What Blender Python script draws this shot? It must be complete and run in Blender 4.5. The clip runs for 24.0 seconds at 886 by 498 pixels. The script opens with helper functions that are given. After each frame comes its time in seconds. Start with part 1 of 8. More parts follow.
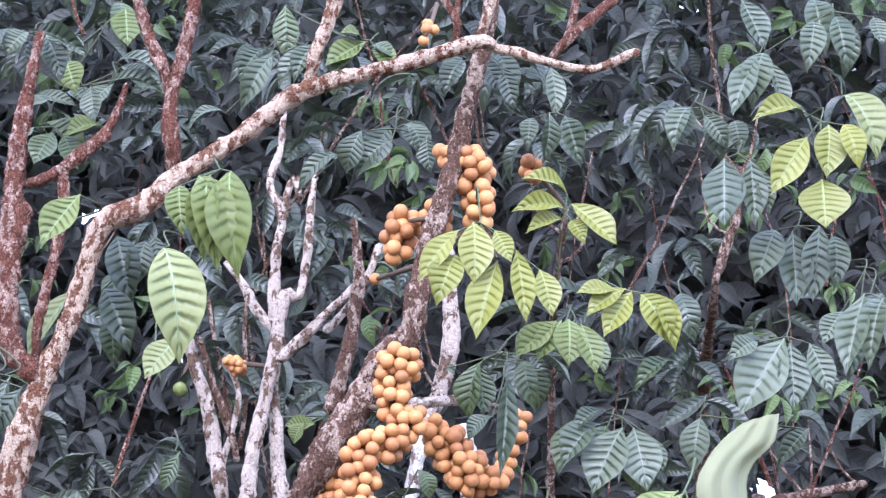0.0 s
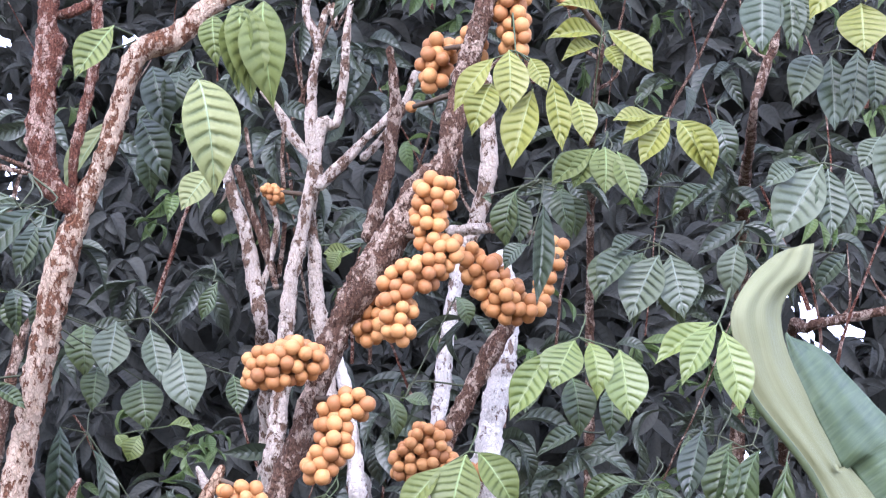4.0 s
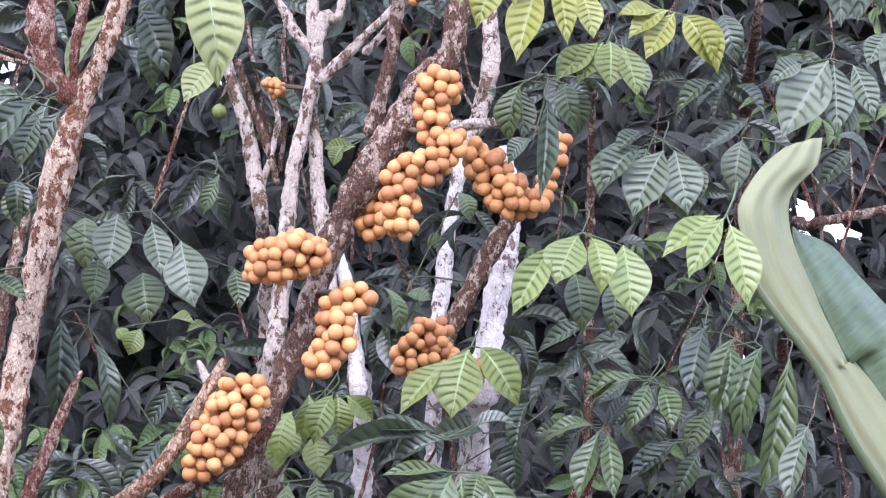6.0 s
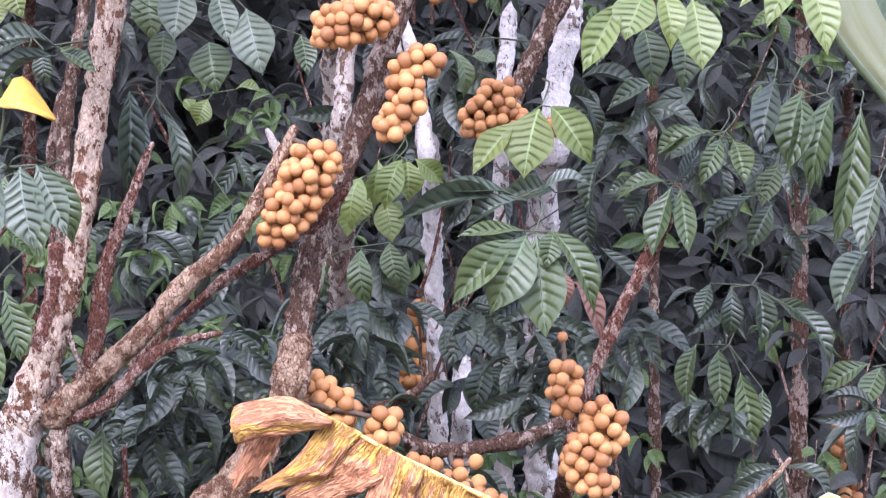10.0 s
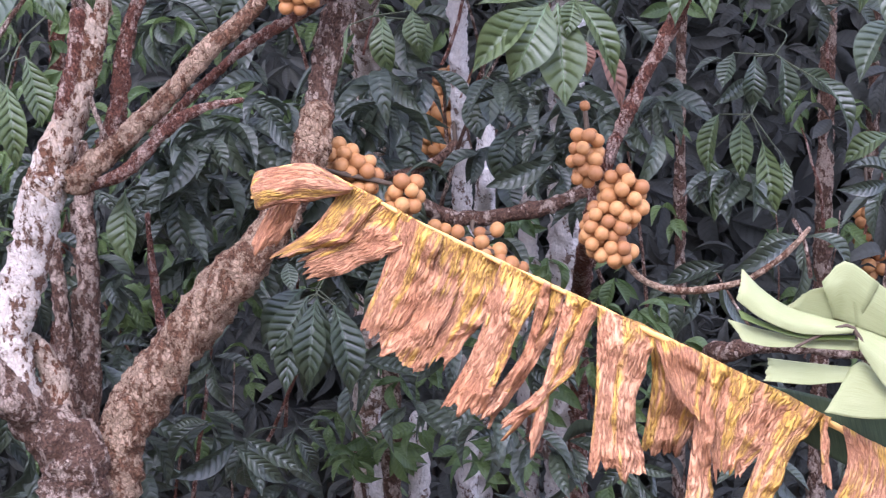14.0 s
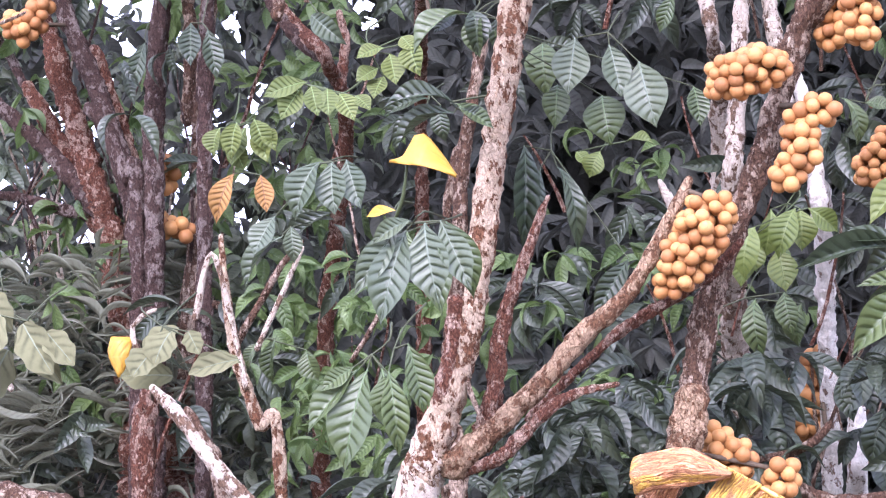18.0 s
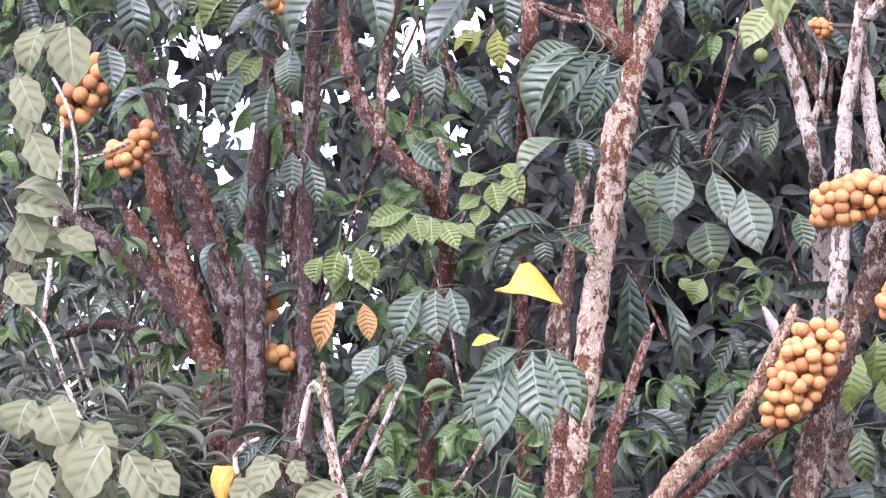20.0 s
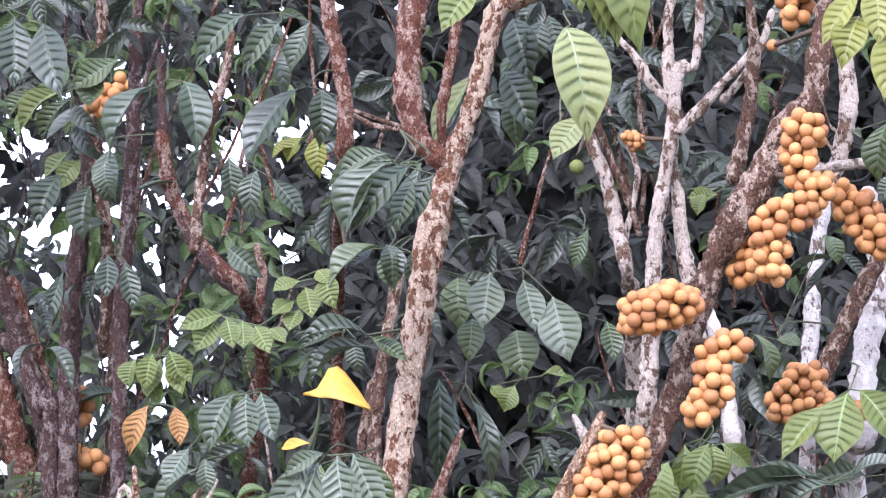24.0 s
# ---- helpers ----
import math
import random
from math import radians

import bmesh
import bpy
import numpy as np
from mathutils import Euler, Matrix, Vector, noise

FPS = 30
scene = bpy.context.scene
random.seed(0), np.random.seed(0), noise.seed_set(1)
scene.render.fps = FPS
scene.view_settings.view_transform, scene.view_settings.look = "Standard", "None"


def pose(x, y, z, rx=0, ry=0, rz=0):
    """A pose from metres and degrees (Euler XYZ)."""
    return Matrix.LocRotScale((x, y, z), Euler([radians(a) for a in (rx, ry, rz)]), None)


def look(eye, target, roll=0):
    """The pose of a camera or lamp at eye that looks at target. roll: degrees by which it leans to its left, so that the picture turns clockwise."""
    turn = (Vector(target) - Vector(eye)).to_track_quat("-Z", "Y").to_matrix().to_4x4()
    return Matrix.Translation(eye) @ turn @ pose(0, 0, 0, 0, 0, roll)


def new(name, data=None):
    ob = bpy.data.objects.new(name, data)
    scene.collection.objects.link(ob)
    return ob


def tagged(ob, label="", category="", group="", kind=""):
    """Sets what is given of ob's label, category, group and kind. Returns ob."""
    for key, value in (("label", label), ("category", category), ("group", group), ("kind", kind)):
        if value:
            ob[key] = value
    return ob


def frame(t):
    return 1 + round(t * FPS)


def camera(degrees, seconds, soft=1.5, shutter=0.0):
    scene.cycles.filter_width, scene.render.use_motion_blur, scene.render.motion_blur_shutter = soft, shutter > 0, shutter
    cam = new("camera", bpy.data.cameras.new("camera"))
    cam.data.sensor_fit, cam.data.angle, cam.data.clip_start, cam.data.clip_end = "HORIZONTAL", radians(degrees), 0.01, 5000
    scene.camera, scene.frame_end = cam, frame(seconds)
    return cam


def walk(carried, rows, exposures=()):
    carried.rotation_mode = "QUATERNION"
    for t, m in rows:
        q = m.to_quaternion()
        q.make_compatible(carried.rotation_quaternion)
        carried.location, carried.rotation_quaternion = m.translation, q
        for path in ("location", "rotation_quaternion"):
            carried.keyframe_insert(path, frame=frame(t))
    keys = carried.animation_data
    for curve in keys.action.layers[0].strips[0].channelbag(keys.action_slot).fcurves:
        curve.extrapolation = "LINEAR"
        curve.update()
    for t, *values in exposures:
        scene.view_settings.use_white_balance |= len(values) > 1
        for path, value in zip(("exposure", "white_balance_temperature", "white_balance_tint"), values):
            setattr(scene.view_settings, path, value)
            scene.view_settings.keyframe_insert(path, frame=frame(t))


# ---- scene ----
# ---- camera ----
cam = camera(21.00, 24.0, soft=1.2, shutter=0.4)
# seconds, eye x y z, then tilt, lean and turn in degrees
PATH = [
    (0, 0.0523, -0.0116, 1.5992, 17.085, 0.875, -0.914),
    (0.5, 0.0590, -0.0071, 1.6113, 17.073, 0.711, -1.406),
    (1, 0.0519, -0.0105, 1.6239, 16.956, 0.645, -0.863),
    (1.5, 0.0630, -0.0222, 1.6199, 16.470, 0.576, -0.343),
    (2, 0.0556, -0.0124, 1.6196, 14.985, 0.175, -0.224),
    (2.5, 0.0511, -0.0145, 1.6446, 13.962, 0.058, -0.529),
    (3, 0.0617, -0.0062, 1.6303, 13.364, 0.309, -0.419),
    (3.5, 0.0676, -0.0134, 1.6301, 13.041, 0.491, -0.028),
    (5.5, 0.0777, 0.0135, 1.6140, 10.973, 1.185, -0.013),
    (6, 0.0500, 0.0173, 1.6137, 10.357, 1.056, -0.071),
    (6.5, 0.0523, 0.0131, 1.6250, 10.252, 0.901, 0.103),
    (7, 0.0299, 0.0165, 1.6085, 10.251, 0.718, 0.298),
    (7.5, 0.0285, 0.0219, 1.5989, 9.238, 0.223, 0.605),
    (8, 0.0345, 0.0200, 1.6067, 8.484, -0.085, 0.655),
    (8.5, 0.0448, 0.0165, 1.6122, 7.066, -0.174, 1.148),
    (9, 0.0300, 0.0240, 1.5926, 5.762, -0.449, 1.670),
    (9.5, 0.0183, 0.0258, 1.5919, 5.507, -0.455, 1.292),
    (10, -0.0008, 0.0310, 1.5976, 4.821, -0.522, 1.071),
    (10.5, -0.0064, 0.0267, 1.5786, 4.075, -0.979, 1.289),
    (11, -0.0146, 0.0348, 1.5677, 2.975, -0.542, 1.015),
    (11.5, -0.0016, 0.0421, 1.5647, 1.976, -0.517, 1.153),
    (13.5, 0.0579, 0.0192, 1.5874, -0.677, -0.087, 1.507),
    (14, 0.0367, 0.0198, 1.5865, -0.620, -0.202, 2.006),
    (14.5, 0.0200, 0.0168, 1.5937, -0.147, -0.509, 3.039),
    (15, -0.0247, 0.0061, 1.6125, 1.109, -0.465, 4.874),
    (15.5, -0.0331, 0.0027, 1.6156, 2.001, -0.191, 5.674),
    (16, -0.0419, 0.0115, 1.5920, 3.451, 0.124, 6.033),
    (16.5, -0.0455, -0.0005, 1.5861, 5.410, 0.439, 6.483),
    (17, -0.0465, -0.0057, 1.5865, 6.361, 0.074, 7.649),
    (17.5, -0.0501, -0.0106, 1.6140, 6.080, -0.395, 9.640),
    (18, -0.0518, -0.0027, 1.6099, 5.955, -0.204, 9.989),
    (18.5, -0.0633, -0.0003, 1.5991, 7.190, 0.211, 9.577),
    (19, -0.0736, -0.0059, 1.5943, 8.455, 0.086, 10.997),
    (19.5, -0.0878, 0.0050, 1.6217, 8.722, 0.075, 11.931),
    (21.5, -0.0721, -0.0145, 1.6207, 10.905, -0.956, 11.555),
    (22, -0.0460, -0.0178, 1.6133, 11.616, -0.909, 10.118),
    (22.5, -0.0551, -0.0140, 1.6070, 11.252, -0.426, 9.637),
    (23, -0.0499, -0.0178, 1.6070, 11.436, -0.482, 9.715),
    (23.5, -0.0421, -0.0168, 1.6146, 11.731, -0.279, 8.717),
    (24, -0.0337, -0.0196, 1.6044, 11.570, -0.083, 8.068),
]
walk(cam, [(r[0], Matrix.Translation(r[1:4]) @ Matrix.Rotation(radians(r[6]), 4, "Z") @ Matrix.Rotation(radians(90 + r[4]), 4, "X")
            @ Matrix.Rotation(radians(r[5]), 4, "Z")) for r in PATH],
     exposures=[(0, 2.2, 5290, 28), (3, 2.13, 5440, 28), (8, 2.08, 5580, 30), (10, 2.05, 5560, 32), (14, 1.75, 5520, 33), (16, 1.99, 5600, 33), (17, 2.2, 5660, 33), (19, 2.32, 5740, 33), (22, 2.12, 5660, 28), (24, 2.08, 5680, 27)])

# ---- world and light: a bright overcast day ----
world = bpy.data.worlds.new("overcast")
scene.world = world
world.use_nodes = True
wn = world.node_tree
wn.nodes.clear()
sky = wn.nodes.new("ShaderNodeTexSky")
sky.sky_type, sky.sun_disc = "NISHITA", False
sky.sun_elevation, sky.sun_rotation = radians(62), radians(200)
sky.air_density, sky.dust_density = 1.0, 4.0
pale = wn.nodes.new("ShaderNodeMix")
pale.data_type, pale.blend_type = "RGBA", "MIX"
pale.inputs["Factor"].default_value = 0.62
pale.inputs["B"].default_value = (8.8, 9.8, 11.6, 1)
back = wn.nodes.new("ShaderNodeBackground")
back.inputs["Strength"].default_value = 0.15
wout = wn.nodes.new("ShaderNodeOutputWorld")
wn.links.new(sky.outputs["Color"], pale.inputs["A"])
wn.links.new(pale.outputs["Result"], back.inputs["Color"])
wn.links.new(back.outputs["Background"], wout.inputs["Surface"])
sun = new("sun", bpy.data.lights.new("sun", "SUN"))
sun.data.energy, sun.data.angle, sun.data.color = 1.4, radians(28), (1.0, 0.97, 0.93)
sun.matrix_world = look((-1.2, -4.4, 9.0), (0.6, 6.0, 1.5))


# ---- materials ----
def shader(name, rough=0.6, spec=0.5):
    m = bpy.data.materials.new(name)
    m.use_nodes = True
    nt = m.node_tree
    bs = nt.nodes["Principled BSDF"]
    bs.inputs["Roughness"].default_value = rough
    bs.inputs["Specular IOR Level"].default_value = spec
    return m, nt, bs


def nd(nt, kind, **values):
    n = nt.nodes.new(kind)
    for key, value in values.items():
        n.inputs[key].default_value = value
    return n


def ramp(nt, fac, stops):
    n = nt.nodes.new("ShaderNodeValToRGB")
    el = n.color_ramp.elements
    while len(el) < len(stops):
        el.new(0.5)
    for e, (p, c) in zip(el, stops):
        e.position, e.color = p, (*c, 1)
    nt.links.new(fac, n.inputs["Fac"])
    return n.outputs["Color"]


def mixc(nt, fac, a, b, mode="MIX"):
    n = nt.nodes.new("ShaderNodeMix")
    n.data_type, n.blend_type = "RGBA", mode
    for key, v in (("Factor", fac), ("A", a), ("B", b)):
        if isinstance(v, (int, float)):
            n.inputs[key].default_value = v
        elif isinstance(v, tuple):
            n.inputs[key].default_value = (*v, 1)
        else:
            nt.links.new(v, n.inputs[key])
    return n.outputs["Result"]


def calc(nt, op, a, b=0.0):
    n = nt.nodes.new("ShaderNodeMath")
    n.operation = op
    for i, v in enumerate((a, b)):
        if isinstance(v, (int, float)):
            n.inputs[i].default_value = v
        else:
            nt.links.new(v, n.inputs[i])
    return n.outputs[0]


def bumped(nt, bs, height, strength, distance):
    n = nd(nt, "ShaderNodeBump", Strength=strength, Distance=distance)
    nt.links.new(height, n.inputs["Height"])
    nt.links.new(n.outputs["Normal"], bs.inputs["Normal"])


def noisy(nt, coord, scale, detail=4.0, rough=0.55):
    n = nd(nt, "ShaderNodeTexNoise", Scale=scale, Detail=detail, Roughness=rough)
    nt.links.new(coord, n.inputs["Vector"])
    return n.outputs["Fac"]


def leaf_material(name, dark, light, vein, rough=0.36, per_island=False, through_light=0.25, veins=9.0, gloss=0.5, relief=0.5, groove=None):
    """A leaf blade: pale midrib and side veins, blotches, gloss, some light let through."""
    m, nt, bs = shader(name, rough, gloss)
    uv = nt.nodes.new("ShaderNodeTexCoord").outputs["UV"]
    sep = nt.nodes.new("ShaderNodeSeparateXYZ")
    nt.links.new(uv, sep.inputs[0])
    across = calc(nt, "ABSOLUTE", calc(nt, "SUBTRACT", calc(nt, "MULTIPLY", sep.outputs[0], 2.0), 1.0))
    bend = noisy(nt, nt.nodes.new("ShaderNodeNewGeometry").outputs["Position"], 34.0, 2)
    phase = calc(nt, "SUBTRACT", calc(nt, "MULTIPLY", sep.outputs[1], veins), calc(nt, "MULTIPLY", across, 1.3))
    wave = calc(nt, "COSINE", calc(nt, "MULTIPLY", calc(nt, "ADD", phase, calc(nt, "MULTIPLY", bend, 0.35)), 6.2832))
    line = calc(nt, "POWER", calc(nt, "MULTIPLY", calc(nt, "ADD", wave, 1.0), 0.5), 3.0)
    rib = calc(nt, "LESS_THAN", across, 0.045)
    geo = nt.nodes.new("ShaderNodeNewGeometry")
    if per_island:
        rnd = geo.outputs["Random Per Island"]
    else:
        rnd = nt.nodes.new("ShaderNodeObjectInfo").outputs["Random"]
    big = noisy(nt, geo.outputs["Position"], 9.0, 3)
    fine = noisy(nt, geo.outputs["Position"], 90.0, 3)
    tone = calc(nt, "ADD", calc(nt, "MULTIPLY", rnd, 0.65), calc(nt, "MULTIPLY", big, 0.45))
    base = mixc(nt, tone, dark, light)
    base = mixc(nt, calc(nt, "MULTIPLY", fine, 0.35), base, tuple(c * 0.55 for c in dark))
    own = calc(nt, "FRACT", calc(nt, "MULTIPLY", rnd, 7.31))
    near_rib = calc(nt, "SUBTRACT", 1.0, calc(nt, "POWER", across, 3.5))
    patchy = ramp(nt, calc(nt, "ADD", calc(nt, "MULTIPLY", big, 0.6), calc(nt, "MULTIPLY", fine, 0.4)), [(0.34, (0.35, 0.35, 0.35)), (0.56, (1, 1, 1))])
    deep = calc(nt, "ADD", 0.2 if per_island else 0.5, calc(nt, "MULTIPLY", own, 0.4))
    # side-vein stripes: shade in the sunken veins is painted into the colour
    base = mixc(nt, calc(nt, "MULTIPLY", calc(nt, "MULTIPLY", calc(nt, "MULTIPLY", line, near_rib), deep), patchy), base, groove or tuple(c * 0.45 for c in dark))
    base = mixc(nt, calc(nt, "MULTIPLY", rib, 0.35), base, vein)
    nt.links.new(base, bs.inputs["Base Color"])
    rg = calc(nt, "ADD", rough - 0.08, calc(nt, "MULTIPLY", fine, 0.2))
    nt.links.new(rg, bs.inputs["Roughness"])
    fade = calc(nt, "SUBTRACT", 1.0, calc(nt, "POWER", across, 2.0))
    fade = calc(nt, "MULTIPLY", fade, calc(nt, "ADD", 0.1, calc(nt, "MULTIPLY", calc(nt, "ADD", big, own), 0.75)))
    high = calc(nt, "ADD", calc(nt, "MULTIPLY", calc(nt, "MULTIPLY", line, fade), -1.0), calc(nt, "MULTIPLY", fine, 0.25))
    bumped(nt, bs, high, relief, 0.006)
    tr = nt.nodes.new("ShaderNodeBsdfTranslucent")
    nt.links.new(base, tr.inputs["Color"])
    mx = nt.nodes.new("ShaderNodeMixShader")
    mx.inputs[0].default_value = through_light
    nt.links.new(bs.outputs[0], mx.inputs[1])
    nt.links.new(tr.outputs[0], mx.inputs[2])
    nt.links.new(mx.outputs[0], nt.nodes["Material Output"].inputs["Surface"])
    return m


def bark_material(name, dark, mid, lichen, cover, scale=58.0, ochre=(0.30, 0.19, 0.10), flaky=0.5):
    """Bark in ragged flakes: dark wood, lichen crust with pits and ochre stains, cracks between the flakes."""
    m, nt, bs = shader(name, 0.9, 0.15)
    pos = nt.nodes.new("ShaderNodeNewGeometry").outputs["Position"]
    mp = nd(nt, "ShaderNodeMapping", Scale=(1.0, 1.0, 0.62))
    nt.links.new(pos, mp.inputs["Vector"])
    at = mp.outputs[0]
    n1 = noisy(nt, at, scale * 0.9, 9, 0.72)
    n2 = noisy(nt, at, scale * 3.2, 5, 0.7)
    n3 = noisy(nt, pos, 7.0, 3)
    n4 = noisy(nt, at, scale * 1.7, 5, 0.7)
    warp = nt.nodes.new("ShaderNodeVectorMath")
    warp.operation = "MULTIPLY_ADD"
    wob = nd(nt, "ShaderNodeTexNoise", Scale=scale * 1.3, Detail=3.0)
    nt.links.new(at, wob.inputs["Vector"])
    nt.links.new(wob.outputs["Color"], warp.inputs[0])
    warp.inputs[1].default_value = (0.018, 0.018, 0.018)
    nt.links.new(at, warp.inputs[2])
    cell = nd(nt, "ShaderNodeTexVoronoi", Scale=scale * 2.1)
    cell.feature = "DISTANCE_TO_EDGE"
    nt.links.new(warp.outputs[0], cell.inputs["Vector"])
    crack = ramp(nt, cell.outputs["Distance"], [(0.02, (1, 1, 1)), (0.16, (0, 0, 0))])
    wood = mixc(nt, ramp(nt, n2, [(0.34, (0, 0, 0)), (0.56, (1, 1, 1))]), dark, mid)
    patch = calc(nt, "ADD", n1, calc(nt, "MULTIPLY", calc(nt, "SUBTRACT", n3, 0.5), 0.3))
    mask = ramp(nt, patch, [(cover - 0.014, (0, 0, 0)), (cover + 0.014, (1, 1, 1))])
    crust = mixc(nt, ramp(nt, n4, [(0.52, (0, 0, 0)), (0.70, (0.6, 0.6, 0.6))]), lichen, ochre)
    crust = mixc(nt, ramp(nt, n2, [(0.30, (0.85, 0.85, 0.85)), (0.38, (0, 0, 0))]), crust, mid)
    base = mixc(nt, mask, wood, crust)
    base = mixc(nt, calc(nt, "MULTIPLY", crack, flaky), base, tuple(c * 0.6 for c in dark))
    nt.links.new(base, bs.inputs["Base Color"])
    high = calc(nt, "ADD", calc(nt, "MULTIPLY", mask, 0.45), calc(nt, "ADD", calc(nt, "MULTIPLY", n1, 0.9), calc(nt, "MULTIPLY", n2, 0.8)))
    high = calc(nt, "SUBTRACT", high, calc(nt, "MULTIPLY", crack, flaky * 1.2))
    bumped(nt, bs, high, 1.0, 0.016)
    return m


LEAF = {
    # also puts shade into the colour of leaves in deep shade and in silhouette
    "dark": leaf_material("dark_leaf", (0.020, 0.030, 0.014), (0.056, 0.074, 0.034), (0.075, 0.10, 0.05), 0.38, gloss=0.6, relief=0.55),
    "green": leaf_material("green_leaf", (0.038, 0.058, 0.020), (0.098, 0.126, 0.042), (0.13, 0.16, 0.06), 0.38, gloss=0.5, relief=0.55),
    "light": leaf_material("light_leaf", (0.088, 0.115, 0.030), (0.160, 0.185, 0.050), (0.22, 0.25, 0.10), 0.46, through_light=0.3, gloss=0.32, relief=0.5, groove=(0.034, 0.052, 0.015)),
    "fresh": leaf_material("fresh_green_leaf", (0.105, 0.142, 0.030), (0.178, 0.214, 0.052), (0.22, 0.25, 0.09), 0.40, through_light=0.3, relief=0.4, groove=(0.055, 0.083, 0.020)),
    "young": leaf_material("young_leaf", (0.155, 0.165, 0.025), (0.245, 0.245, 0.044), (0.11, 0.14, 0.03), 0.45, through_light=0.35, groove=(0.10, 0.125, 0.02)),
    "pale": leaf_material("pale_leaf", (0.160, 0.180, 0.064), (0.225, 0.242, 0.088), (0.09, 0.11, 0.04), 0.5, through_light=0.3, relief=0.6, gloss=0.35, groove=(0.085, 0.110, 0.045)),
    # paler grey-green: some of the sky's sheen is put into the colour
    "blue": leaf_material("sheen_grey_leaf", (0.044, 0.064, 0.034), (0.108, 0.128, 0.070), (0.14, 0.17, 0.11), 0.39, gloss=0.5, relief=0.55, groove=(0.014, 0.024, 0.012)),
    "olive": leaf_material("olive_vine_leaf", (0.108, 0.108, 0.052), (0.175, 0.170, 0.092), (0.13, 0.14, 0.085), 0.8, veins=4.0, gloss=0.15, relief=0.3, groove=(0.07, 0.075, 0.04)),
    "yellow": leaf_material("yellow_leaf_blade", (0.42, 0.22, 0.02), (0.58, 0.34, 0.035), (0.5, 0.3, 0.06), 0.5, through_light=0.3, veins=3.0, relief=0.2, groove=(0.40, 0.20, 0.022)),
    "rust": leaf_material("rusty_leaf_blade", (0.10, 0.045, 0.025), (0.17, 0.08, 0.045), (0.12, 0.06, 0.03), 0.7),
    "brown": leaf_material("withered_leaf_blade", (0.23, 0.108, 0.03), (0.39, 0.21, 0.055), (0.2, 0.10, 0.04), 0.7, through_light=0.25),
}
# shade is put into the colour of FILL_DARK, sunlight into FILL_LIGHT
FILL_DARK = leaf_material("shade_toned_foliage", (0.022, 0.030, 0.018), (0.070, 0.088, 0.046), (0.06, 0.09, 0.05), 0.38, True, 0.25, gloss=0.6, relief=0.6)
# greyed and lifted: veiling haze over the depth is put into this colour
FILL_BACK = leaf_material("veiled_foliage", (0.054, 0.054, 0.046), (0.088, 0.092, 0.074), (0.05, 0.06, 0.055), 0.62, True, 0.3, gloss=0.2, relief=0.2)
FILL_LIGHT = leaf_material("sun_toned_foliage", (0.06, 0.105, 0.03), (0.17, 0.235, 0.07), (0.2, 0.28, 0.1), 0.42, True, 0.4)
# hazy brightness beside the open sky is put into this lighter colour
FAR_LEAF = leaf_material("lightened_foliage", (0.050, 0.062, 0.038), (0.17, 0.19, 0.115), (0.1, 0.14, 0.08), 0.5, True, 0.3, relief=0.1)
FROND = leaf_material("pale_frond", (0.13, 0.135, 0.09), (0.26, 0.265, 0.185), (0.2, 0.2, 0.14), 0.5, True, 0.35, relief=0.1)
BARK_RED = bark_material("red_brown_bark", (0.075, 0.026, 0.016), (0.235, 0.098, 0.058), (0.48, 0.325, 0.24), 0.525, 60.0, (0.32, 0.155, 0.085), 0.55)
BARK_MIX = bark_material("lichen_spotted_bark", (0.075, 0.030, 0.016), (0.22, 0.102, 0.052), (0.57, 0.43, 0.30), 0.475, 50.0, (0.42, 0.245, 0.125), 0.3)
BARK_BROWN = bark_material("brown_bark", (0.055, 0.029, 0.019), (0.18, 0.100, 0.062), (0.48, 0.36, 0.265), 0.53, 50.0, (0.30, 0.185, 0.11), 0.4)
BARK_TAN = bark_material("tan_bark", (0.080, 0.036, 0.019), (0.24, 0.122, 0.064), (0.45, 0.305, 0.19), 0.475, 50.0, (0.36, 0.20, 0.105), 0.4)
BARK_CREAM = bark_material("cream_lichen_bark", (0.085, 0.042, 0.024), (0.23, 0.125, 0.074), (0.68, 0.575, 0.455), 0.445, 46.0, (0.52, 0.36, 0.22), 0.15)
BARK_GREY = bark_material("grey_lichen_bark", (0.080, 0.045, 0.028), (0.23, 0.145, 0.093), (0.61, 0.51, 0.405), 0.47, 44.0, (0.46, 0.325, 0.21), 0.2)
BARK_WHITE = bark_material("white_lichen_bark", (0.10, 0.060, 0.043), (0.32, 0.225, 0.165), (0.74, 0.675, 0.59), 0.425, 38.0, (0.58, 0.48, 0.38), 0.12)
# bark copy with shade and backlit darkness put into its colour
BARK_DARK = bark_material("shade_toned_bark", (0.045, 0.026, 0.021), (0.115, 0.068, 0.054), (0.27, 0.21, 0.18), 0.55, 52.0, (0.17, 0.11, 0.08), 0.4)


RIB_SKIN = {}
for tint, a in (("dark", (0.05, 0.08, 0.04)), ("green", (0.09, 0.14, 0.055)), ("light", (0.16, 0.23, 0.07)), ("young", (0.22, 0.25, 0.07)), ("fresh", (0.17, 0.22, 0.06)), ("pale", (0.20, 0.26, 0.12)),
                ("blue", (0.12, 0.15, 0.10)), ("olive", (0.15, 0.17, 0.10)), ("yellow", (0.5, 0.28, 0.04)), ("brown", (0.18, 0.08, 0.035)), ("rust", (0.12, 0.06, 0.03))):
    m, nt, bs = shader(tint + "_midrib", 0.5, 0.4)
    pos = nt.nodes.new("ShaderNodeNewGeometry").outputs["Position"]
    nt.links.new(mixc(nt, noisy(nt, pos, 60.0), a, tuple(c * 0.6 for c in a)), bs.inputs["Base Color"])
    RIB_SKIN[tint] = m


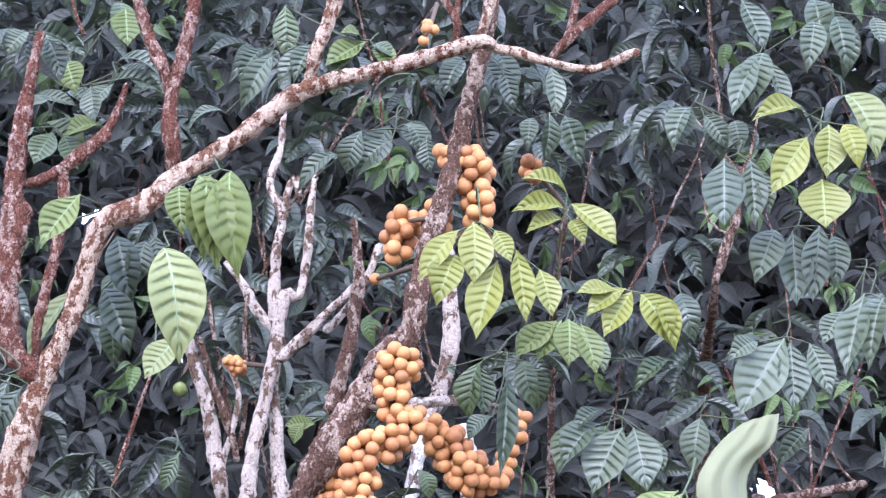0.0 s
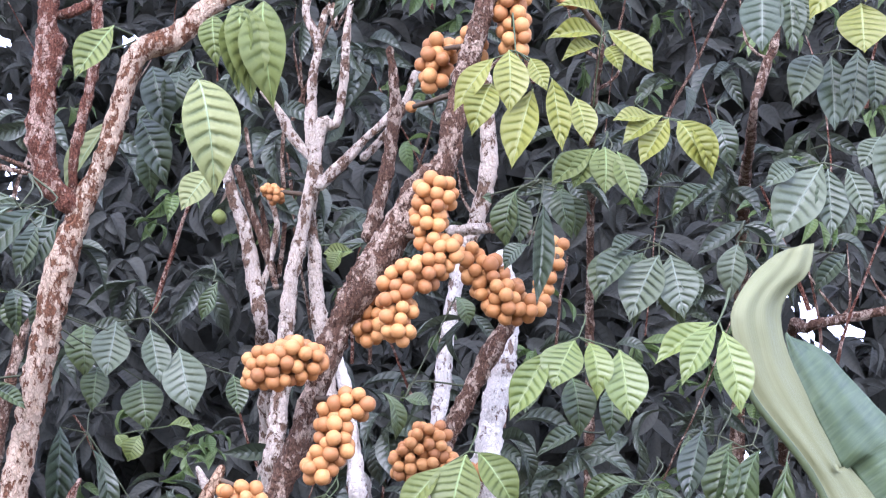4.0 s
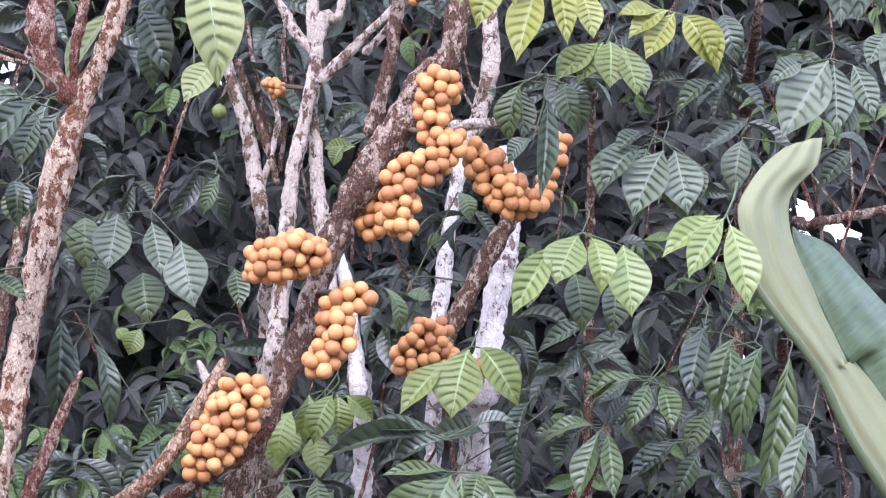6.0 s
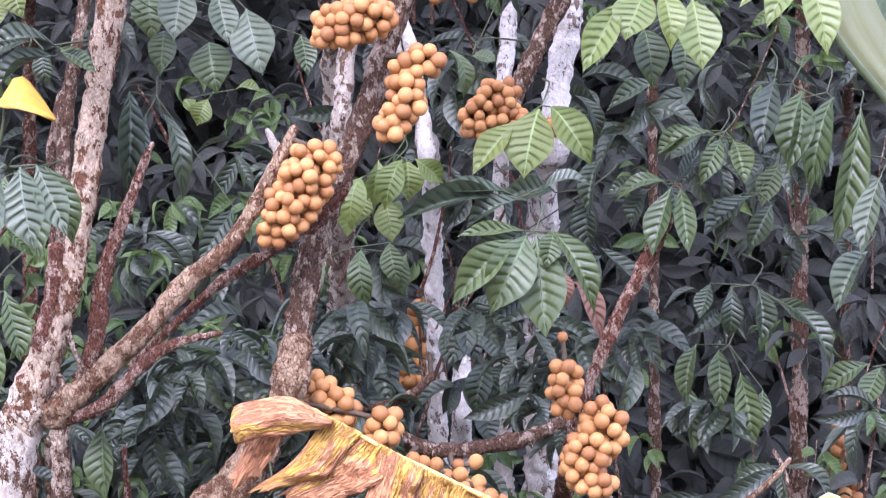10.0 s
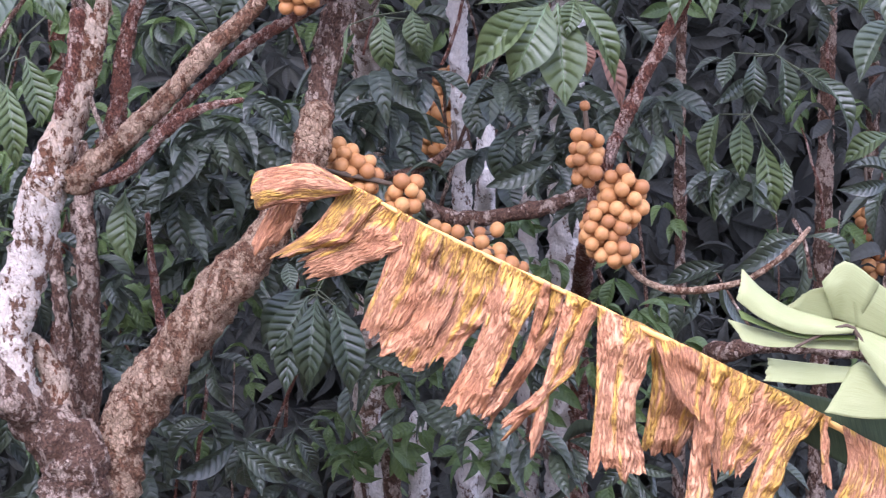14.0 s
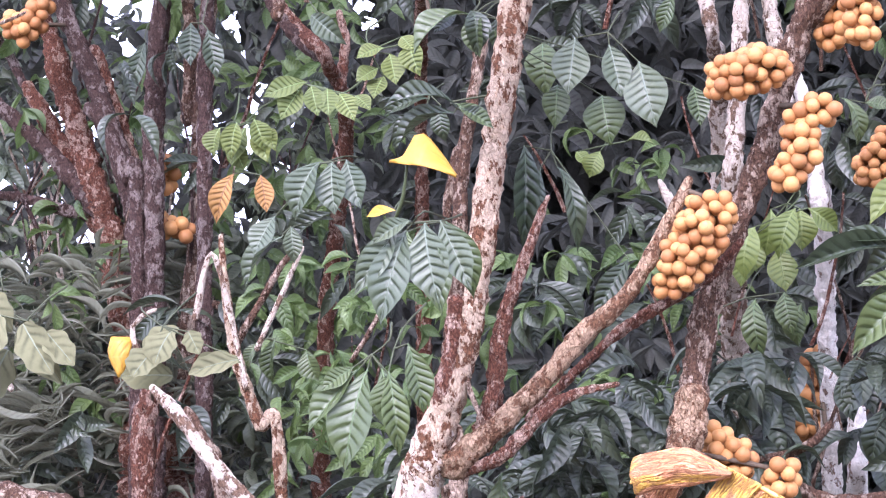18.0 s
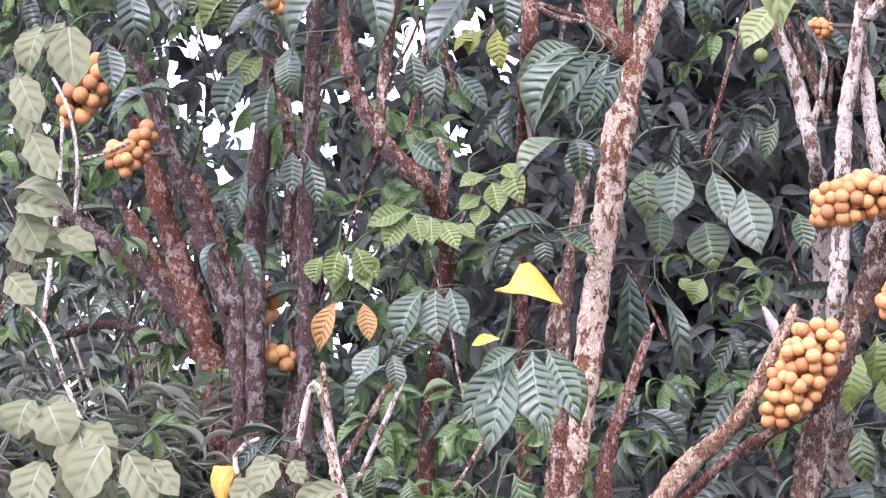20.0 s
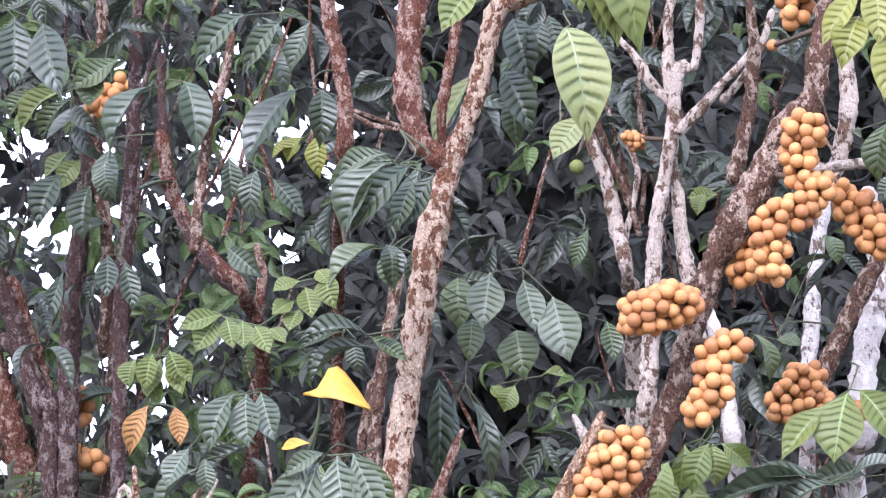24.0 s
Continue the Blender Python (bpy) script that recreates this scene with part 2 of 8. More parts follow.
def fruit_material():
    m, nt, bs = shader("ripe_fruit_skin", 0.62, 0.35)
    rnd = nt.nodes.new("ShaderNodeObjectInfo").outputs["Random"]
    pos = nt.nodes.new("ShaderNodeNewGeometry").outputs["Position"]
    base = ramp(nt, rnd, [(0.0, (0.250, 0.102, 0.032)), (0.45, (0.352, 0.156, 0.046)), (1.0, (0.435, 0.211, 0.067))])
    n1 = noisy(nt, pos, 55.0, 4, 0.6)
    n2 = noisy(nt, pos, 260.0, 3)
    base = mixc(nt, ramp(nt, n1, [(0.5, (0, 0, 0)), (0.72, (0.55, 0.55, 0.55))]), base, (0.28, 0.13, 0.045))
    speck = ramp(nt, n2, [(0.62, (0, 0, 0)), (0.7, (0.5, 0.5, 0.5))])
    base = mixc(nt, speck, base, (0.20, 0.09, 0.035))
    nt.links.new(base, bs.inputs["Base Color"])
    bumped(nt, bs, n2, 0.25, 0.002)
    return m


def plain_material(name, a, b, rough=0.7, scale=30.0):
    m, nt, bs = shader(name, rough, 0.3)
    pos = nt.nodes.new("ShaderNodeNewGeometry").outputs["Position"]
    n1 = noisy(nt, pos, scale, 4)
    nt.links.new(mixc(nt, n1, a, b), bs.inputs["Base Color"])
    bumped(nt, bs, n1, 0.4, 0.006)
    return m


FRUIT = fruit_material()
UNRIPE = plain_material("unripe_fruit_skin", (0.10, 0.125, 0.03), (0.17, 0.19, 0.05), 0.6, 90)
FRUIT_TIP = plain_material("fruit_scar", (0.10, 0.05, 0.025), (0.2, 0.1, 0.05), 0.85, 200)
STALK = plain_material("fruit_stalk_skin", (0.045, 0.032, 0.02), (0.11, 0.075, 0.045), 0.85, 80)
LEAF_STALK = plain_material("leaf_stalk_skin", (0.028, 0.034, 0.016), (0.065, 0.072, 0.034), 0.7, 60)
GREEN_STALK = plain_material("green_stalk_skin", (0.032, 0.046, 0.018), (0.065, 0.08, 0.03), 0.6, 60)


def banana_dead_material():
    """Withered banana blade: pinkish tan, puckered into long wrinkles, with yellow streaks along the side veins."""
    m, nt, bs = shader("withered_banana_blade", 0.6, 0.3)
    uv = nt.nodes.new("ShaderNodeTexCoord").outputs["UV"]
    pos = nt.nodes.new("ShaderNodeNewGeometry").outputs["Position"]
    off = nt.nodes.new("ShaderNodeObjectInfo").outputs["Random"]
    move = nt.nodes.new("ShaderNodeVectorMath")
    move.operation = "ADD"
    nt.links.new(uv, move.inputs[0])
    nt.links.new(calc(nt, "MULTIPLY", off, 7.0), move.inputs[1])

    def stretched(across, along, scale, detail, rough=0.55):
        mp = nd(nt, "ShaderNodeMapping", Scale=(across, along, 1.0))
        nt.links.new(move.outputs[0], mp.inputs["Vector"])
        return noisy(nt, mp.outputs[0], scale, detail, rough)

    n1 = stretched(115.0, 21.0, 1.0, 3)
    n2 = stretched(230.0, 75.0, 1.0, 3)
    n3 = stretched(40.0, 2.6, 1.0, 2)
    n4 = noisy(nt, pos, 7.0, 3)
    ridge = calc(nt, "SUBTRACT", 1.0, calc(nt, "MULTIPLY", calc(nt, "ABSOLUTE", calc(nt, "SUBTRACT", n1, 0.5)), 5.0))
    tan = mixc(nt, ramp(nt, n4, [(0.35, (0, 0, 0)), (0.65, (1, 1, 1))]), (0.60, 0.265, 0.115), (0.78, 0.42, 0.22))
    tan = mixc(nt, ramp(nt, n2, [(0.35, (0.45, 0.45, 0.45)), (0.6, (0, 0, 0))]), tan, (0.42, 0.175, 0.075))
    sep = nt.nodes.new("ShaderNodeSeparateXYZ")
    nt.links.new(uv, sep.inputs[0])
    near = calc(nt, "MULTIPLY", calc(nt, "POWER", 0.0001, calc(nt, "MULTIPLY", sep.outputs[1], 1.6)), 0.18)
    amount = calc(nt, "ADD", calc(nt, "ADD", n3, near), calc(nt, "MULTIPLY", calc(nt, "SUBTRACT", n4, 0.5), 0.7))
    mask = ramp(nt, amount, [(0.572, (0, 0, 0)), (0.645, (0.9, 0.9, 0.9))])
    base = mixc(nt, mask, tan, mixc(nt, n2, (0.58, 0.30, 0.03), (0.86, 0.55, 0.11)))
    # shade in the wrinkle creases is painted into the colour
    fold = ramp(nt, ridge, [(0.62, (0, 0, 0)), (0.97, (0.75, 0.75, 0.75))])
    base = mixc(nt, fold, base, (0.30, 0.115, 0.05))
    nt.links.new(base, bs.inputs["Base Color"])
    high = calc(nt, "SUBTRACT", calc(nt, "MULTIPLY", n2, 0.35), calc(nt, "POWER", calc(nt, "MAXIMUM", ridge, 0.0), 1.5))
    bumped(nt, bs, high, 1.0, 0.010)
    tr = nt.nodes.new("ShaderNodeBsdfTranslucent")
    nt.links.new(base, tr.inputs["Color"])
    mx = nt.nodes.new("ShaderNodeMixShader")
    mx.inputs[0].default_value = 0.2
    nt.links.new(bs.outputs[0], mx.inputs[1])
    nt.links.new(tr.outputs[0], mx.inputs[2])
    nt.links.new(mx.outputs[0], nt.nodes["Material Output"].inputs["Surface"])
    return m


def banana_green_material(name, a, b, rough, crosswise=False):
    m, nt, bs = shader(name, rough, 0.4)
    uv = nt.nodes.new("ShaderNodeTexCoord").outputs["UV"]
    mp = nd(nt, "ShaderNodeMapping", Scale=(70.0, 1.5, 1.0) if crosswise else (1.5, 60.0, 1.0))
    nt.links.new(uv, mp.inputs["Vector"])
    streak = noisy(nt, mp.outputs[0], 1.5, 3)
    pos = nt.nodes.new("ShaderNodeNewGeometry").outputs["Position"]
    n1 = noisy(nt, pos, 7.0, 3)
    base = mixc(nt, ramp(nt, calc(nt, "ADD", calc(nt, "MULTIPLY", streak, 0.6), calc(nt, "MULTIPLY", n1, 0.4)), [(0.3, (0, 0, 0)), (0.7, (1, 1, 1))]), a, b)
    nt.links.new(base, bs.inputs["Base Color"])
    bumped(nt, bs, streak, 0.4, 0.004)
    tr = nt.nodes.new("ShaderNodeBsdfTranslucent")
    nt.links.new(base, tr.inputs["Color"])
    mx = nt.nodes.new("ShaderNodeMixShader")
    mx.inputs[0].default_value = 0.3
    nt.links.new(bs.outputs[0], mx.inputs[1])
    nt.links.new(tr.outputs[0], mx.inputs[2])
    nt.links.new(mx.outputs[0], nt.nodes["Material Output"].inputs["Surface"])
    return m


BANANA_DEAD = banana_dead_material()
BANANA_RIB = plain_material("withered_rib", (0.50, 0.22, 0.06), (0.84, 0.50, 0.14), 0.7, 25)
BANANA_BACK = banana_green_material("banana_leaf_underside", (0.140, 0.150, 0.066), (0.205, 0.212, 0.102), 0.55)
BANANA_TOP = banana_green_material("banana_leaf_upper_side", (0.034, 0.058, 0.030), (0.098, 0.136, 0.062), 0.45, True)
BANANA_FRESH = banana_green_material("banana_leaf_fresh_side", (0.09, 0.13, 0.025), (0.16, 0.21, 0.05), 0.5)
BANANA_PALE = banana_green_material("banana_leaf_pale_side", (0.285, 0.310, 0.120), (0.425, 0.435, 0.205), 0.55)
# the backing sheet's colour, lifted to stand in for veiling haze
BACKING = plain_material("backing_sheet", (0.05, 0.052, 0.044), (0.09, 0.095, 0.078), 0.9, 3.5)
SOIL = plain_material("leaf_litter_soil", (0.045, 0.032, 0.02), (0.11, 0.085, 0.05), 0.95, 5)


# ---- builders ----
def part(name, bm, material, parent, label=""):
    me = bpy.data.meshes.new(name)
    bm.to_mesh(me)
    bm.free()
    me.materials.append(material)
    for p in me.polygons:
        p.use_smooth = True
    ob = new(name, me)
    if parent:
        ob.parent = parent
    return tagged(ob, label)


def thing(name, at, label, category, group="", kind=""):
    ob = new(name)
    ob.location = at
    ob.empty_display_size = 0.05
    return tagged(ob, label, category, group, kind)


def under(ob, parent):
    """Hang ob under parent and keep it where it stands."""
    ob.parent = parent
    ob.matrix_parent_inverse = Matrix.Translation(parent.location).inverted()
    return ob


def curve_points(ctrl, step):
    """Points and radii along a smooth line through (x, y, z, radius) rows."""
    p = [np.array(c, float) for c in ctrl]
    p = [2 * p[0] - p[1]] + p + [2 * p[-1] - p[-2]]
    out = []
    for i in range(1, len(p) - 2):
        n = max(2, int(np.linalg.norm(p[i + 1][:3] - p[i][:3]) / step))
        for k in range(n):
            t = k / n
            a, b, c, d = p[i - 1], p[i], p[i + 1], p[i + 2]
            out.append(0.5 * (2 * b + (c - a) * t + (2 * a - 5 * b + 4 * c - d) * t * t + (3 * b - a - 3 * c + d) * t ** 3))
    out.append(p[-2])
    return out


def limb(name, ctrl, material, parent, label="", sides=14, rough=0.3):
    """One knobbly, tapered branch."""
    if sides > 12:
        sides = 20
    pts = curve_points(ctrl, 0.011 if sides > 8 else 0.03)
    for end, before in ((pts[-1], pts[-2]), (pts[0], pts[1])):
        d = (end[:3] - before[:3]) / np.linalg.norm(end[:3] - before[:3])
        cap = [np.append(end[:3] + d * end[3] * s, end[3] * r) for s, r in ((0.5, 0.8), (0.9, 0.35))]
        pts = pts + cap if before is pts[-2] else cap[::-1] + pts
    knob = 1.1 if material is BARK_RED else 0.6
    bm = bmesh.new()
    rings = []
    side = Vector((0, 1, 0.13))
    for i, q in enumerate(pts):
        a, b = pts[max(0, i - 1)], pts[min(len(pts) - 1, i + 1)]
        d = Vector(b[:3] - a[:3]).normalized()
        u = d.cross(side).normalized()
        v = u.cross(d)
        c, r = Vector(q[:3]), max(q[3], 0.0015)
        ring = []
        for k in range(sides):
            w = u * math.cos(2 * math.pi * k / sides) + v * math.sin(2 * math.pi * k / sides)
            s = c + w * r
            bulge = noise.noise(s * 26) * rough * 0.8 + noise.noise(s * 60) * rough * 0.6 + noise.noise(s * 130) * rough * knob + noise.noise(c * 11) * rough * 0.7
            ring.append(bm.verts.new(c + w * r * (1 + bulge)))
        rings.append(ring)
    for a, b in zip(rings, rings[1:]):
        for k in range(sides):
            bm.faces.new((a[k], a[(k + 1) % sides], b[(k + 1) % sides], b[k]))
    bm.faces.new(rings[0][::-1])
    bm.faces.new(rings[-1])
    ob = part(name, bm, material, None, label)
    return under(ob, parent) if parent else ob


def leaf_grid(nu, nv, arch, fold, pleat, wave, seed, full=1.0, veins=9.0, lobes=0.0):
    """Vertices, faces and uvs of a leaf of length 1 along y and width 1 along x, its face up."""
    rnd = random.Random(seed)
    ph = rnd.random() * 6
    vs, uvs, fs = [], [], []
    for j in range(nv + 1):
        v = j / nv
        half = 0.5 * (max(0.0, math.sin(math.pi * v ** 1.06)) ** (0.86 * full)) * (1 - 0.25 * max(0, v - 0.72) / 0.28)
        half *= 1 - 0.4 * max(0.0, (v - 0.86) / 0.14) if v < 0.999 else 0
        half *= 1 + lobes * math.cos(v * 15 + 0.8)
        half = max(half, 0.004)
        for i in range(nu + 1):
            u = 2 * i / nu - 1
            z = arch * v ** 0.8 * (1 - v) * 2.6 + fold * abs(u) * half + wave * math.sin(v * 9 + ph + u * 1.3) * abs(u)
            z -= pleat * math.cos((v * veins - abs(u) * 1.3) * 2 * math.pi) * (1 - abs(u) ** 4) * min(1, abs(u) * 5) * math.sin(math.pi * v)
            vs.append((u * half, v, z))
            uvs.append((i / nu, v))
    for j in range(nv):
        for i in range(nu):
            a = j * (nu + 1) + i
            fs.append((a, a + 1, a + nu + 2, a + nu + 1))
    return vs, fs, uvs


def grid_mesh(name, vs, fs, uvs, material):
    me = bpy.data.meshes.new(name)
    me.from_pydata(vs, [], fs)
    layer = me.uv_layers.new(name="UVMap")
    flat = [c for f in fs for k in f for c in uvs[k]]
    layer.data.foreach_set("uv", flat)
    me.polygons.foreach_set("use_smooth", [True] * len(fs))
    me.materials.append(material)
    me.update()
    return me


LEAF_SHAPES = [(0.12, 0.18, 0.010, 0.012), (0.26, 0.30, 0.011, 0.02), (0.38, 0.12, 0.012, 0.015), (0.20, 0.42, 0.010, 0.03), (0.05, 0.24, 0.010, 0.02), (0.32, 0.26, 0.010, 0.02)]
leaf_meshes, rib_meshes = {}, {}


def leaf_mesh(tint, shape):
    if (tint, shape) not in leaf_meshes:
        c, f, p, w = LEAF_SHAPES[shape]
        vs, fs, uvs = leaf_grid(10, 56, c, f, p * 0.75, w, shape + 3, {"olive": 0.55, "pale": 1.0}.get(tint, 1.15), 4.0 if tint == "olive" else 9.0, 0.1 if tint == "olive" else 0.0)
        leaf_meshes[tint, shape] = grid_mesh("leaflet", vs, fs, uvs, LEAF[tint])
    return leaf_meshes[tint, shape]


pick = random.Random(11)


def leaf_pose(base, tip, width, lift=0.55, twist=0.0):
    """The pose of a leaf from its base to its tip, its face turned out and up."""
    b, t = Vector(base), Vector(tip)
    y = t - b
    n = y.length
    y.normalize()
    face = Vector((twist, -1.0, lift))
    z = (face - y * face.dot(y)).normalized()
    x = y.cross(z)
    m = Matrix((x, y, z)).transposed().to_4x4()
    return Matrix.Translation(b) @ m @ Matrix.Diagonal((width, n, n, 1))


def leaflet(parent, tint, base, tip, width, shape=None, name="leaflet", flat=False):
    if shape is None:
        shape = pick.randrange(len(LEAF_SHAPES))
    if flat:
        shape = (0, 1, 4)[shape % 3]
    ob = new(name, leaf_mesh(tint, shape))
    ob.matrix_world = leaf_pose(base, tip, width, pick.uniform(0.2, 0.8) if flat else pick.uniform(0.15, 1.1), pick.uniform(-0.22, 0.22) if flat else pick.uniform(-0.5, 0.5))
    ob.matrix_basis = ob.matrix_world
    if (tint, shape) not in rib_meshes:
        c, f, p, w = LEAF_SHAPES[shape]
        vs, fs, uvs = [], [], []
        for j in range(13):
            v = j / 12 * 0.93
            for i, (u, h) in enumerate(((-1, -0.004), (0, 0.012), (1, -0.004))):
                vs.append((u * 0.03 * (1 - 0.8 * v), v, c * v ** 0.8 * (1 - v) * 2.6 + h * (1 - 0.6 * v) + 0.004))
                uvs.append((0.5, v))
            if j:
                k = 3 * j
                fs += [(k - 3, k - 2, k + 1, k), (k - 2, k - 1, k + 2, k + 1)]
        rib_meshes[tint, shape] = grid_mesh("midrib", vs, fs, uvs, RIB_SKIN[tint])
    rib = new("midrib", rib_meshes[tint, shape])
    rib.parent = ob
    return under(ob, parent)


def spray(tint, label, hold, root, node, leaves, group="leaf sprays on the trees", name="leaf_spray", flat=False):
    """A compound leaf: a stalk from its root and leaflets (base x y z, tip x y z, width)."""
    th = thing(name, hold, label, "leaves", group)
    c = [(*hold, 0.0028), (*root, 0.0021), (*node, 0.0017)]
    limb("stalk", c, GREEN_STALK if tint in ("young", "light", "fresh", "pale") else LEAF_STALK, th, sides=6, rough=0.05)
    for row in leaves:
        b, t, w = row[0:3], row[3:6], row[6]
        leaflet(th, tint, b, t, w, flat=flat)
        if (Vector(b) - Vector(node)).length > 0.012:
            limb("leaf_stem", [(*node, 0.0022), (*b, 0.0016)], GREEN_STALK if tint in ("young", "light", "fresh", "pale") else LEAF_STALK, th, sides=5, rough=0.0)
    return th


def fruit_mesh(skin):
    bm = bmesh.new()
    bmesh.ops.create_uvsphere(bm, u_segments=16, v_segments=11, radius=0.5)
    for v in bm.verts:
        v.co.z *= 1.06
        if v.co.z < -0.45:
            v.co.z += 0.02
    me = bpy.data.meshes.new("fruit")
    bm.to_mesh(me)
    bm.free()
    me.polygons.foreach_set("use_smooth", [True] * len(me.polygons))
    me.materials.append(skin)
    me.materials.append(FRUIT_TIP)
    for p in me.polygons:
        if p.center.z < -0.497:
            p.material_index = 1
    return me


FRUIT_MESH = fruit_mesh(FRUIT)
UNRIPE_MESH = fruit_mesh(UNRIPE)


def fruit_bunch(label, hold, spine, size, seed, loose=1.0, name="fruit_bunch", group="fruit bunches", mesh=None):
    """A bunch of round fruit packed round a stalk: spine rows are x, y, z and the bunch's half width there."""
    rnd = random.Random(seed)
    th = thing(name, hold, label, "fruit", group)
    pts = curve_points(spine, 0.01)
    limb("stalk", [(*hold, 0.007)] + [(*s[:3], 0.006) for s in spine], STALK, th, sides=6)
    got = []
    for k in range(9000):
        q = pts[rnd.randrange(len(pts))]
        r = max(0.0, q[3] - size * 0.5)
        d = Vector((rnd.gauss(0, 1), rnd.gauss(0, 1), rnd.gauss(0, 1))).normalized()
        c = Vector(q[:3]) + d * r * rnd.uniform(0.75, 1.0)
        if all((c - o).length > size * 0.735 * loose for o in got):
            got.append(c)
        if len(got) > 90:
            break
    for c in got:
        near = min(pts, key=lambda q: (Vector(q[:3]) - c).length)
        out = (c - Vector(near[:3])).normalized() + Vector((0, -0.15, -0.2))
        ob = new("fruit", mesh or FRUIT_MESH)
        s = size * rnd.uniform(0.88, 1.08)
        turn = out.to_track_quat("-Z", "Y").to_matrix().to_4x4() @ pose(0, 0, 0, rnd.uniform(-25, 25), rnd.uniform(-25, 25), 0)
        ob.matrix_basis = Matrix.Translation(c) @ turn @ Matrix.Diagonal((s, s * rnd.uniform(0.95, 1.04), s * rnd.uniform(0.95, 1.08), 1))
        under(ob, th)
    return th


SHAPE_ROWS = ((0.15, 0.25, 0.0), (0.4, 0.15, 0.0), (0.25, 0.35, 0.0), (0.0, 0.2, 0.0), (0.5, 0.2, 0.0))
FILL_SHAPES = [leaf_grid(4, 9, *s, 0, 5 + i) for i, s in enumerate(SHAPE_ROWS)]
FAR_SHAPES = [leaf_grid(2, 5, *s, 0, 5 + i) for i, s in enumerate(SHAPE_ROWS)]

# sky chinks in the foliage, fitted to the camera's view: side slope, rise, spread, how many
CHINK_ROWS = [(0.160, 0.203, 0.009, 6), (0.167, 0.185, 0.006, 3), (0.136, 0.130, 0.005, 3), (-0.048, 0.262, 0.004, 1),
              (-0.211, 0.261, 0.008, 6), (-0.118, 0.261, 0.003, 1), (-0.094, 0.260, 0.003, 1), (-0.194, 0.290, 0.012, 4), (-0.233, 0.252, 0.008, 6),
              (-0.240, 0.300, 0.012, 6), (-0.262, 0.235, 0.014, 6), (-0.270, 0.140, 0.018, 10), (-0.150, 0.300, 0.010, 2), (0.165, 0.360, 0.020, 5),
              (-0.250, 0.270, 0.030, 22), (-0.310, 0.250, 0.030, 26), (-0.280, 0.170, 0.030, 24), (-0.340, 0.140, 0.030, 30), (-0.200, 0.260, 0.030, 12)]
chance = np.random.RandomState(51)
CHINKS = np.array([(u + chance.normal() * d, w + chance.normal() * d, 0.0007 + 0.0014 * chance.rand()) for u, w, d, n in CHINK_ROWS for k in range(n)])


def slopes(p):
    """Side slope and rise of points as seen from about the camera's eye."""
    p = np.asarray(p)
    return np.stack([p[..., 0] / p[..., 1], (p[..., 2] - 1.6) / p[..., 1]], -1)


def leaf_mass(name, label, material, places, seed, length, leaves=(4, 7), category="foliage", hang=0.75, width=(0.28, 0.42), shapes=FILL_SHAPES):
    """Hanging leaf sprays at the given places, joined: what nobody could count."""
    rnd = np.random.RandomState(seed)
    shapes = [(np.array(v), np.array(f), np.array(u)) for v, f, u in shapes]
    vs, fs, uvs, at = [], [], [], 0
    for p in places:
        heading = rnd.uniform(-1, 1) * 0.7
        toward = rnd.uniform(-0.7, 0.15)
        count = rnd.randint(*leaves)
        for k in range(count):
            v, f, u = shapes[rnd.randint(len(shapes))]
            ln = length * rnd.uniform(0.6, 1.15)
            wd = ln * rnd.uniform(*width)
            fan = heading + (k / (count - 1) - 0.5) * 2.1 + rnd.uniform(-0.3, 0.3)
            y = Vector((math.sin(fan), toward + rnd.uniform(-0.3, 0.3), -math.cos(fan) * hang - rnd.uniform(0, 0.25))).normalized()
            face = Vector((rnd.uniform(-1.2, 1.2), -rnd.uniform(0.1, 1.0), rnd.uniform(-0.2, 1.4)))
            z = (face - y * face.dot(y)).normalized()
            x = y.cross(z)
            m = np.array([x * wd, y * ln, z * ln])
            o = np.array(p) + rnd.uniform(-1, 1, 3) * length * 0.13
            # leaves across a chink's sight line from the eye are dropped
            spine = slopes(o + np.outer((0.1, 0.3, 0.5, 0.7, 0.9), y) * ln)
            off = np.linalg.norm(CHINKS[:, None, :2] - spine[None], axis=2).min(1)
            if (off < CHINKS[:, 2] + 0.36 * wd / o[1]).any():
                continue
            vs.append(v @ m + o)
            uvs.append(u)
            fs.append(f + at)
            at += len(v)
    vs, fs, uvs = np.concatenate(vs), np.concatenate(fs), np.concatenate(uvs)
    me = bpy.data.meshes.new(name)
    me.vertices.add(len(vs))
    me.vertices.foreach_set("co", vs.ravel())
    me.loops.add(fs.size)
    me.loops.foreach_set("vertex_index", fs.ravel())
    me.polygons.add(len(fs))
    me.polygons.foreach_set("loop_start", np.arange(0, fs.size, 4))
    me.update(calc_edges=True)
    me.uv_layers.new(name="UVMap").data.foreach_set("uv", uvs[fs.ravel()].ravel())
    me.polygons.foreach_set("use_smooth", [True] * len(fs))
    me.materials.append(material)
    return tagged(new(name, me), label, category, "", "stuff")


def scatter(n, seed, x0, x1, y0, y1, z0, z1, keep=None):
    rnd = np.random.RandomState(seed)
    out = []
    while len(out) < n:
        p = (rnd.uniform(x0, x1), rnd.uniform(y0, y1), rnd.uniform(z0, z1))
        if keep is None or keep(p):
            out.append(p)
    return out


# ---- the setting ----
bm = bmesh.new()
bmesh.ops.create_grid(bm, x_segments=60, y_segments=60, size=400)
for v in bm.verts:
    far = math.hypot(v.co.x, v.co.y - 6)
    v.co.z = noise.noise(v.co * 0.05) * min(1.0, far / 60) * 1.5 - 0.02
ground = part("ground", bm, SOIL, None)
tagged(ground, "dark soil under the trees strewn with leaf litter", "ground", "", "structure")


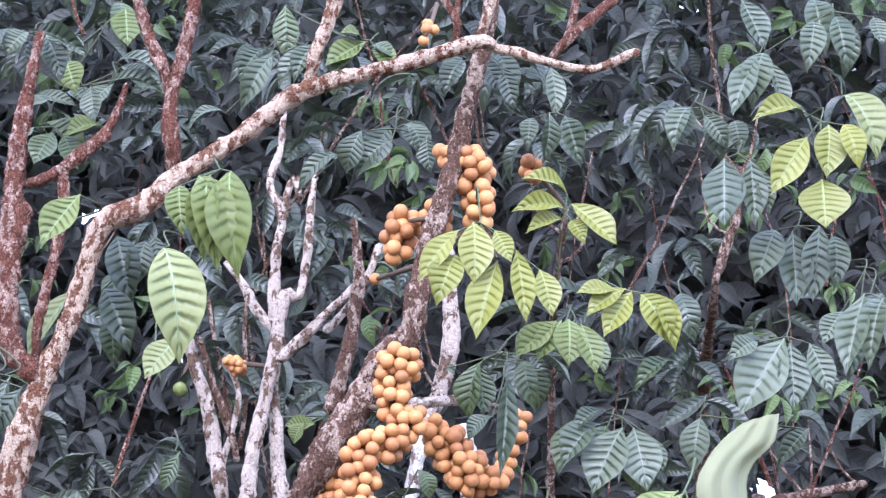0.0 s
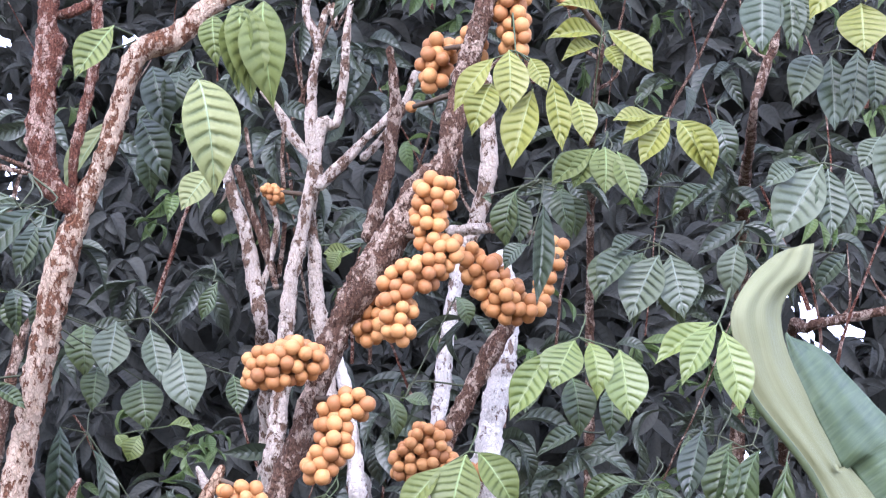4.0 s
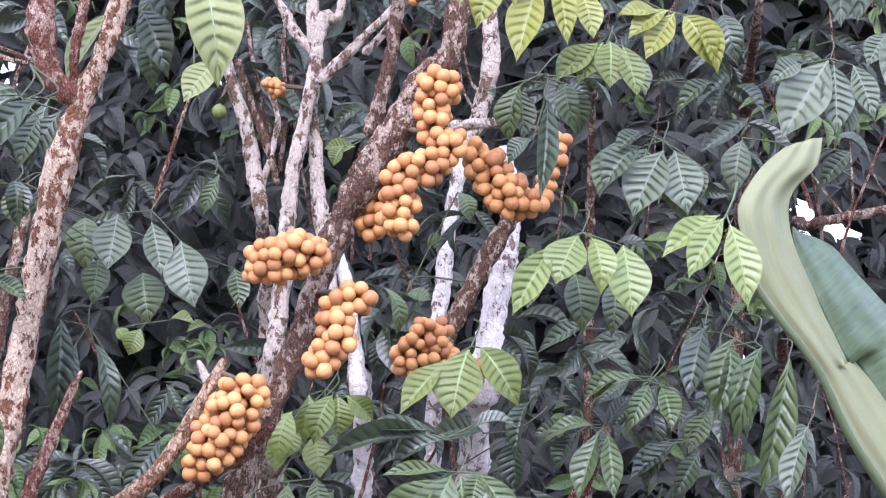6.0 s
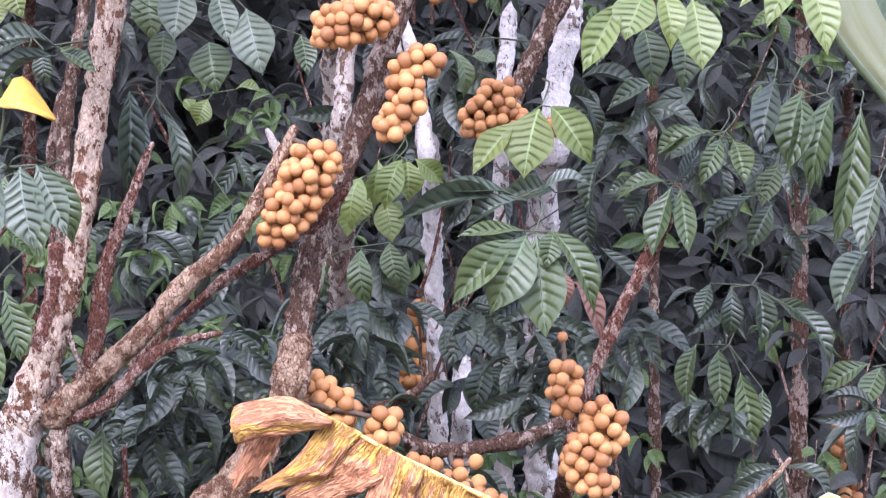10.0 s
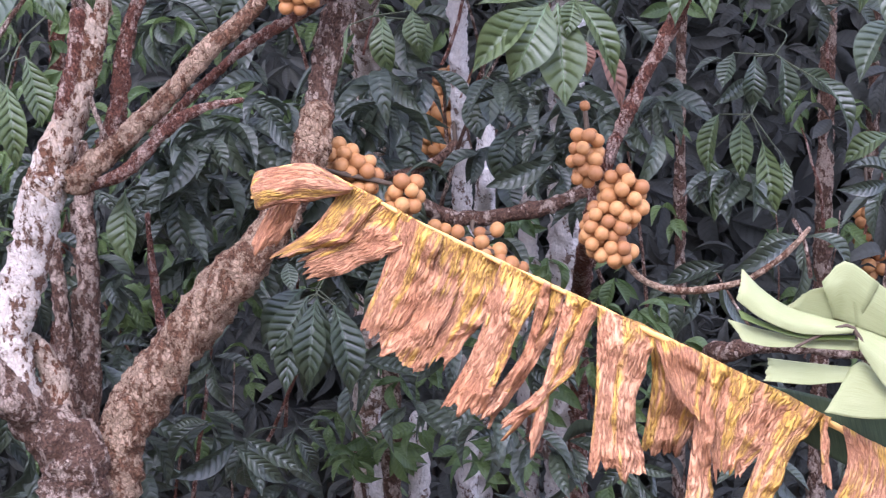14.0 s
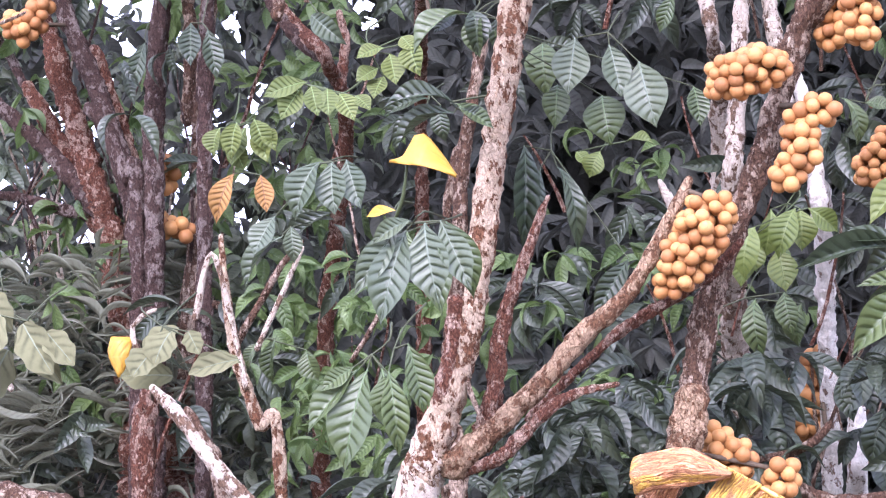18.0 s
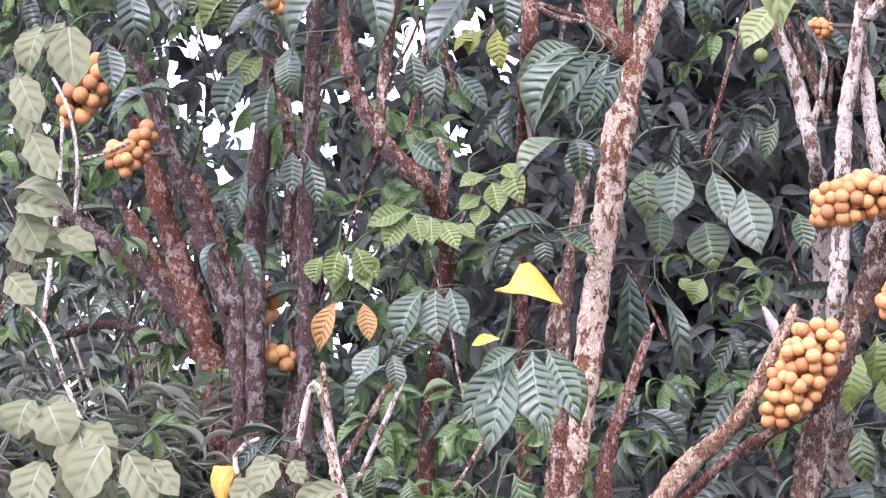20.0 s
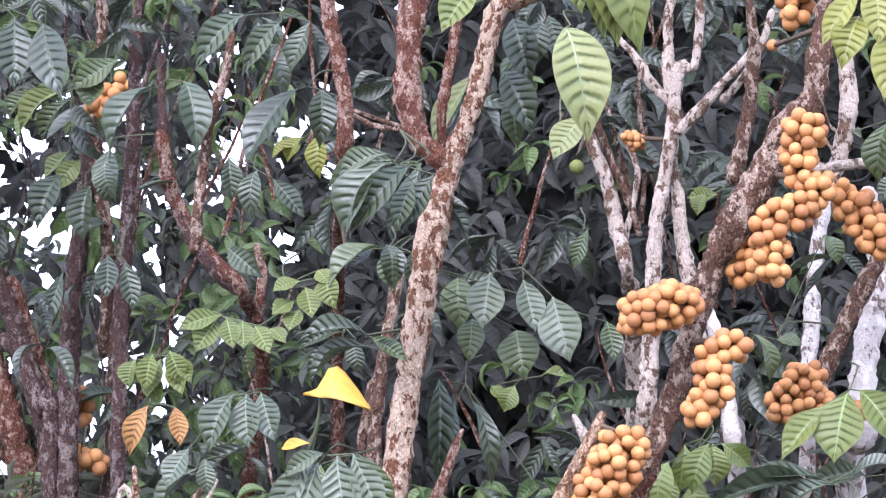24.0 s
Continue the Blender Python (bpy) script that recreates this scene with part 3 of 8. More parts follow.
def ease(v, a, b):
    return min(1.0, max(0.0, (v - a) / (b - a)))


# gaps in the canopy, fitted to the camera's view: side slope, rise and the two half widths
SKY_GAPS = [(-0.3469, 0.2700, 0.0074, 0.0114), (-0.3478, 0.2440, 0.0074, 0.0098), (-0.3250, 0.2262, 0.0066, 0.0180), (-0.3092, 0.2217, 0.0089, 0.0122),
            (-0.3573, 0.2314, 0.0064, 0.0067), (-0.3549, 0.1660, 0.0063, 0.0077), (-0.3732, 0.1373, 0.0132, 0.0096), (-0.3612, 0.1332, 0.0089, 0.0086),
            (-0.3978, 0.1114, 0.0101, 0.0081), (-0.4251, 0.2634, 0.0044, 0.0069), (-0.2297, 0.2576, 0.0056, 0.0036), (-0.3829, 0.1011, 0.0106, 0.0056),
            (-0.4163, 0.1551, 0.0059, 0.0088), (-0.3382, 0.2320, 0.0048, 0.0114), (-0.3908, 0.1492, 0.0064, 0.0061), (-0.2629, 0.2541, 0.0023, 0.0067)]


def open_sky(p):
    """How open the canopy is at a place: ragged gaps fitted to the camera's view."""
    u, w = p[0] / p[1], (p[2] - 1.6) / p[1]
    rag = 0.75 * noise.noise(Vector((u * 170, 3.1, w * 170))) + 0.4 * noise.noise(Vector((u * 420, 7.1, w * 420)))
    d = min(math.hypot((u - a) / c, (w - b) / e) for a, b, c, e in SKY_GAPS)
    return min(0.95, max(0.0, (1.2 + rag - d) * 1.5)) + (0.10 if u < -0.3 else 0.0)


lot = np.random.RandomState(77)


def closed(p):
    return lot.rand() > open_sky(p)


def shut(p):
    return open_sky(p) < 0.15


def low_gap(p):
    """Windows in the low leaves, fitted to the camera's view, where the pale trunks show."""
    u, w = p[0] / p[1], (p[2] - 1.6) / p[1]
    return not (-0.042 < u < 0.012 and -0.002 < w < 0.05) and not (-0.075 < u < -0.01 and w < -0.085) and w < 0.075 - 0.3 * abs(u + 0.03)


def thinned_for_view(p):
    """Thins the leaves, by slope from the eye, where the camera's view is dark."""
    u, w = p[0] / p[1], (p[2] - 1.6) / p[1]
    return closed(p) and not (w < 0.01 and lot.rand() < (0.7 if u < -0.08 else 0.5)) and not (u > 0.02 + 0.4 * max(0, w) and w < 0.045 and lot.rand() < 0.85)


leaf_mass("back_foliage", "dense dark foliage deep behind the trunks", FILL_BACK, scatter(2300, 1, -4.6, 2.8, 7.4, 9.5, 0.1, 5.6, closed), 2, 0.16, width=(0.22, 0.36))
leaf_mass("mid_foliage", "glossy hanging leaves between the trunks, toned dark for the shade", FILL_DARK, scatter(330, 3, -2.9, 2.2, 6.3, 7.4, 0.3, 4.9, thinned_for_view), 4, 0.17, width=(0.24, 0.36))
leaf_mass("low_foliage", "undergrowth leaves in front of the trunks, toned dark for the shade", FILL_DARK, scatter(190, 13, -1.5, 1.9, 5.75, 6.15, 0.3, 1.95, lambda p: low_gap(p) and thinned_for_view(p)), 14, 0.16, width=(0.22, 0.34))
leaf_mass("light_foliage", "yellow-green leaves deep in the canopy, toned as if sunlit", FILL_LIGHT, scatter(330, 5, -4.0, 2.4, 6.6, 8.8, 0.6, 5.2), 6, 0.10)
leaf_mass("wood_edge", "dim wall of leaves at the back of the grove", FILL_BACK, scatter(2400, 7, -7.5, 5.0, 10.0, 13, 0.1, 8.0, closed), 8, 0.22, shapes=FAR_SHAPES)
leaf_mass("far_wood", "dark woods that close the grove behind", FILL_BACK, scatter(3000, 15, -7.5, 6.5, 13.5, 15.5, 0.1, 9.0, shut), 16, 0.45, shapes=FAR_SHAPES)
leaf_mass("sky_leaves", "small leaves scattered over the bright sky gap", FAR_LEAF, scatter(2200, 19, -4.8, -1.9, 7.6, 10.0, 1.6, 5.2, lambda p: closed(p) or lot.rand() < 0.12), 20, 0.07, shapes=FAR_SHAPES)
leaf_mass("backlit_leaves", "light green leaves toned as if lit by the sky behind them", FILL_LIGHT, scatter(260, 61, -3.5, -1.6, 6.9, 8.2, 1.9, 4.2, closed), 62, 0.13, width=(0.26, 0.40))
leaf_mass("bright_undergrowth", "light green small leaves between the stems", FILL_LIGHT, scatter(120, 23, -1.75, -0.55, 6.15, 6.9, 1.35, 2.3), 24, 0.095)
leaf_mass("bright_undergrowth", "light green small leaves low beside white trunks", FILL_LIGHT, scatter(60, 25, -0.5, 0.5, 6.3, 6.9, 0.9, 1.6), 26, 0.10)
# dark backing sheet, added behind the leaves to close gaps in the view
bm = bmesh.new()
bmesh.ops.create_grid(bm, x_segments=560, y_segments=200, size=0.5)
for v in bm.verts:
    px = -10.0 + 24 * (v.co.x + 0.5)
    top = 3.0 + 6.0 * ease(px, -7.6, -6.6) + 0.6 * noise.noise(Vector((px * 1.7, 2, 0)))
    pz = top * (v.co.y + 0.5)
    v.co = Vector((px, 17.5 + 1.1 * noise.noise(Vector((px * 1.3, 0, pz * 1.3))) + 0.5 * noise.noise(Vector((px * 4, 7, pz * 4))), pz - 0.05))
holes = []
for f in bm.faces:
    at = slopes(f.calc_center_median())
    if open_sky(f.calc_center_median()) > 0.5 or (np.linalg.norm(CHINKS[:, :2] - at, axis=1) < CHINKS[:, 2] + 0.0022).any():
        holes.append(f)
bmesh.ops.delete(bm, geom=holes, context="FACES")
backing_ob = part("backdrop", bm, BACKING, None)
tagged(backing_ob, "dim backing sheet added to close the view behind the grove", "woods", "", "structure")
# crowns out of view, added to shade the deep foliage and the woods
leaf_mass("canopy", "unseen leafy crowns above the trunks", FILL_DARK, scatter(1500, 9, -6, 5, 4.6, 11, 5.3, 7.2), 10, 0.24, shapes=FAR_SHAPES)
leaf_mass("canopy", "unseen leafy crowns added to shade the woods behind", FILL_DARK, scatter(1100, 27, -3.2, 8, 9.5, 18, 6.5, 8.6), 28, 0.42, shapes=FAR_SHAPES)
leaf_mass("pale_shrub", "lightened grey-green shrub leaves at the open edge of the grove", FAR_LEAF, scatter(1300, 17, -3.6, -1.85, 7.2, 8.6, 0.2, 2.85, closed), 18, 0.09, shapes=FAR_SHAPES)
leaf_mass("pale_fronds", "pale narrow fern and grass blades at the sunny edge", FROND, scatter(520, 37, -3.4, -2.05, 6.7, 7.6, 0.8, 2.35, closed), 38, 0.17, leaves=(6, 10), hang=-0.35, width=(0.05, 0.10))


def stem_mass(name, label, material, n, seed, x0, x1, y0, y1, z0, z1):
    """Thin crooked stems and twigs, joined: what nobody could count."""
    rnd = np.random.RandomState(seed)
    vs, fs = [], []
    for k in range(n):
        p = np.array((rnd.uniform(x0, x1), rnd.uniform(y0, y1), rnd.uniform(z0, z1)))
        d = np.array((rnd.uniform(-0.45, 0.45), rnd.uniform(-0.2, 0.2), 1.0))
        long, r = rnd.uniform(0.25, 0.9), rnd.uniform(0.003, 0.009)
        for j in range(9):
            for i in range(5):
                w = (math.cos(i * 1.2566), math.sin(i * 1.2566))
                rr = r * (1 - 0.06 * j) * rnd.uniform(0.85, 1.15)
                vs.append((p[0] + w[0] * rr, p[1] + w[1] * rr, p[2]))
                if j:
                    o = len(vs) - 1
                    q = o - i + (i + 1) % 5
                    fs.append((o - 5, q - 5, q, o))
            d[:2] += rnd.uniform(-0.13, 0.13, 2)
            p = p + d / np.linalg.norm(d) * long / 8
    me = bpy.data.meshes.new(name)
    me.from_pydata(vs, [], fs)
    me.polygons.foreach_set("use_smooth", [True] * len(fs))
    me.materials.append(material)
    return tagged(new(name, me), label, "twigs", "", "stuff")


stem_mass("brown_twigs", "thin brown stems and twigs among the leaves", BARK_RED, 90, 31, -3.4, 1.8, 6.2, 7.6, 0.5, 4.2)
stem_mass("grey_twigs", "thin grey-brown twigs among the leaves", BARK_BROWN, 40, 32, -2.4, 1.2, 6.4, 7.4, 0.6, 4.0)
stem_mass("pale_twigs", "thin pale twigs and grass stalks at the sunny edge", BARK_GREY, 45, 35, -3.1, -2.15, 7.25, 7.9, 1.5, 2.5)
stem_mass("dark_twigs", "twigs against the bright sky, darkened in their colour", BARK_DARK, 90, 33, -4.2, -1.8, 6.8, 8.6, 0.8, 4.2)


# ---- trees: trunks, limbs and branches ----
tree_now = thing("fruit_tree", (-1.03, 5.32, 0), "fruit tree with red-brown lichen-spotted bark and forking limbs", "tree", "trees of the grove")
limb("trunk", [(-1.03, 5.32, -0.05, 0.091), (-0.99, 5.32, 0.826, 0.075), (-0.97, 5.32, 1.053, 0.075), (-1.008, 5.32, 1.107, 0.065), (-1.058, 5.32, 1.152, 0.058), (-1.105, 5.32, 1.224, 0.048), (-1.117, 5.32, 1.281, 0.045)], BARK_BROWN, tree_now)
limb("limb", [(-1.096, 5.3, 1.207, 0.048), (-1.113, 5.3, 1.282, 0.046), (-1.108, 5.3, 1.37, 0.048), (-1.065, 5.3, 1.534, 0.048), (-1.026, 5.3, 1.697, 0.048), (-0.994, 5.3, 1.777, 0.038)], BARK_CREAM, tree_now, "white lichened lower limb")
limb("limb", [(-1.045, 5.3, 1.621, 0.046), (-1.026, 5.3, 1.697, 0.049), (-0.994, 5.3, 1.777, 0.043), (-0.95, 5.3, 1.902, 0.033), (-0.913, 5.3, 2.052, 0.028), (-0.883, 5.3, 2.292, 0.029), (-0.821, 5.3, 2.698, 0.033), (-0.786, 5.3, 2.856, 0.031), (-0.736, 5.3, 2.989, 0.025), (-0.7, 5.3, 3.107, 0.025), (-0.674, 5.3, 3.23, 0.025), (-0.645, 5.3, 3.286, 0.025), (-0.568, 5.3, 3.322, 0.025), (-0.492, 5.3, 3.393, 0.023), (-0.351, 5.3, 3.495, 0.021), (-0.222, 5.3, 3.604, 0.025), (-0.116, 5.3, 3.649, 0.02), (0.044, 5.3, 3.693, 0.019), (0.205, 5.3, 3.75, 0.019), (0.246, 5.3, 3.747, 0.014)], BARK_MIX, tree_now)
limb("limb", [(-0.915, 5.4, 0.943, 0.064), (-0.882, 5.4, 1.109, 0.059), (-0.785, 5.4, 1.263, 0.056), (-0.681, 5.4, 1.403, 0.054), (-0.591, 5.4, 1.505, 0.049), (-0.514, 5.4, 1.607, 0.042), (-0.456, 5.4, 1.722, 0.037), (-0.434, 5.4, 1.836, 0.033)], BARK_TAN, tree_now, "thick tan limb rising from the low fork")
limb("limb", [(-0.475, 5.47, 1.698, 0.035), (-0.44, 5.47, 1.84, 0.034), (-0.416, 5.47, 1.968, 0.031), (-0.408, 5.47, 2.022, 0.031), (-0.353, 5.47, 2.19, 0.031), (-0.287, 5.47, 2.346, 0.028), (-0.219, 5.47, 2.567, 0.031), (-0.176, 5.47, 2.687, 0.034), (-0.112, 5.47, 2.796, 0.039), (-0.054, 5.47, 2.898, 0.036), (0.004, 5.47, 3.014, 0.031), (0.064, 5.47, 3.074, 0.03), (0.088, 5.47, 3.2, 0.028), (0.114, 5.47, 3.313, 0.028), (0.159, 5.47, 3.487, 0.026), (0.198, 5.47, 3.663, 0.023), (0.238, 5.47, 3.842, 0.021), (0.264, 5.47, 4.025, 0.018)], BARK_BROWN, tree_now)
limb("branch", [(0.233, 5.32, 3.751, 0.0114), (0.312, 5.285, 3.718, 0.0122), (0.394, 5.285, 3.694, 0.0102), (0.488, 5.285, 3.682, 0.0102), (0.589, 5.285, 3.728, 0.0102)], BARK_MIX, tree_now)
limb("branch", [(-0.191, 5.32, 3.64, 0.0138), (-0.171, 5.285, 3.714, 0.0173), (-0.134, 5.285, 3.831, 0.0173), (-0.124, 5.285, 3.933, 0.0152)], BARK_MIX, tree_now)
limb("branch", [(0.212, 5.32, 3.758, 0.0089), (0.234, 5.285, 3.803, 0.0101), (0.257, 5.285, 3.898, 0.0091)], BARK_MIX, tree_now, sides=8)
limb("branch", [(0.152, 5.32, 3.742, 0.009), (0.164, 5.285, 3.794, 0.0102), (0.108, 5.285, 3.88, 0.0091)], BARK_RED, tree_now, sides=8)
limb("branch", [(0.162, 5.32, 3.794, 0.0073), (0.165, 5.285, 3.853, 0.0091), (0.183, 5.285, 3.941, 0.0071)], BARK_RED, tree_now, sides=8)
limb("branch", [(0.388, 5.32, 3.719, 0.009), (0.427, 5.285, 3.756, 0.0122), (0.488, 5.285, 3.816, 0.0122), (0.57, 5.285, 3.891, 0.0112)], BARK_RED, tree_now)
limb("branch", [(0.422, 5.32, 3.763, 0.0081), (0.441, 5.285, 3.815, 0.0101), (0.448, 5.285, 3.903, 0.0091)], BARK_RED, tree_now, sides=8)
limb("branch", [(-0.769, 5.32, 2.895, 0.0202), (-0.798, 5.285, 2.916, 0.0272), (-0.847, 5.285, 2.978, 0.0302), (-0.868, 5.285, 3.081, 0.0292), (-0.861, 5.285, 3.189, 0.0272), (-0.844, 5.285, 3.298, 0.0262)], BARK_RED, tree_now, "thick red-brown branch with flaking bark")
limb("branch", [(-0.858, 5.32, 3.001, 0.0218), (-0.87, 5.285, 3.126, 0.0262), (-0.866, 5.285, 3.29, 0.0252), (-0.862, 5.285, 3.429, 0.0221), (-0.849, 5.285, 3.584, 0.0171), (-0.827, 5.285, 3.742, 0.0101)], BARK_RED, tree_now)
limb("branch", [(-0.792, 5.32, 2.944, 0.0098), (-0.789, 5.285, 3.016, 0.0122), (-0.774, 5.285, 3.109, 0.0122), (-0.753, 5.285, 3.231, 0.0122), (-0.746, 5.285, 3.368, 0.0112)], BARK_RED, tree_now)
limb("branch", [(-0.755, 5.32, 3.221, 0.009), (-0.748, 5.285, 3.32, 0.0112), (-0.746, 5.285, 3.417, 0.0112), (-0.667, 5.285, 3.489, 0.0112), (-0.637, 5.285, 3.539, 0.0091), (-0.617, 5.285, 3.617, 0.0061)], BARK_RED, tree_now, sides=8)
limb("branch", [(-0.877, 5.32, 3.371, 0.0082), (-0.806, 5.285, 3.374, 0.0122), (-0.737, 5.285, 3.417, 0.0122), (-0.654, 5.285, 3.489, 0.0102)], BARK_RED, tree_now)
limb("branch", [(-0.496, 5.32, 3.407, 0.0178), (-0.502, 5.285, 3.479, 0.0202), (-0.513, 5.285, 3.563, 0.0172), (-0.494, 5.285, 3.663, 0.0162), (-0.475, 5.285, 3.764, 0.0172), (-0.461, 5.285, 3.896, 0.0152)], BARK_RED, tree_now)
limb("branch", [(-0.511, 5.32, 3.562, 0.0122), (-0.527, 5.285, 3.648, 0.0152), (-0.568, 5.285, 3.734, 0.0142), (-0.6, 5.285, 3.834, 0.0121), (-0.617, 5.285, 3.907, 0.0111)], BARK_RED, tree_now)
limb("twig", [(-0.976, 5.1, 2.984, 0.005), (-0.925, 5.1, 2.953, 0.006), (-0.856, 5.1, 2.937, 0.006)], BARK_BROWN, tree_now, sides=8)
limb("limb", [(-0.968, 5.3, 1.683, 0.034), (-0.843, 5.3, 1.788, 0.025), (-0.756, 5.3, 1.875, 0.023), (-0.668, 5.3, 1.974, 0.023), (-0.58, 5.3, 2.048, 0.019), (-0.517, 5.3, 2.142, 0.018), (-0.467, 5.3, 2.236, 0.015), (-0.429, 5.3, 2.314, 0.011)], BARK_TAN, tree_now, "tan branch with a snapped end")
limb("branch", [(-0.948, 5.32, 1.67, 0.0161), (-0.854, 5.285, 1.701, 0.0151), (-0.754, 5.285, 1.799, 0.0141), (-0.679, 5.285, 1.842, 0.0111), (-0.592, 5.285, 1.86, 0.007)], BARK_RED, tree_now)
limb("branch", [(-0.808, 5.4, 1.791, 0.01), (-0.617, 5.4, 1.968, 0.013), (-0.502, 5.4, 2.043, 0.014), (-0.387, 5.4, 2.113, 0.013), (-0.322, 5.4, 2.182, 0.01)], BARK_RED, tree_now)
limb("branch", [(-0.902, 5.35, 1.753, 0.025), (-0.877, 5.35, 1.853, 0.023), (-0.867, 5.35, 1.954, 0.018), (-0.846, 5.35, 2.043, 0.016), (-0.808, 5.35, 2.144, 0.015), (-0.776, 5.35, 2.233, 0.011), (-0.751, 5.35, 2.29, 0.006)], BARK_RED, tree_now)
limb("branch", [(-0.998, 5.32, 1.74, 0.0202), (-0.985, 5.285, 1.839, 0.0221), (-0.961, 5.285, 1.951, 0.0201), (-0.955, 5.285, 2.051, 0.0171)], BARK_RED, tree_now)
limb("twig", [(-0.892, 5.285, 1.776, 0.0061), (-0.927, 5.285, 1.863, 0.0061), (-0.933, 5.285, 1.95, 0.0061), (-0.917, 5.285, 2, 0.0051)], BARK_BROWN, tree_now, sides=8)
limb("limb", [(-2.102, 5.285, 1.642, 0.0252), (-1.89, 5.285, 1.59, 0.0302), (-1.654, 5.25, 1.519, 0.037), (-1.537, 5.25, 1.477, 0.037), (-1.434, 5.25, 1.459, 0.04), (-1.343, 5.25, 1.436, 0.04), (-1.266, 5.25, 1.386, 0.037), (-1.19, 5.25, 1.321, 0.035), (-1.1, 5.25, 1.204, 0.042), (-1.032, 5.36, 1.119, 0.033)], BARK_BROWN, tree_now)
limb("branch", [(-1.671, 5.32, 1.866, 0.009), (-1.615, 5.285, 1.818, 0.0152), (-1.549, 5.285, 1.735, 0.0163), (-1.484, 5.285, 1.652, 0.0183), (-1.419, 5.285, 1.588, 0.0183), (-1.331, 5.2, 1.538, 0.02), (-1.28, 5.2, 1.475, 0.017), (-1.217, 5.2, 1.4, 0.015)], BARK_GREY, tree_now)
limb("branch", [(-1.261, 5.2, 1.363, 0.017), (-1.223, 5.2, 1.264, 0.021), (-1.198, 5.2, 1.115, 0.025)], BARK_MIX, tree_now)
limb("branch", [(-1.125, 5.35, 1.334, 0.02), (-1.061, 5.35, 1.308, 0.028), (-1.023, 5.35, 1.232, 0.03), (-1.011, 5.35, 1.13, 0.033)], BARK_MIX, tree_now)
tree_now = thing("tree", (-0.431, 7.2, 0), "slender tree with pale lichen-covered forking stems", "tree", "trees of the grove")
limb("trunk", [(-0.431, 7.2, -0.05, 0.064), (-0.42, 7, 1.613, 0.043), (-0.379, 6.2, 2.365, 0.028), (-0.371, 6.2, 2.544, 0.026), (-0.359, 6.2, 2.679, 0.026), (-0.355, 6.2, 2.8, 0.022), (-0.347, 6.2, 2.906, 0.021), (-0.327, 6.2, 3.029, 0.019), (-0.306, 6.2, 3.137, 0.019), (-0.29, 6.2, 3.23, 0.021), (-0.29, 6.2, 3.305, 0.019)], BARK_GREY, tree_now)
limb("limb", [(-0.213, 6.25, 2.463, 0.027), (-0.256, 6.25, 2.765, 0.021), (-0.277, 6.25, 2.902, 0.019), (-0.289, 6.25, 3.026, 0.019), (-0.301, 6.25, 3.134, 0.018), (-0.288, 6.25, 3.244, 0.019)], BARK_GREY, tree_now)
limb("branch", [(-0.291, 6.2, 3.275, 0.018), (-0.273, 6.2, 3.369, 0.019), (-0.235, 6.2, 3.37, 0.013), (-0.217, 6.2, 3.481, 0.012), (-0.212, 6.2, 3.609, 0.012), (-0.203, 6.2, 3.706, 0.009)], BARK_GREY, tree_now)
limb("branch", [(-0.294, 6.2, 3.275, 0.019), (-0.302, 6.2, 3.385, 0.018), (-0.299, 6.2, 3.512, 0.013), (-0.288, 6.2, 3.592, 0.013), (-0.325, 6.2, 3.688, 0.012), (-0.301, 6.2, 3.786, 0.01), (-0.292, 6.2, 3.933, 0.007)], BARK_GREY, tree_now)
limb("branch", [(-0.275, 6.15, 3.184, 0.017), (-0.216, 6.15, 3.239, 0.015), (-0.157, 6.15, 3.309, 0.012), (-0.097, 6.15, 3.365, 0.012), (-0.075, 6.15, 3.404, 0.009)], BARK_GREY, tree_now)
limb("branch", [(-0.158, 6.2, 3.276, 0.012), (-0.113, 6.2, 3.323, 0.012), (-0.053, 6.2, 3.419, 0.012), (-0.024, 6.2, 3.514, 0.009)], BARK_GREY, tree_now, sides=8)
limb("branch", [(-0.302, 6.2, 3.275, 0.013), (-0.356, 6.2, 3.337, 0.013), (-0.388, 6.2, 3.4, 0.012), (-0.435, 6.2, 3.455, 0.009)], BARK_GREY, tree_now)
limb("branch", [(-0.285, 6.2, 3.608, 0.009), (-0.264, 6.2, 3.705, 0.01), (-0.24, 6.2, 3.641, 0.009), (-0.249, 6.2, 3.705, 0.006)], BARK_GREY, tree_now, sides=8)
limb("branch", [(-0.133, 6, 3.012, 0.02), (-0.105, 6, 3.117, 0.02), (-0.078, 6, 3.269, 0.017), (-0.072, 6, 3.391, 0.014), (-0.088, 6, 3.515, 0.011)], BARK_BROWN, tree_now)
tree_now = thing("tree", (-0.462, 7.8, 0), "thin pale stem with bare twigs", "tree", "trees of the grove")
limb("trunk", [(-0.462, 7.8, -0.05, 0.055), (-0.465, 7.2, 2.625, 0.031), (-0.44, 6.5, 2.841, 0.02), (-0.467, 6.5, 3, 0.022), (-0.499, 6.5, 3.145, 0.02), (-0.528, 6.5, 3.225, 0.018), (-0.554, 6.5, 3.306, 0.015), (-0.575, 6.5, 3.388, 0.011), (-0.593, 6.5, 3.469, 0.006)], BARK_GREY, tree_now)
limb("branch", [(-0.451, 6.5, 2.952, 0.011), (-0.422, 6.5, 3.065, 0.009), (-0.408, 6.5, 3.162, 0.009), (-0.442, 6.5, 3.259, 0.008)], BARK_GREY, tree_now, sides=8)
limb("branch", [(-0.406, 6.5, 2.98, 0.009), (-0.44, 6.5, 3.093, 0.012), (-0.491, 6.5, 3.222, 0.011), (-0.525, 6.5, 3.32, 0.009)], BARK_BROWN, tree_now)
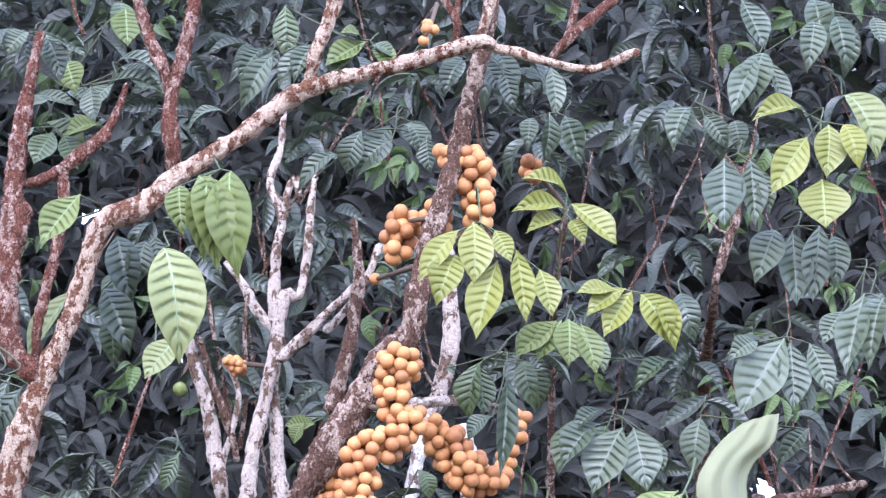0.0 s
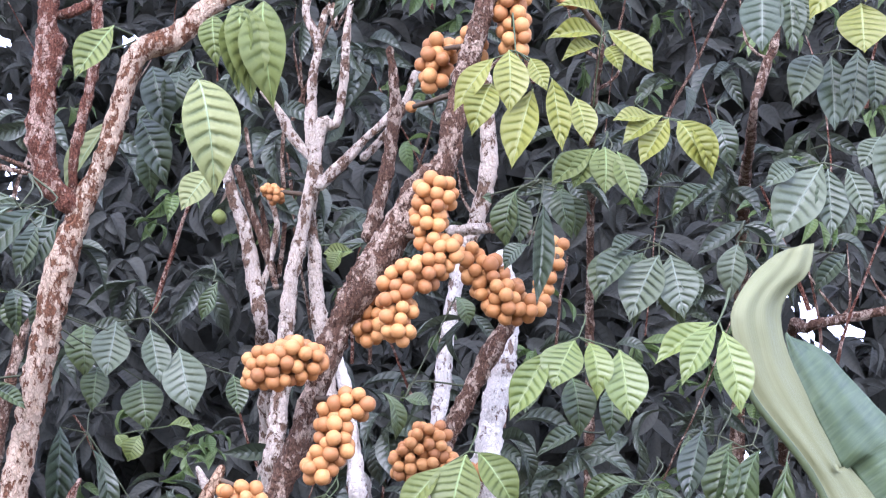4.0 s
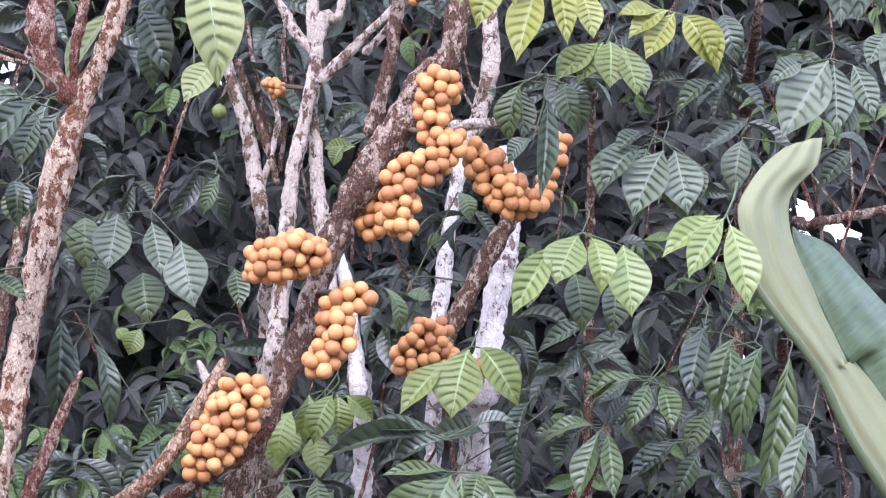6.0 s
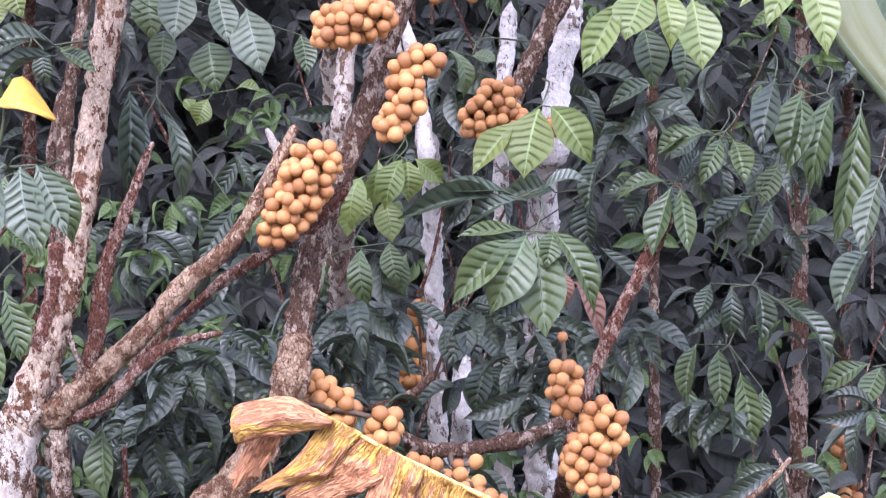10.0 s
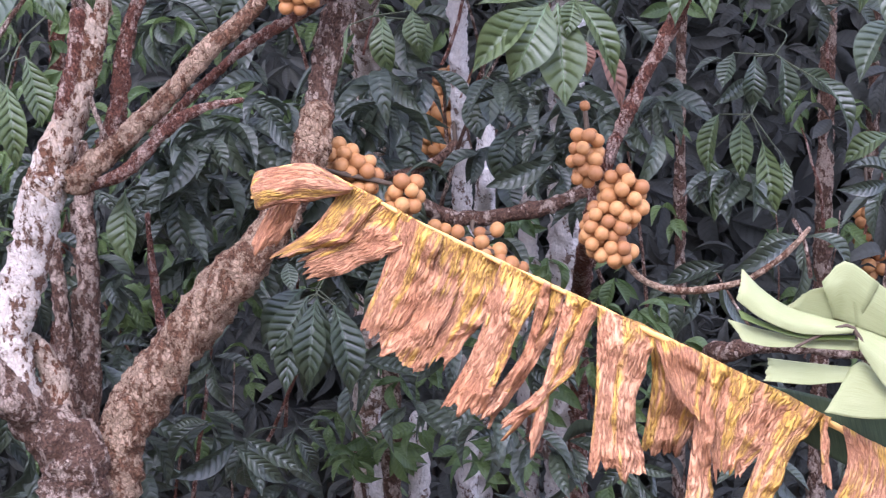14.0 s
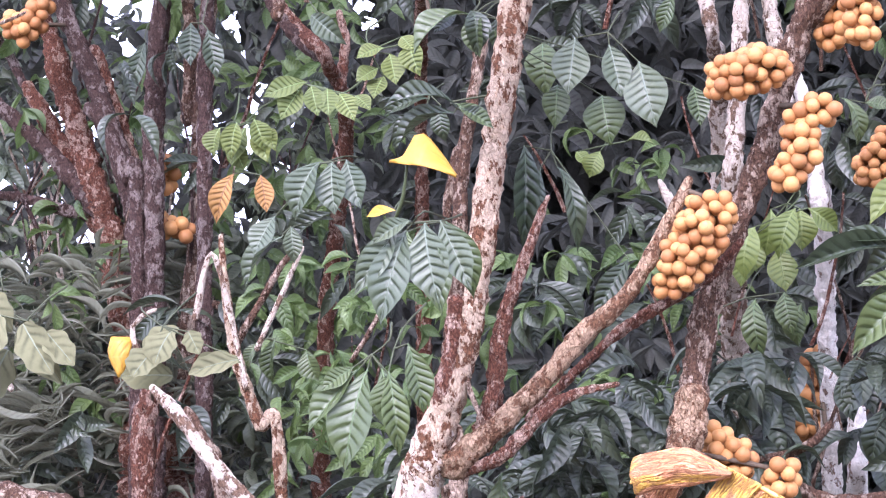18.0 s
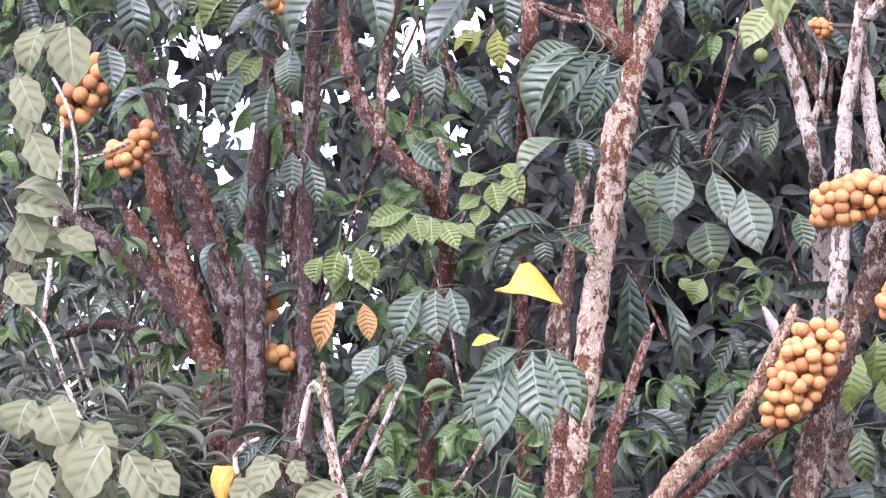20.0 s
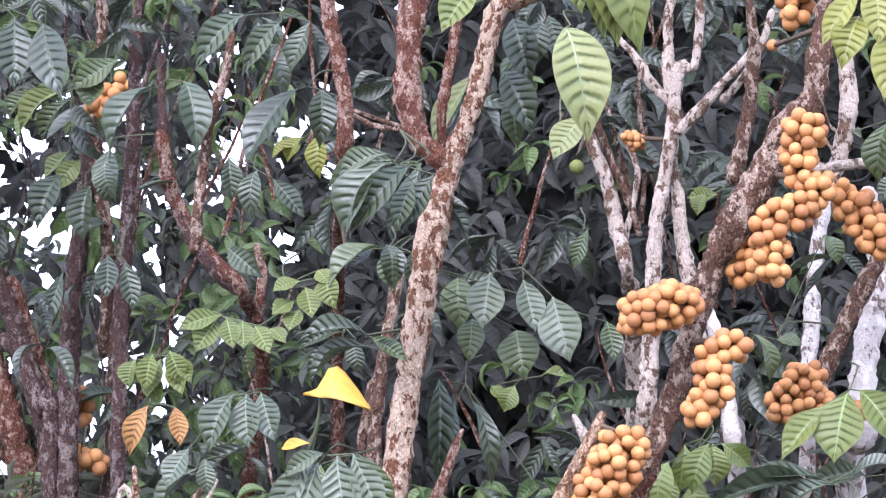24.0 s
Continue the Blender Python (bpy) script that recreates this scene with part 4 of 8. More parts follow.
limb("branch", [(-0.406, 6.6, 3.034, 0.008), (-0.394, 6.6, 3.198, 0.008), (-0.406, 6.6, 3.38, 0.006), (-0.4, 6.6, 3.498, 0.005)], BARK_BROWN, tree_now, sides=8)
limb("branch", [(-0.422, 6.6, 3.05, 0.008), (-0.458, 6.6, 3.214, 0.008), (-0.494, 6.6, 3.363, 0.006), (-0.513, 6.6, 3.463, 0.005)], BARK_BROWN, tree_now, sides=8)
tree_now = thing("tree", (0.043, 7.8, 0), "straight tree trunk covered in white lichen", "tree", "trees of the grove")
limb("trunk", [(0.043, 7.8, -0.05, 0.041), (0.04, 6.9, 2.292, 0.024), (0.047, 6.6, 2.546, 0.022), (0.06, 6.6, 2.737, 0.022), (0.080, 6.6, 2.915, 0.02), (0.108, 6.6, 3.08, 0.020)], BARK_WHITE, tree_now)
# the white trunk goes on; grey bark puts its shade into the colour
limb("limb", [(0.108, 6.6, 3.08, 0.020), (0.155, 6.6, 3.209, 0.022), (0.183, 6.6, 3.341, 0.023), (0.182, 6.6, 3.457, 0.02), (0.176, 6.6, 3.591, 0.019), (0.156, 6.6, 3.759, 0.014)], BARK_GREY, tree_now, "upper stem toned grey-brown for its shade")
limb("side_twig", [(0.171, 6.6, 3.634, 0.005), (0.225, 6.63, 3.711, 0.004), (0.276, 6.66, 3.864, 0.002)], BARK_BROWN, tree_now, sides=6)
limb("side_twig", [(0.162, 6.6, 3.193, 0.005), (0.113, 6.63, 3.269, 0.004), (0.095, 6.66, 3.369, 0.002)], BARK_BROWN, tree_now, sides=6)
limb("side_twig", [(0.179, 6.6, 3.259, 0.005), (0.132, 6.63, 3.3, 0.004), (0.106, 6.66, 3.413, 0.002)], BARK_BROWN, tree_now, sides=6)
tree_now = thing("tree", (0.154, 7.8, 0), "straight tree trunk covered in white lichen", "tree", "trees of the grove")
limb("trunk", [(0.154, 7.8, -0.05, 0.074), (0.156, 6.8, 2.252, 0.043), (0.17, 6.4, 2.396, 0.038), (0.194, 6.4, 2.581, 0.036), (0.228, 6.4, 2.752, 0.033), (0.243, 6.4, 2.94, 0.024), (0.219, 6.4, 3.05, 0.021)], BARK_WHITE, tree_now)
limb("branch", [(0.068, 6.2, 2.504, 0.025), (0.126, 6.2, 2.624, 0.025), (0.177, 6.2, 2.73, 0.026), (0.229, 6.2, 2.822, 0.025), (0.258, 6.2, 2.898, 0.018)], BARK_BROWN, tree_now)
limb("branch", [(0.076, 6, 3.029, 0.013), (0.163, 6, 3.036, 0.016), (0.235, 6, 3.042, 0.017)], BARK_GREY, tree_now)
tree_now = thing("tree", (-0.141, 7.6, 0), "straight tree trunk covered in white lichen", "tree", "trees of the grove")
limb("trunk", [(-0.141, 7.6, -0.05, 0.04), (-0.152, 6.6, 2.229, 0.025), (-0.156, 6.3, 2.35, 0.024), (-0.174, 6.3, 2.501, 0.022), (-0.196, 6.3, 2.652, 0.018), (-0.22, 6.3, 2.744, 0.013)], BARK_WHITE, tree_now)
limb("side_twig", [(-0.2, 6.3, 2.667, 0.005), (-0.234, 6.33, 2.732, 0.004), (-0.267, 6.36, 2.787, 0.002)], BARK_BROWN, tree_now, sides=6)
limb("side_twig", [(-0.178, 6.3, 2.532, 0.005), (-0.237, 6.33, 2.579, 0.004), (-0.248, 6.36, 2.69, 0.002)], BARK_BROWN, tree_now, sides=6)
limb("side_twig", [(-0.186, 6.3, 2.582, 0.005), (-0.221, 6.33, 2.661, 0.004), (-0.258, 6.36, 2.818, 0.002)], BARK_BROWN, tree_now, sides=6)
tree_now = thing("tree", (-0.121, 8, 0), "straight tree trunk covered in white lichen", "tree", "trees of the grove")
limb("trunk", [(-0.121, 8, -0.05, 0.047), (-0.108, 7.4, 1.054, 0.031), (-0.078, 6.6, 1.625, 0.027), (-0.075, 6.6, 1.75, 0.027), (-0.071, 6.6, 1.89, 0.023)], BARK_WHITE, tree_now)
limb("side_twig", [(-0.074, 6.6, 1.792, 0.005), (-0.031, 6.63, 1.869, 0.004), (0.002, 6.66, 1.951, 0.002)], BARK_BROWN, tree_now, sides=6)
limb("side_twig", [(-0.076, 6.6, 1.7, 0.005), (-0.044, 6.63, 1.754, 0.004), (0.002, 6.66, 1.903, 0.002)], BARK_BROWN, tree_now, sides=6)
limb("side_twig", [(-0.077, 6.6, 1.685, 0.005), (-0.108, 6.63, 1.764, 0.004), (-0.138, 6.66, 1.895, 0.002)], BARK_BROWN, tree_now, sides=6)
tree_now = thing("tree", (-0.393, 6.8, 0), "straight tree trunk covered in white lichen", "tree", "trees of the grove")
limb("trunk", [(-0.393, 6.8, -0.05, 0.052), (-0.379, 6.8, 0.808, 0.035), (-0.37, 6.8, 0.937, 0.032), (-0.353, 6.8, 1.098, 0.023)], BARK_WHITE, tree_now)
limb("limb", [(-0.274, 6.8, 0.776, 0.032), (-0.27, 6.8, 0.889, 0.029), (-0.276, 6.8, 1.033, 0.023)], BARK_WHITE, tree_now)
limb("limb", [(0.002, 6.8, 1.674, 0.016), (0.066, 6.8, 1.738, 0.023), (0.122, 6.8, 1.794, 0.019)], BARK_WHITE, tree_now)
tree_now = thing("tree", (-0.352, 7, 0), "low curving brown fruiting branch", "tree", "trees of the grove")
limb("trunk", [(-0.352, 7, -0.05, 0.033), (-0.327, 6.4, 1.447, 0.023), (-0.254, 5.8, 1.63, 0.018), (-0.173, 5.8, 1.609, 0.019), (-0.091, 5.8, 1.597, 0.019), (0.045, 5.8, 1.616, 0.019), (0.126, 5.8, 1.64, 0.018), (0.195, 5.8, 1.673, 0.016)], BARK_BROWN, tree_now, "curving brown branch low between the trunks")
limb("branch", [(-0.363, 5.8, 1.692, 0.01), (-0.295, 5.8, 1.702, 0.01), (-0.227, 5.8, 1.715, 0.01), (-0.172, 5.8, 1.744, 0.01), (-0.137, 5.8, 1.782, 0.008)], BARK_BROWN, tree_now, sides=8)
tree_now = thing("tree", (0.168, 7.4, 0), "slender red-brown stem that carries fruit bunches", "tree", "trees of the grove")
limb("trunk", [(0.168, 7.4, -0.05, 0.039), (0.193, 7.2, 1.173, 0.027), (0.179, 5.8, 1.524, 0.019), (0.215, 5.6, 1.703, 0.017), (0.255, 5.6, 1.801, 0.017), (0.296, 5.6, 1.893, 0.017), (0.337, 5.6, 1.971, 0.017), (0.378, 5.6, 2.05, 0.019), (0.412, 5.6, 2.116, 0.016), (0.446, 5.6, 2.209, 0.011)], BARK_RED, tree_now)
limb("twig", [(0.202, 5.5, 1.67, 0.009), (0.215, 5.5, 1.579, 0.01), (0.254, 5.5, 1.514, 0.009), (0.292, 5.5, 1.462, 0.008), (0.382, 5.5, 1.43, 0.009), (0.524, 5.5, 1.449, 0.008), (0.627, 5.5, 1.513, 0.008), (0.681, 5.5, 1.571, 0.005)], BARK_TAN, tree_now, sides=8)
limb("twig", [(0.657, 5.6, 1.591, 0.005), (0.683, 5.6, 1.538, 0.005), (0.696, 5.6, 1.459, 0.005)], BARK_BROWN, tree_now, sides=8)
tree_now = thing("tree", (0.562, 7.4, 0), "bent grey-brown branch behind a torn banana leaf", "tree", "trees of the grove")
limb("trunk", [(0.562, 7.4, -0.05, 0.052), (0.541, 7, 0.753, 0.033), (0.491, 6.1, 1.205, 0.025), (0.523, 5.8, 1.275, 0.022), (0.659, 5.8, 1.291, 0.022), (0.781, 5.8, 1.284, 0.023), (0.997, 5.8, 1.264, 0.023)], BARK_BROWN, tree_now)
limb("side_twig", [(0.661, 5.8, 1.291, 0.005), (0.702, 5.83, 1.354, 0.004), (0.722, 5.86, 1.417, 0.002)], BARK_BROWN, tree_now, sides=6)
limb("side_twig", [(0.608, 5.8, 1.285, 0.005), (0.574, 5.83, 1.335, 0.004), (0.499, 5.86, 1.461, 0.002)], BARK_BROWN, tree_now, sides=6)
limb("side_twig", [(0.857, 5.8, 1.277, 0.005), (0.911, 5.83, 1.321, 0.004), (0.962, 5.86, 1.493, 0.002)], BARK_BROWN, tree_now, sides=6)
tree_now = thing("tree", (1.218, 8.5, 0), "thin brown branch in front of bright foliage", "tree", "trees of the grove")
limb("trunk", [(1.218, 8.5, -0.05, 0.03), (1.227, 8.2, 2.397, 0.019), (1.125, 7.2, 2.958, 0.015), (1.082, 6.6, 2.902, 0.014), (1.177, 6.6, 2.927, 0.014), (1.352, 6.6, 2.962, 0.014)], BARK_BROWN, tree_now)
limb("side_twig", [(1.183, 6.6, 2.929, 0.005), (1.147, 6.63, 2.989, 0.004), (1.102, 6.66, 3.067, 0.002)], BARK_BROWN, tree_now, sides=6)
limb("side_twig", [(1.339, 6.6, 2.959, 0.005), (1.299, 6.63, 3.012, 0.004), (1.268, 6.66, 3.089, 0.002)], BARK_BROWN, tree_now, sides=6)
limb("side_twig", [(1.15, 6.6, 2.92, 0.005), (1.21, 6.63, 2.967, 0.004), (1.213, 6.66, 3.159, 0.002)], BARK_BROWN, tree_now, sides=6)
tree_now = thing("tree", (0.975, 8, 0), "thin dark stem in the shaded canopy", "tree", "trees of the grove")
limb("trunk", [(0.975, 8, -0.05, 0.033), (1.019, 7.6, 3.08, 0.022), (0.885, 6.2, 3.365, 0.013), (0.907, 6.2, 3.478, 0.013), (0.932, 6.2, 3.559, 0.013), (0.951, 6.2, 3.608, 0.012), (0.967, 6.2, 3.755, 0.009)], BARK_BROWN, tree_now)
limb("side_twig", [(0.966, 6.2, 3.744, 0.005), (0.929, 6.23, 3.808, 0.004), (0.856, 6.26, 3.919, 0.002)], BARK_BROWN, tree_now, sides=6)
limb("side_twig", [(0.934, 6.2, 3.566, 0.005), (0.88, 6.23, 3.619, 0.004), (0.862, 6.26, 3.804, 0.002)], BARK_BROWN, tree_now, sides=6)
limb("side_twig", [(0.966, 6.2, 3.748, 0.005), (0.999, 6.23, 3.805, 0.004), (1.035, 6.26, 3.969, 0.002)], BARK_BROWN, tree_now, sides=6)
tree_now = thing("tree", (0.535, 8, 0), "thin upright stem with young leaves", "tree", "trees of the grove")
limb("trunk", [(0.535, 8, -0.05, 0.024), (0.535, 7.6, 3.257, 0.013), (0.456, 6.2, 3.357, 0.009), (0.456, 5.9, 3.455, 0.008), (0.466, 5.9, 3.532, 0.007)], BARK_BROWN, tree_now)
limb("side_twig", [(0.457, 5.9, 3.466, 0.005), (0.398, 5.93, 3.524, 0.004), (0.368, 5.96, 3.673, 0.002)], BARK_BROWN, tree_now, sides=6)
limb("side_twig", [(0.458, 5.9, 3.476, 0.005), (0.5, 5.93, 3.522, 0.004), (0.541, 5.96, 3.715, 0.002)], BARK_BROWN, tree_now, sides=6)
limb("side_twig", [(0.456, 6.012, 3.418, 0.005), (0.512, 6.042, 3.466, 0.004), (0.545, 6.072, 3.6, 0.002)], BARK_BROWN, tree_now, sides=6)
tree_now = thing("fruit_tree", (-2.141, 7, 0), "multi-stemmed fruit tree with dark red-brown limbs", "tree", "trees of the grove")
limb("trunk", [(-2.141, 7, -0.05, 0.145), (-2.17, 7, 1.711, 0.103), (-2.201, 7, 1.949, 0.093), (-2.222, 7, 2.121, 0.086), (-2.242, 7, 2.259, 0.079)], BARK_RED, tree_now)
limb("limb", [(-2.267, 7, 2.156, 0.05), (-2.317, 7, 2.4, 0.043), (-2.375, 7, 2.576, 0.04), (-2.434, 7, 2.755, 0.036), (-2.483, 7, 2.899, 0.033), (-2.523, 7, 3.044, 0.028), (-2.583, 7, 3.19, 0.02)], BARK_RED, tree_now)
limb("limb", [(-2.305, 7.05, 2.335, 0.037), (-2.418, 7.05, 2.549, 0.033), (-2.515, 7.05, 2.729, 0.028), (-2.611, 7.05, 2.894, 0.023)], BARK_RED, tree_now)
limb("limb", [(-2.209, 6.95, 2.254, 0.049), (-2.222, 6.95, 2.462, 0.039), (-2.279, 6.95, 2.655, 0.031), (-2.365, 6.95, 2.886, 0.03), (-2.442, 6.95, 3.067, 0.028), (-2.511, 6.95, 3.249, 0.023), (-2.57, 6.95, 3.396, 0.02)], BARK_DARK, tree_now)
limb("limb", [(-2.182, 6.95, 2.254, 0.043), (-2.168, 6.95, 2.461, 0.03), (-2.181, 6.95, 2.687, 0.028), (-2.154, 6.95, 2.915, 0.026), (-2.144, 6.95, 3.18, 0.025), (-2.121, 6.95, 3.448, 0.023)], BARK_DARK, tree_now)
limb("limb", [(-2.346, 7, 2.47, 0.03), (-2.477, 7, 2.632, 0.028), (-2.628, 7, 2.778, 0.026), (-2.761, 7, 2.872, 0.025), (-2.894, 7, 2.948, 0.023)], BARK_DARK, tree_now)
limb("limb", [(-2.073, 6.9, 1.876, 0.036), (-2.034, 6.9, 2.213, 0.028), (-2.012, 6.9, 2.451, 0.028), (-2.006, 6.9, 2.727, 0.028), (-1.992, 6.9, 2.988, 0.026), (-1.978, 6.9, 3.251, 0.024), (-1.972, 6.9, 3.499, 0.023)], BARK_BROWN, tree_now)
limb("branch", [(-2.057, 6.95, 2.184, 0.013), (-1.969, 6.95, 2.191, 0.012), (-1.915, 6.95, 2.114, 0.01)], BARK_BROWN, tree_now)
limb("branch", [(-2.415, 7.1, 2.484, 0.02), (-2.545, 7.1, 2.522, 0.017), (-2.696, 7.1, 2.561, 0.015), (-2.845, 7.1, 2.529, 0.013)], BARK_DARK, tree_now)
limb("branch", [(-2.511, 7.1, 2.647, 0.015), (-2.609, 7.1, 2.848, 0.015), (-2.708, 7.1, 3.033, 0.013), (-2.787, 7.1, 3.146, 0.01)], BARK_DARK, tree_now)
limb("branch", [(-2.064, 6.95, 2.758, 0.021), (-2.057, 6.95, 3.039, 0.021), (-2.094, 6.95, 3.309, 0.021), (-2.132, 6.95, 3.546, 0.02), (-2.097, 6.95, 3.764, 0.018), (-2.117, 6.95, 3.988, 0.016)], BARK_BROWN, tree_now)
tree_now = thing("tree", (-1.778, 7.6, 0), "leaning red-brown stem behind the leaves", "tree", "trees of the grove")
limb("trunk", [(-1.778, 7.6, -0.05, 0.04), (-1.746, 7.4, 1.894, 0.028), (-1.56, 6.9, 2.68, 0.02), (-1.505, 6.4, 2.818, 0.021), (-1.583, 6.4, 2.909, 0.021), (-1.666, 6.4, 3.01, 0.02), (-1.725, 6.4, 3.142, 0.02), (-1.751, 6.4, 3.291, 0.018)], BARK_RED, tree_now)
limb("branch", [(-1.491, 6.5, 2.763, 0.014), (-1.475, 6.5, 2.892, 0.014), (-1.492, 6.5, 2.975, 0.012)], BARK_RED, tree_now)
limb("branch", [(-1.598, 6.2, 2.913, 0.018), (-1.585, 6.2, 3.086, 0.016), (-1.565, 6.2, 3.261, 0.016), (-1.52, 6.2, 3.404, 0.013), (-1.505, 6.2, 3.517, 0.012)], BARK_BROWN, tree_now)
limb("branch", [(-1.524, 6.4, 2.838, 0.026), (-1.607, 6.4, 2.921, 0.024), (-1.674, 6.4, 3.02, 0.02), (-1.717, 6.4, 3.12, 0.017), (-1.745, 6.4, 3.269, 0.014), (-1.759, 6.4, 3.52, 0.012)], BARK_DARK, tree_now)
tree_now = thing("tree", (-1.397, 7.4, 0), "upright red-brown stem with flaky bark", "tree", "trees of the grove")
limb("trunk", [(-1.397, 7.4, -0.05, 0.035), (-1.386, 7.2, 2.645, 0.02), (-1.159, 6, 2.919, 0.018), (-1.074, 5.6, 3.016, 0.02), (-1.075, 5.6, 3.145, 0.019), (-1.09, 5.6, 3.247, 0.019), (-1.112, 5.6, 3.351, 0.019), (-1.127, 5.6, 3.469, 0.017)], BARK_RED, tree_now)
limb("twig", [(-1.035, 5.5, 3.096, 0.005), (-0.959, 5.5, 3.065, 0.005), (-0.904, 5.5, 3.044, 0.005)], BARK_BROWN, tree_now, sides=8)
tree_now = thing("tree", (-1.181, 6.6, 0), "brown stem half hidden by a lichened trunk", "tree", "trees of the grove")
limb("trunk", [(-1.181, 6.6, -0.05, 0.035), (-1.126, 6.2, 1.843, 0.023), (-1.013, 5.7, 2.095, 0.019), (-1.012, 5.7, 2.372, 0.018), (-0.977, 5.7, 2.608, 0.016), (-0.955, 5.7, 2.734, 0.015)], BARK_BROWN, tree_now)
limb("branch", [(-1.042, 5.75, 2.072, 0.014), (-1.056, 5.75, 2.295, 0.012), (-1.027, 5.75, 2.463, 0.012)], BARK_BROWN, tree_now)
tree_now = thing("tree", (-1.015, 5.68, 0), "pair of grey lichened stems behind a fork", "tree", "trees of the grove")
limb("trunk", [(-1.015, 5.68, -0.05, 0.034), (-1.007, 5.68, 1.098, 0.026), (-1.003, 5.68, 1.314, 0.026), (-1.009, 5.68, 1.475, 0.024), (-1.015, 5.68, 1.624, 0.023), (-1.021, 5.68, 1.772, 0.017)], BARK_BROWN, tree_now)
limb("trunk", [(-1.027, 5.66, -0.05, 0.033), (-1.034, 5.66, 1.1, 0.024), (-1.054, 5.66, 1.261, 0.023), (-1.073, 5.66, 1.422, 0.02), (-1.086, 5.66, 1.543, 0.017)], BARK_BROWN, tree_now)
limb("branch", [(-0.508, 5.9, 2.317, 0.012), (-0.521, 5.9, 2.345, 0.013), (-0.532, 5.9, 2.368, 0.011), (-0.544, 5.9, 2.393, 0.005)], BARK_CREAM, tree_now, "pale broken stub", sides=8)
limb("branch", [(-0.815, 5.6, 1.317, 0.011), (-0.834, 5.6, 1.424, 0.012), (-0.847, 5.6, 1.53, 0.009), (-0.851, 5.6, 1.609, 0.007)], BARK_RED, tree_now, sides=8)
tree_now = thing("tree", (-1.497, 6, 0), "low crooked stems among vine leaves", "tree", "trees of the grove")
limb("trunk", [(-1.497, 6, -0.05, 0.025), (-1.534, 6, 1.656, 0.017), (-1.593, 6, 1.805, 0.017), (-1.646, 6, 1.952, 0.016), (-1.672, 6, 2.07, 0.014), (-1.688, 6, 2.188, 0.011), (-1.697, 6, 2.292, 0.007)], BARK_MIX, tree_now)
limb("trunk", [(-2.003, 6.3, -0.05, 0.037), (-1.995, 6.3, 1.667, 0.03), (-1.98, 6.3, 1.851, 0.03), (-1.957, 6.3, 1.959, 0.024)], BARK_RED, tree_now)
limb("branch", [(-1.641, 5.9, 1.546, 0.02), (-1.679, 5.9, 1.688, 0.021), (-1.724, 5.9, 1.775, 0.02), (-1.754, 5.9, 1.833, 0.015)], BARK_BROWN, tree_now, "yellowish lichened stump")
limb("branch", [(-1.327, 5.9, 1.956, 0.007), (-1.291, 5.9, 2.012, 0.007), (-1.234, 5.9, 2.105, 0.006), (-1.157, 5.9, 2.199, 0.006)], BARK_BROWN, tree_now, sides=8)
limb("branch", [(-1.654, 6, 2.011, 0.01), (-1.594, 6, 2.112, 0.01), (-1.533, 6, 2.214, 0.009), (-1.481, 6, 2.272, 0.007)], BARK_BROWN, tree_now, sides=8)
limb("vine_stem", [(-2.118, 5.6, 1.881, 0.009), (-2.173, 5.6, 2.034, 0.0079), (-2.252, 5.6, 2.218, 0.0068), (-2.313, 5.6, 2.361, 0.0058), (-2.377, 5.6, 2.419, 0.0047)], BARK_GREY, tree_now, sides=8)
limb("vine_stem", [(-2.355, 5.7, 2.374, 0.007), (-2.331, 5.7, 2.606, 0.0062), (-2.318, 5.7, 2.768, 0.0053), (-2.315, 5.7, 2.901, 0.0045)], BARK_GREY, tree_now, sides=8)
limb("vine_stem", [(-2.275, 5.7, 2.663, 0.006), (-2.272, 5.7, 2.795, 0.0053), (-2.297, 5.7, 2.93, 0.0046), (-2.343, 5.7, 3.021, 0.0038)], BARK_GREY, tree_now, sides=8)
limb("vine_stem", [(-2.276, 5.7, 2.803, 0.005), (-2.199, 5.7, 2.815, 0.0044), (-2.132, 5.7, 2.841, 0.0038)], BARK_GREY, tree_now, sides=8)
limb("vine_stem", [(-1.737, 5.9, 2.071, 0.01), (-1.694, 5.9, 2.236, 0.0088), (-1.64, 5.9, 2.062, 0.0076), (-1.602, 5.9, 1.89, 0.0064)], BARK_GREY, tree_now, sides=8)
limb("vine_stem", [(-1.84, 5.8, 1.916, 0.008), (-1.871, 5.8, 2.044, 0.007), (-1.813, 5.8, 2.086, 0.0061)], BARK_GREY, tree_now, sides=8)
limb("vine_stem", [(-1.573, 5.9, 1.99, 0.008), (-1.5, 5.9, 2.146, 0.007), (-1.456, 5.9, 2.246, 0.0061)], BARK_GREY, tree_now, sides=8)
tree_now = thing("tree", (-1.9, 6.6, 0), "upright stems against the bright sky, darkened in their colour", "tree", "trees of the grove")
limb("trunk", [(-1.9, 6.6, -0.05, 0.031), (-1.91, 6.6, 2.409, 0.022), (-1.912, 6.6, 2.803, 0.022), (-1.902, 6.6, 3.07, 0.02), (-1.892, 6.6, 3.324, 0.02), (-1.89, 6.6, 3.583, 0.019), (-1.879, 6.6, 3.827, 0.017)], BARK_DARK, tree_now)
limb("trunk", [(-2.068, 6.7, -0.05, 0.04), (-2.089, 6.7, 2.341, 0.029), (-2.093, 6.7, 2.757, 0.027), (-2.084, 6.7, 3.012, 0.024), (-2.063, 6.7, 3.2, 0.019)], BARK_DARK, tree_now)
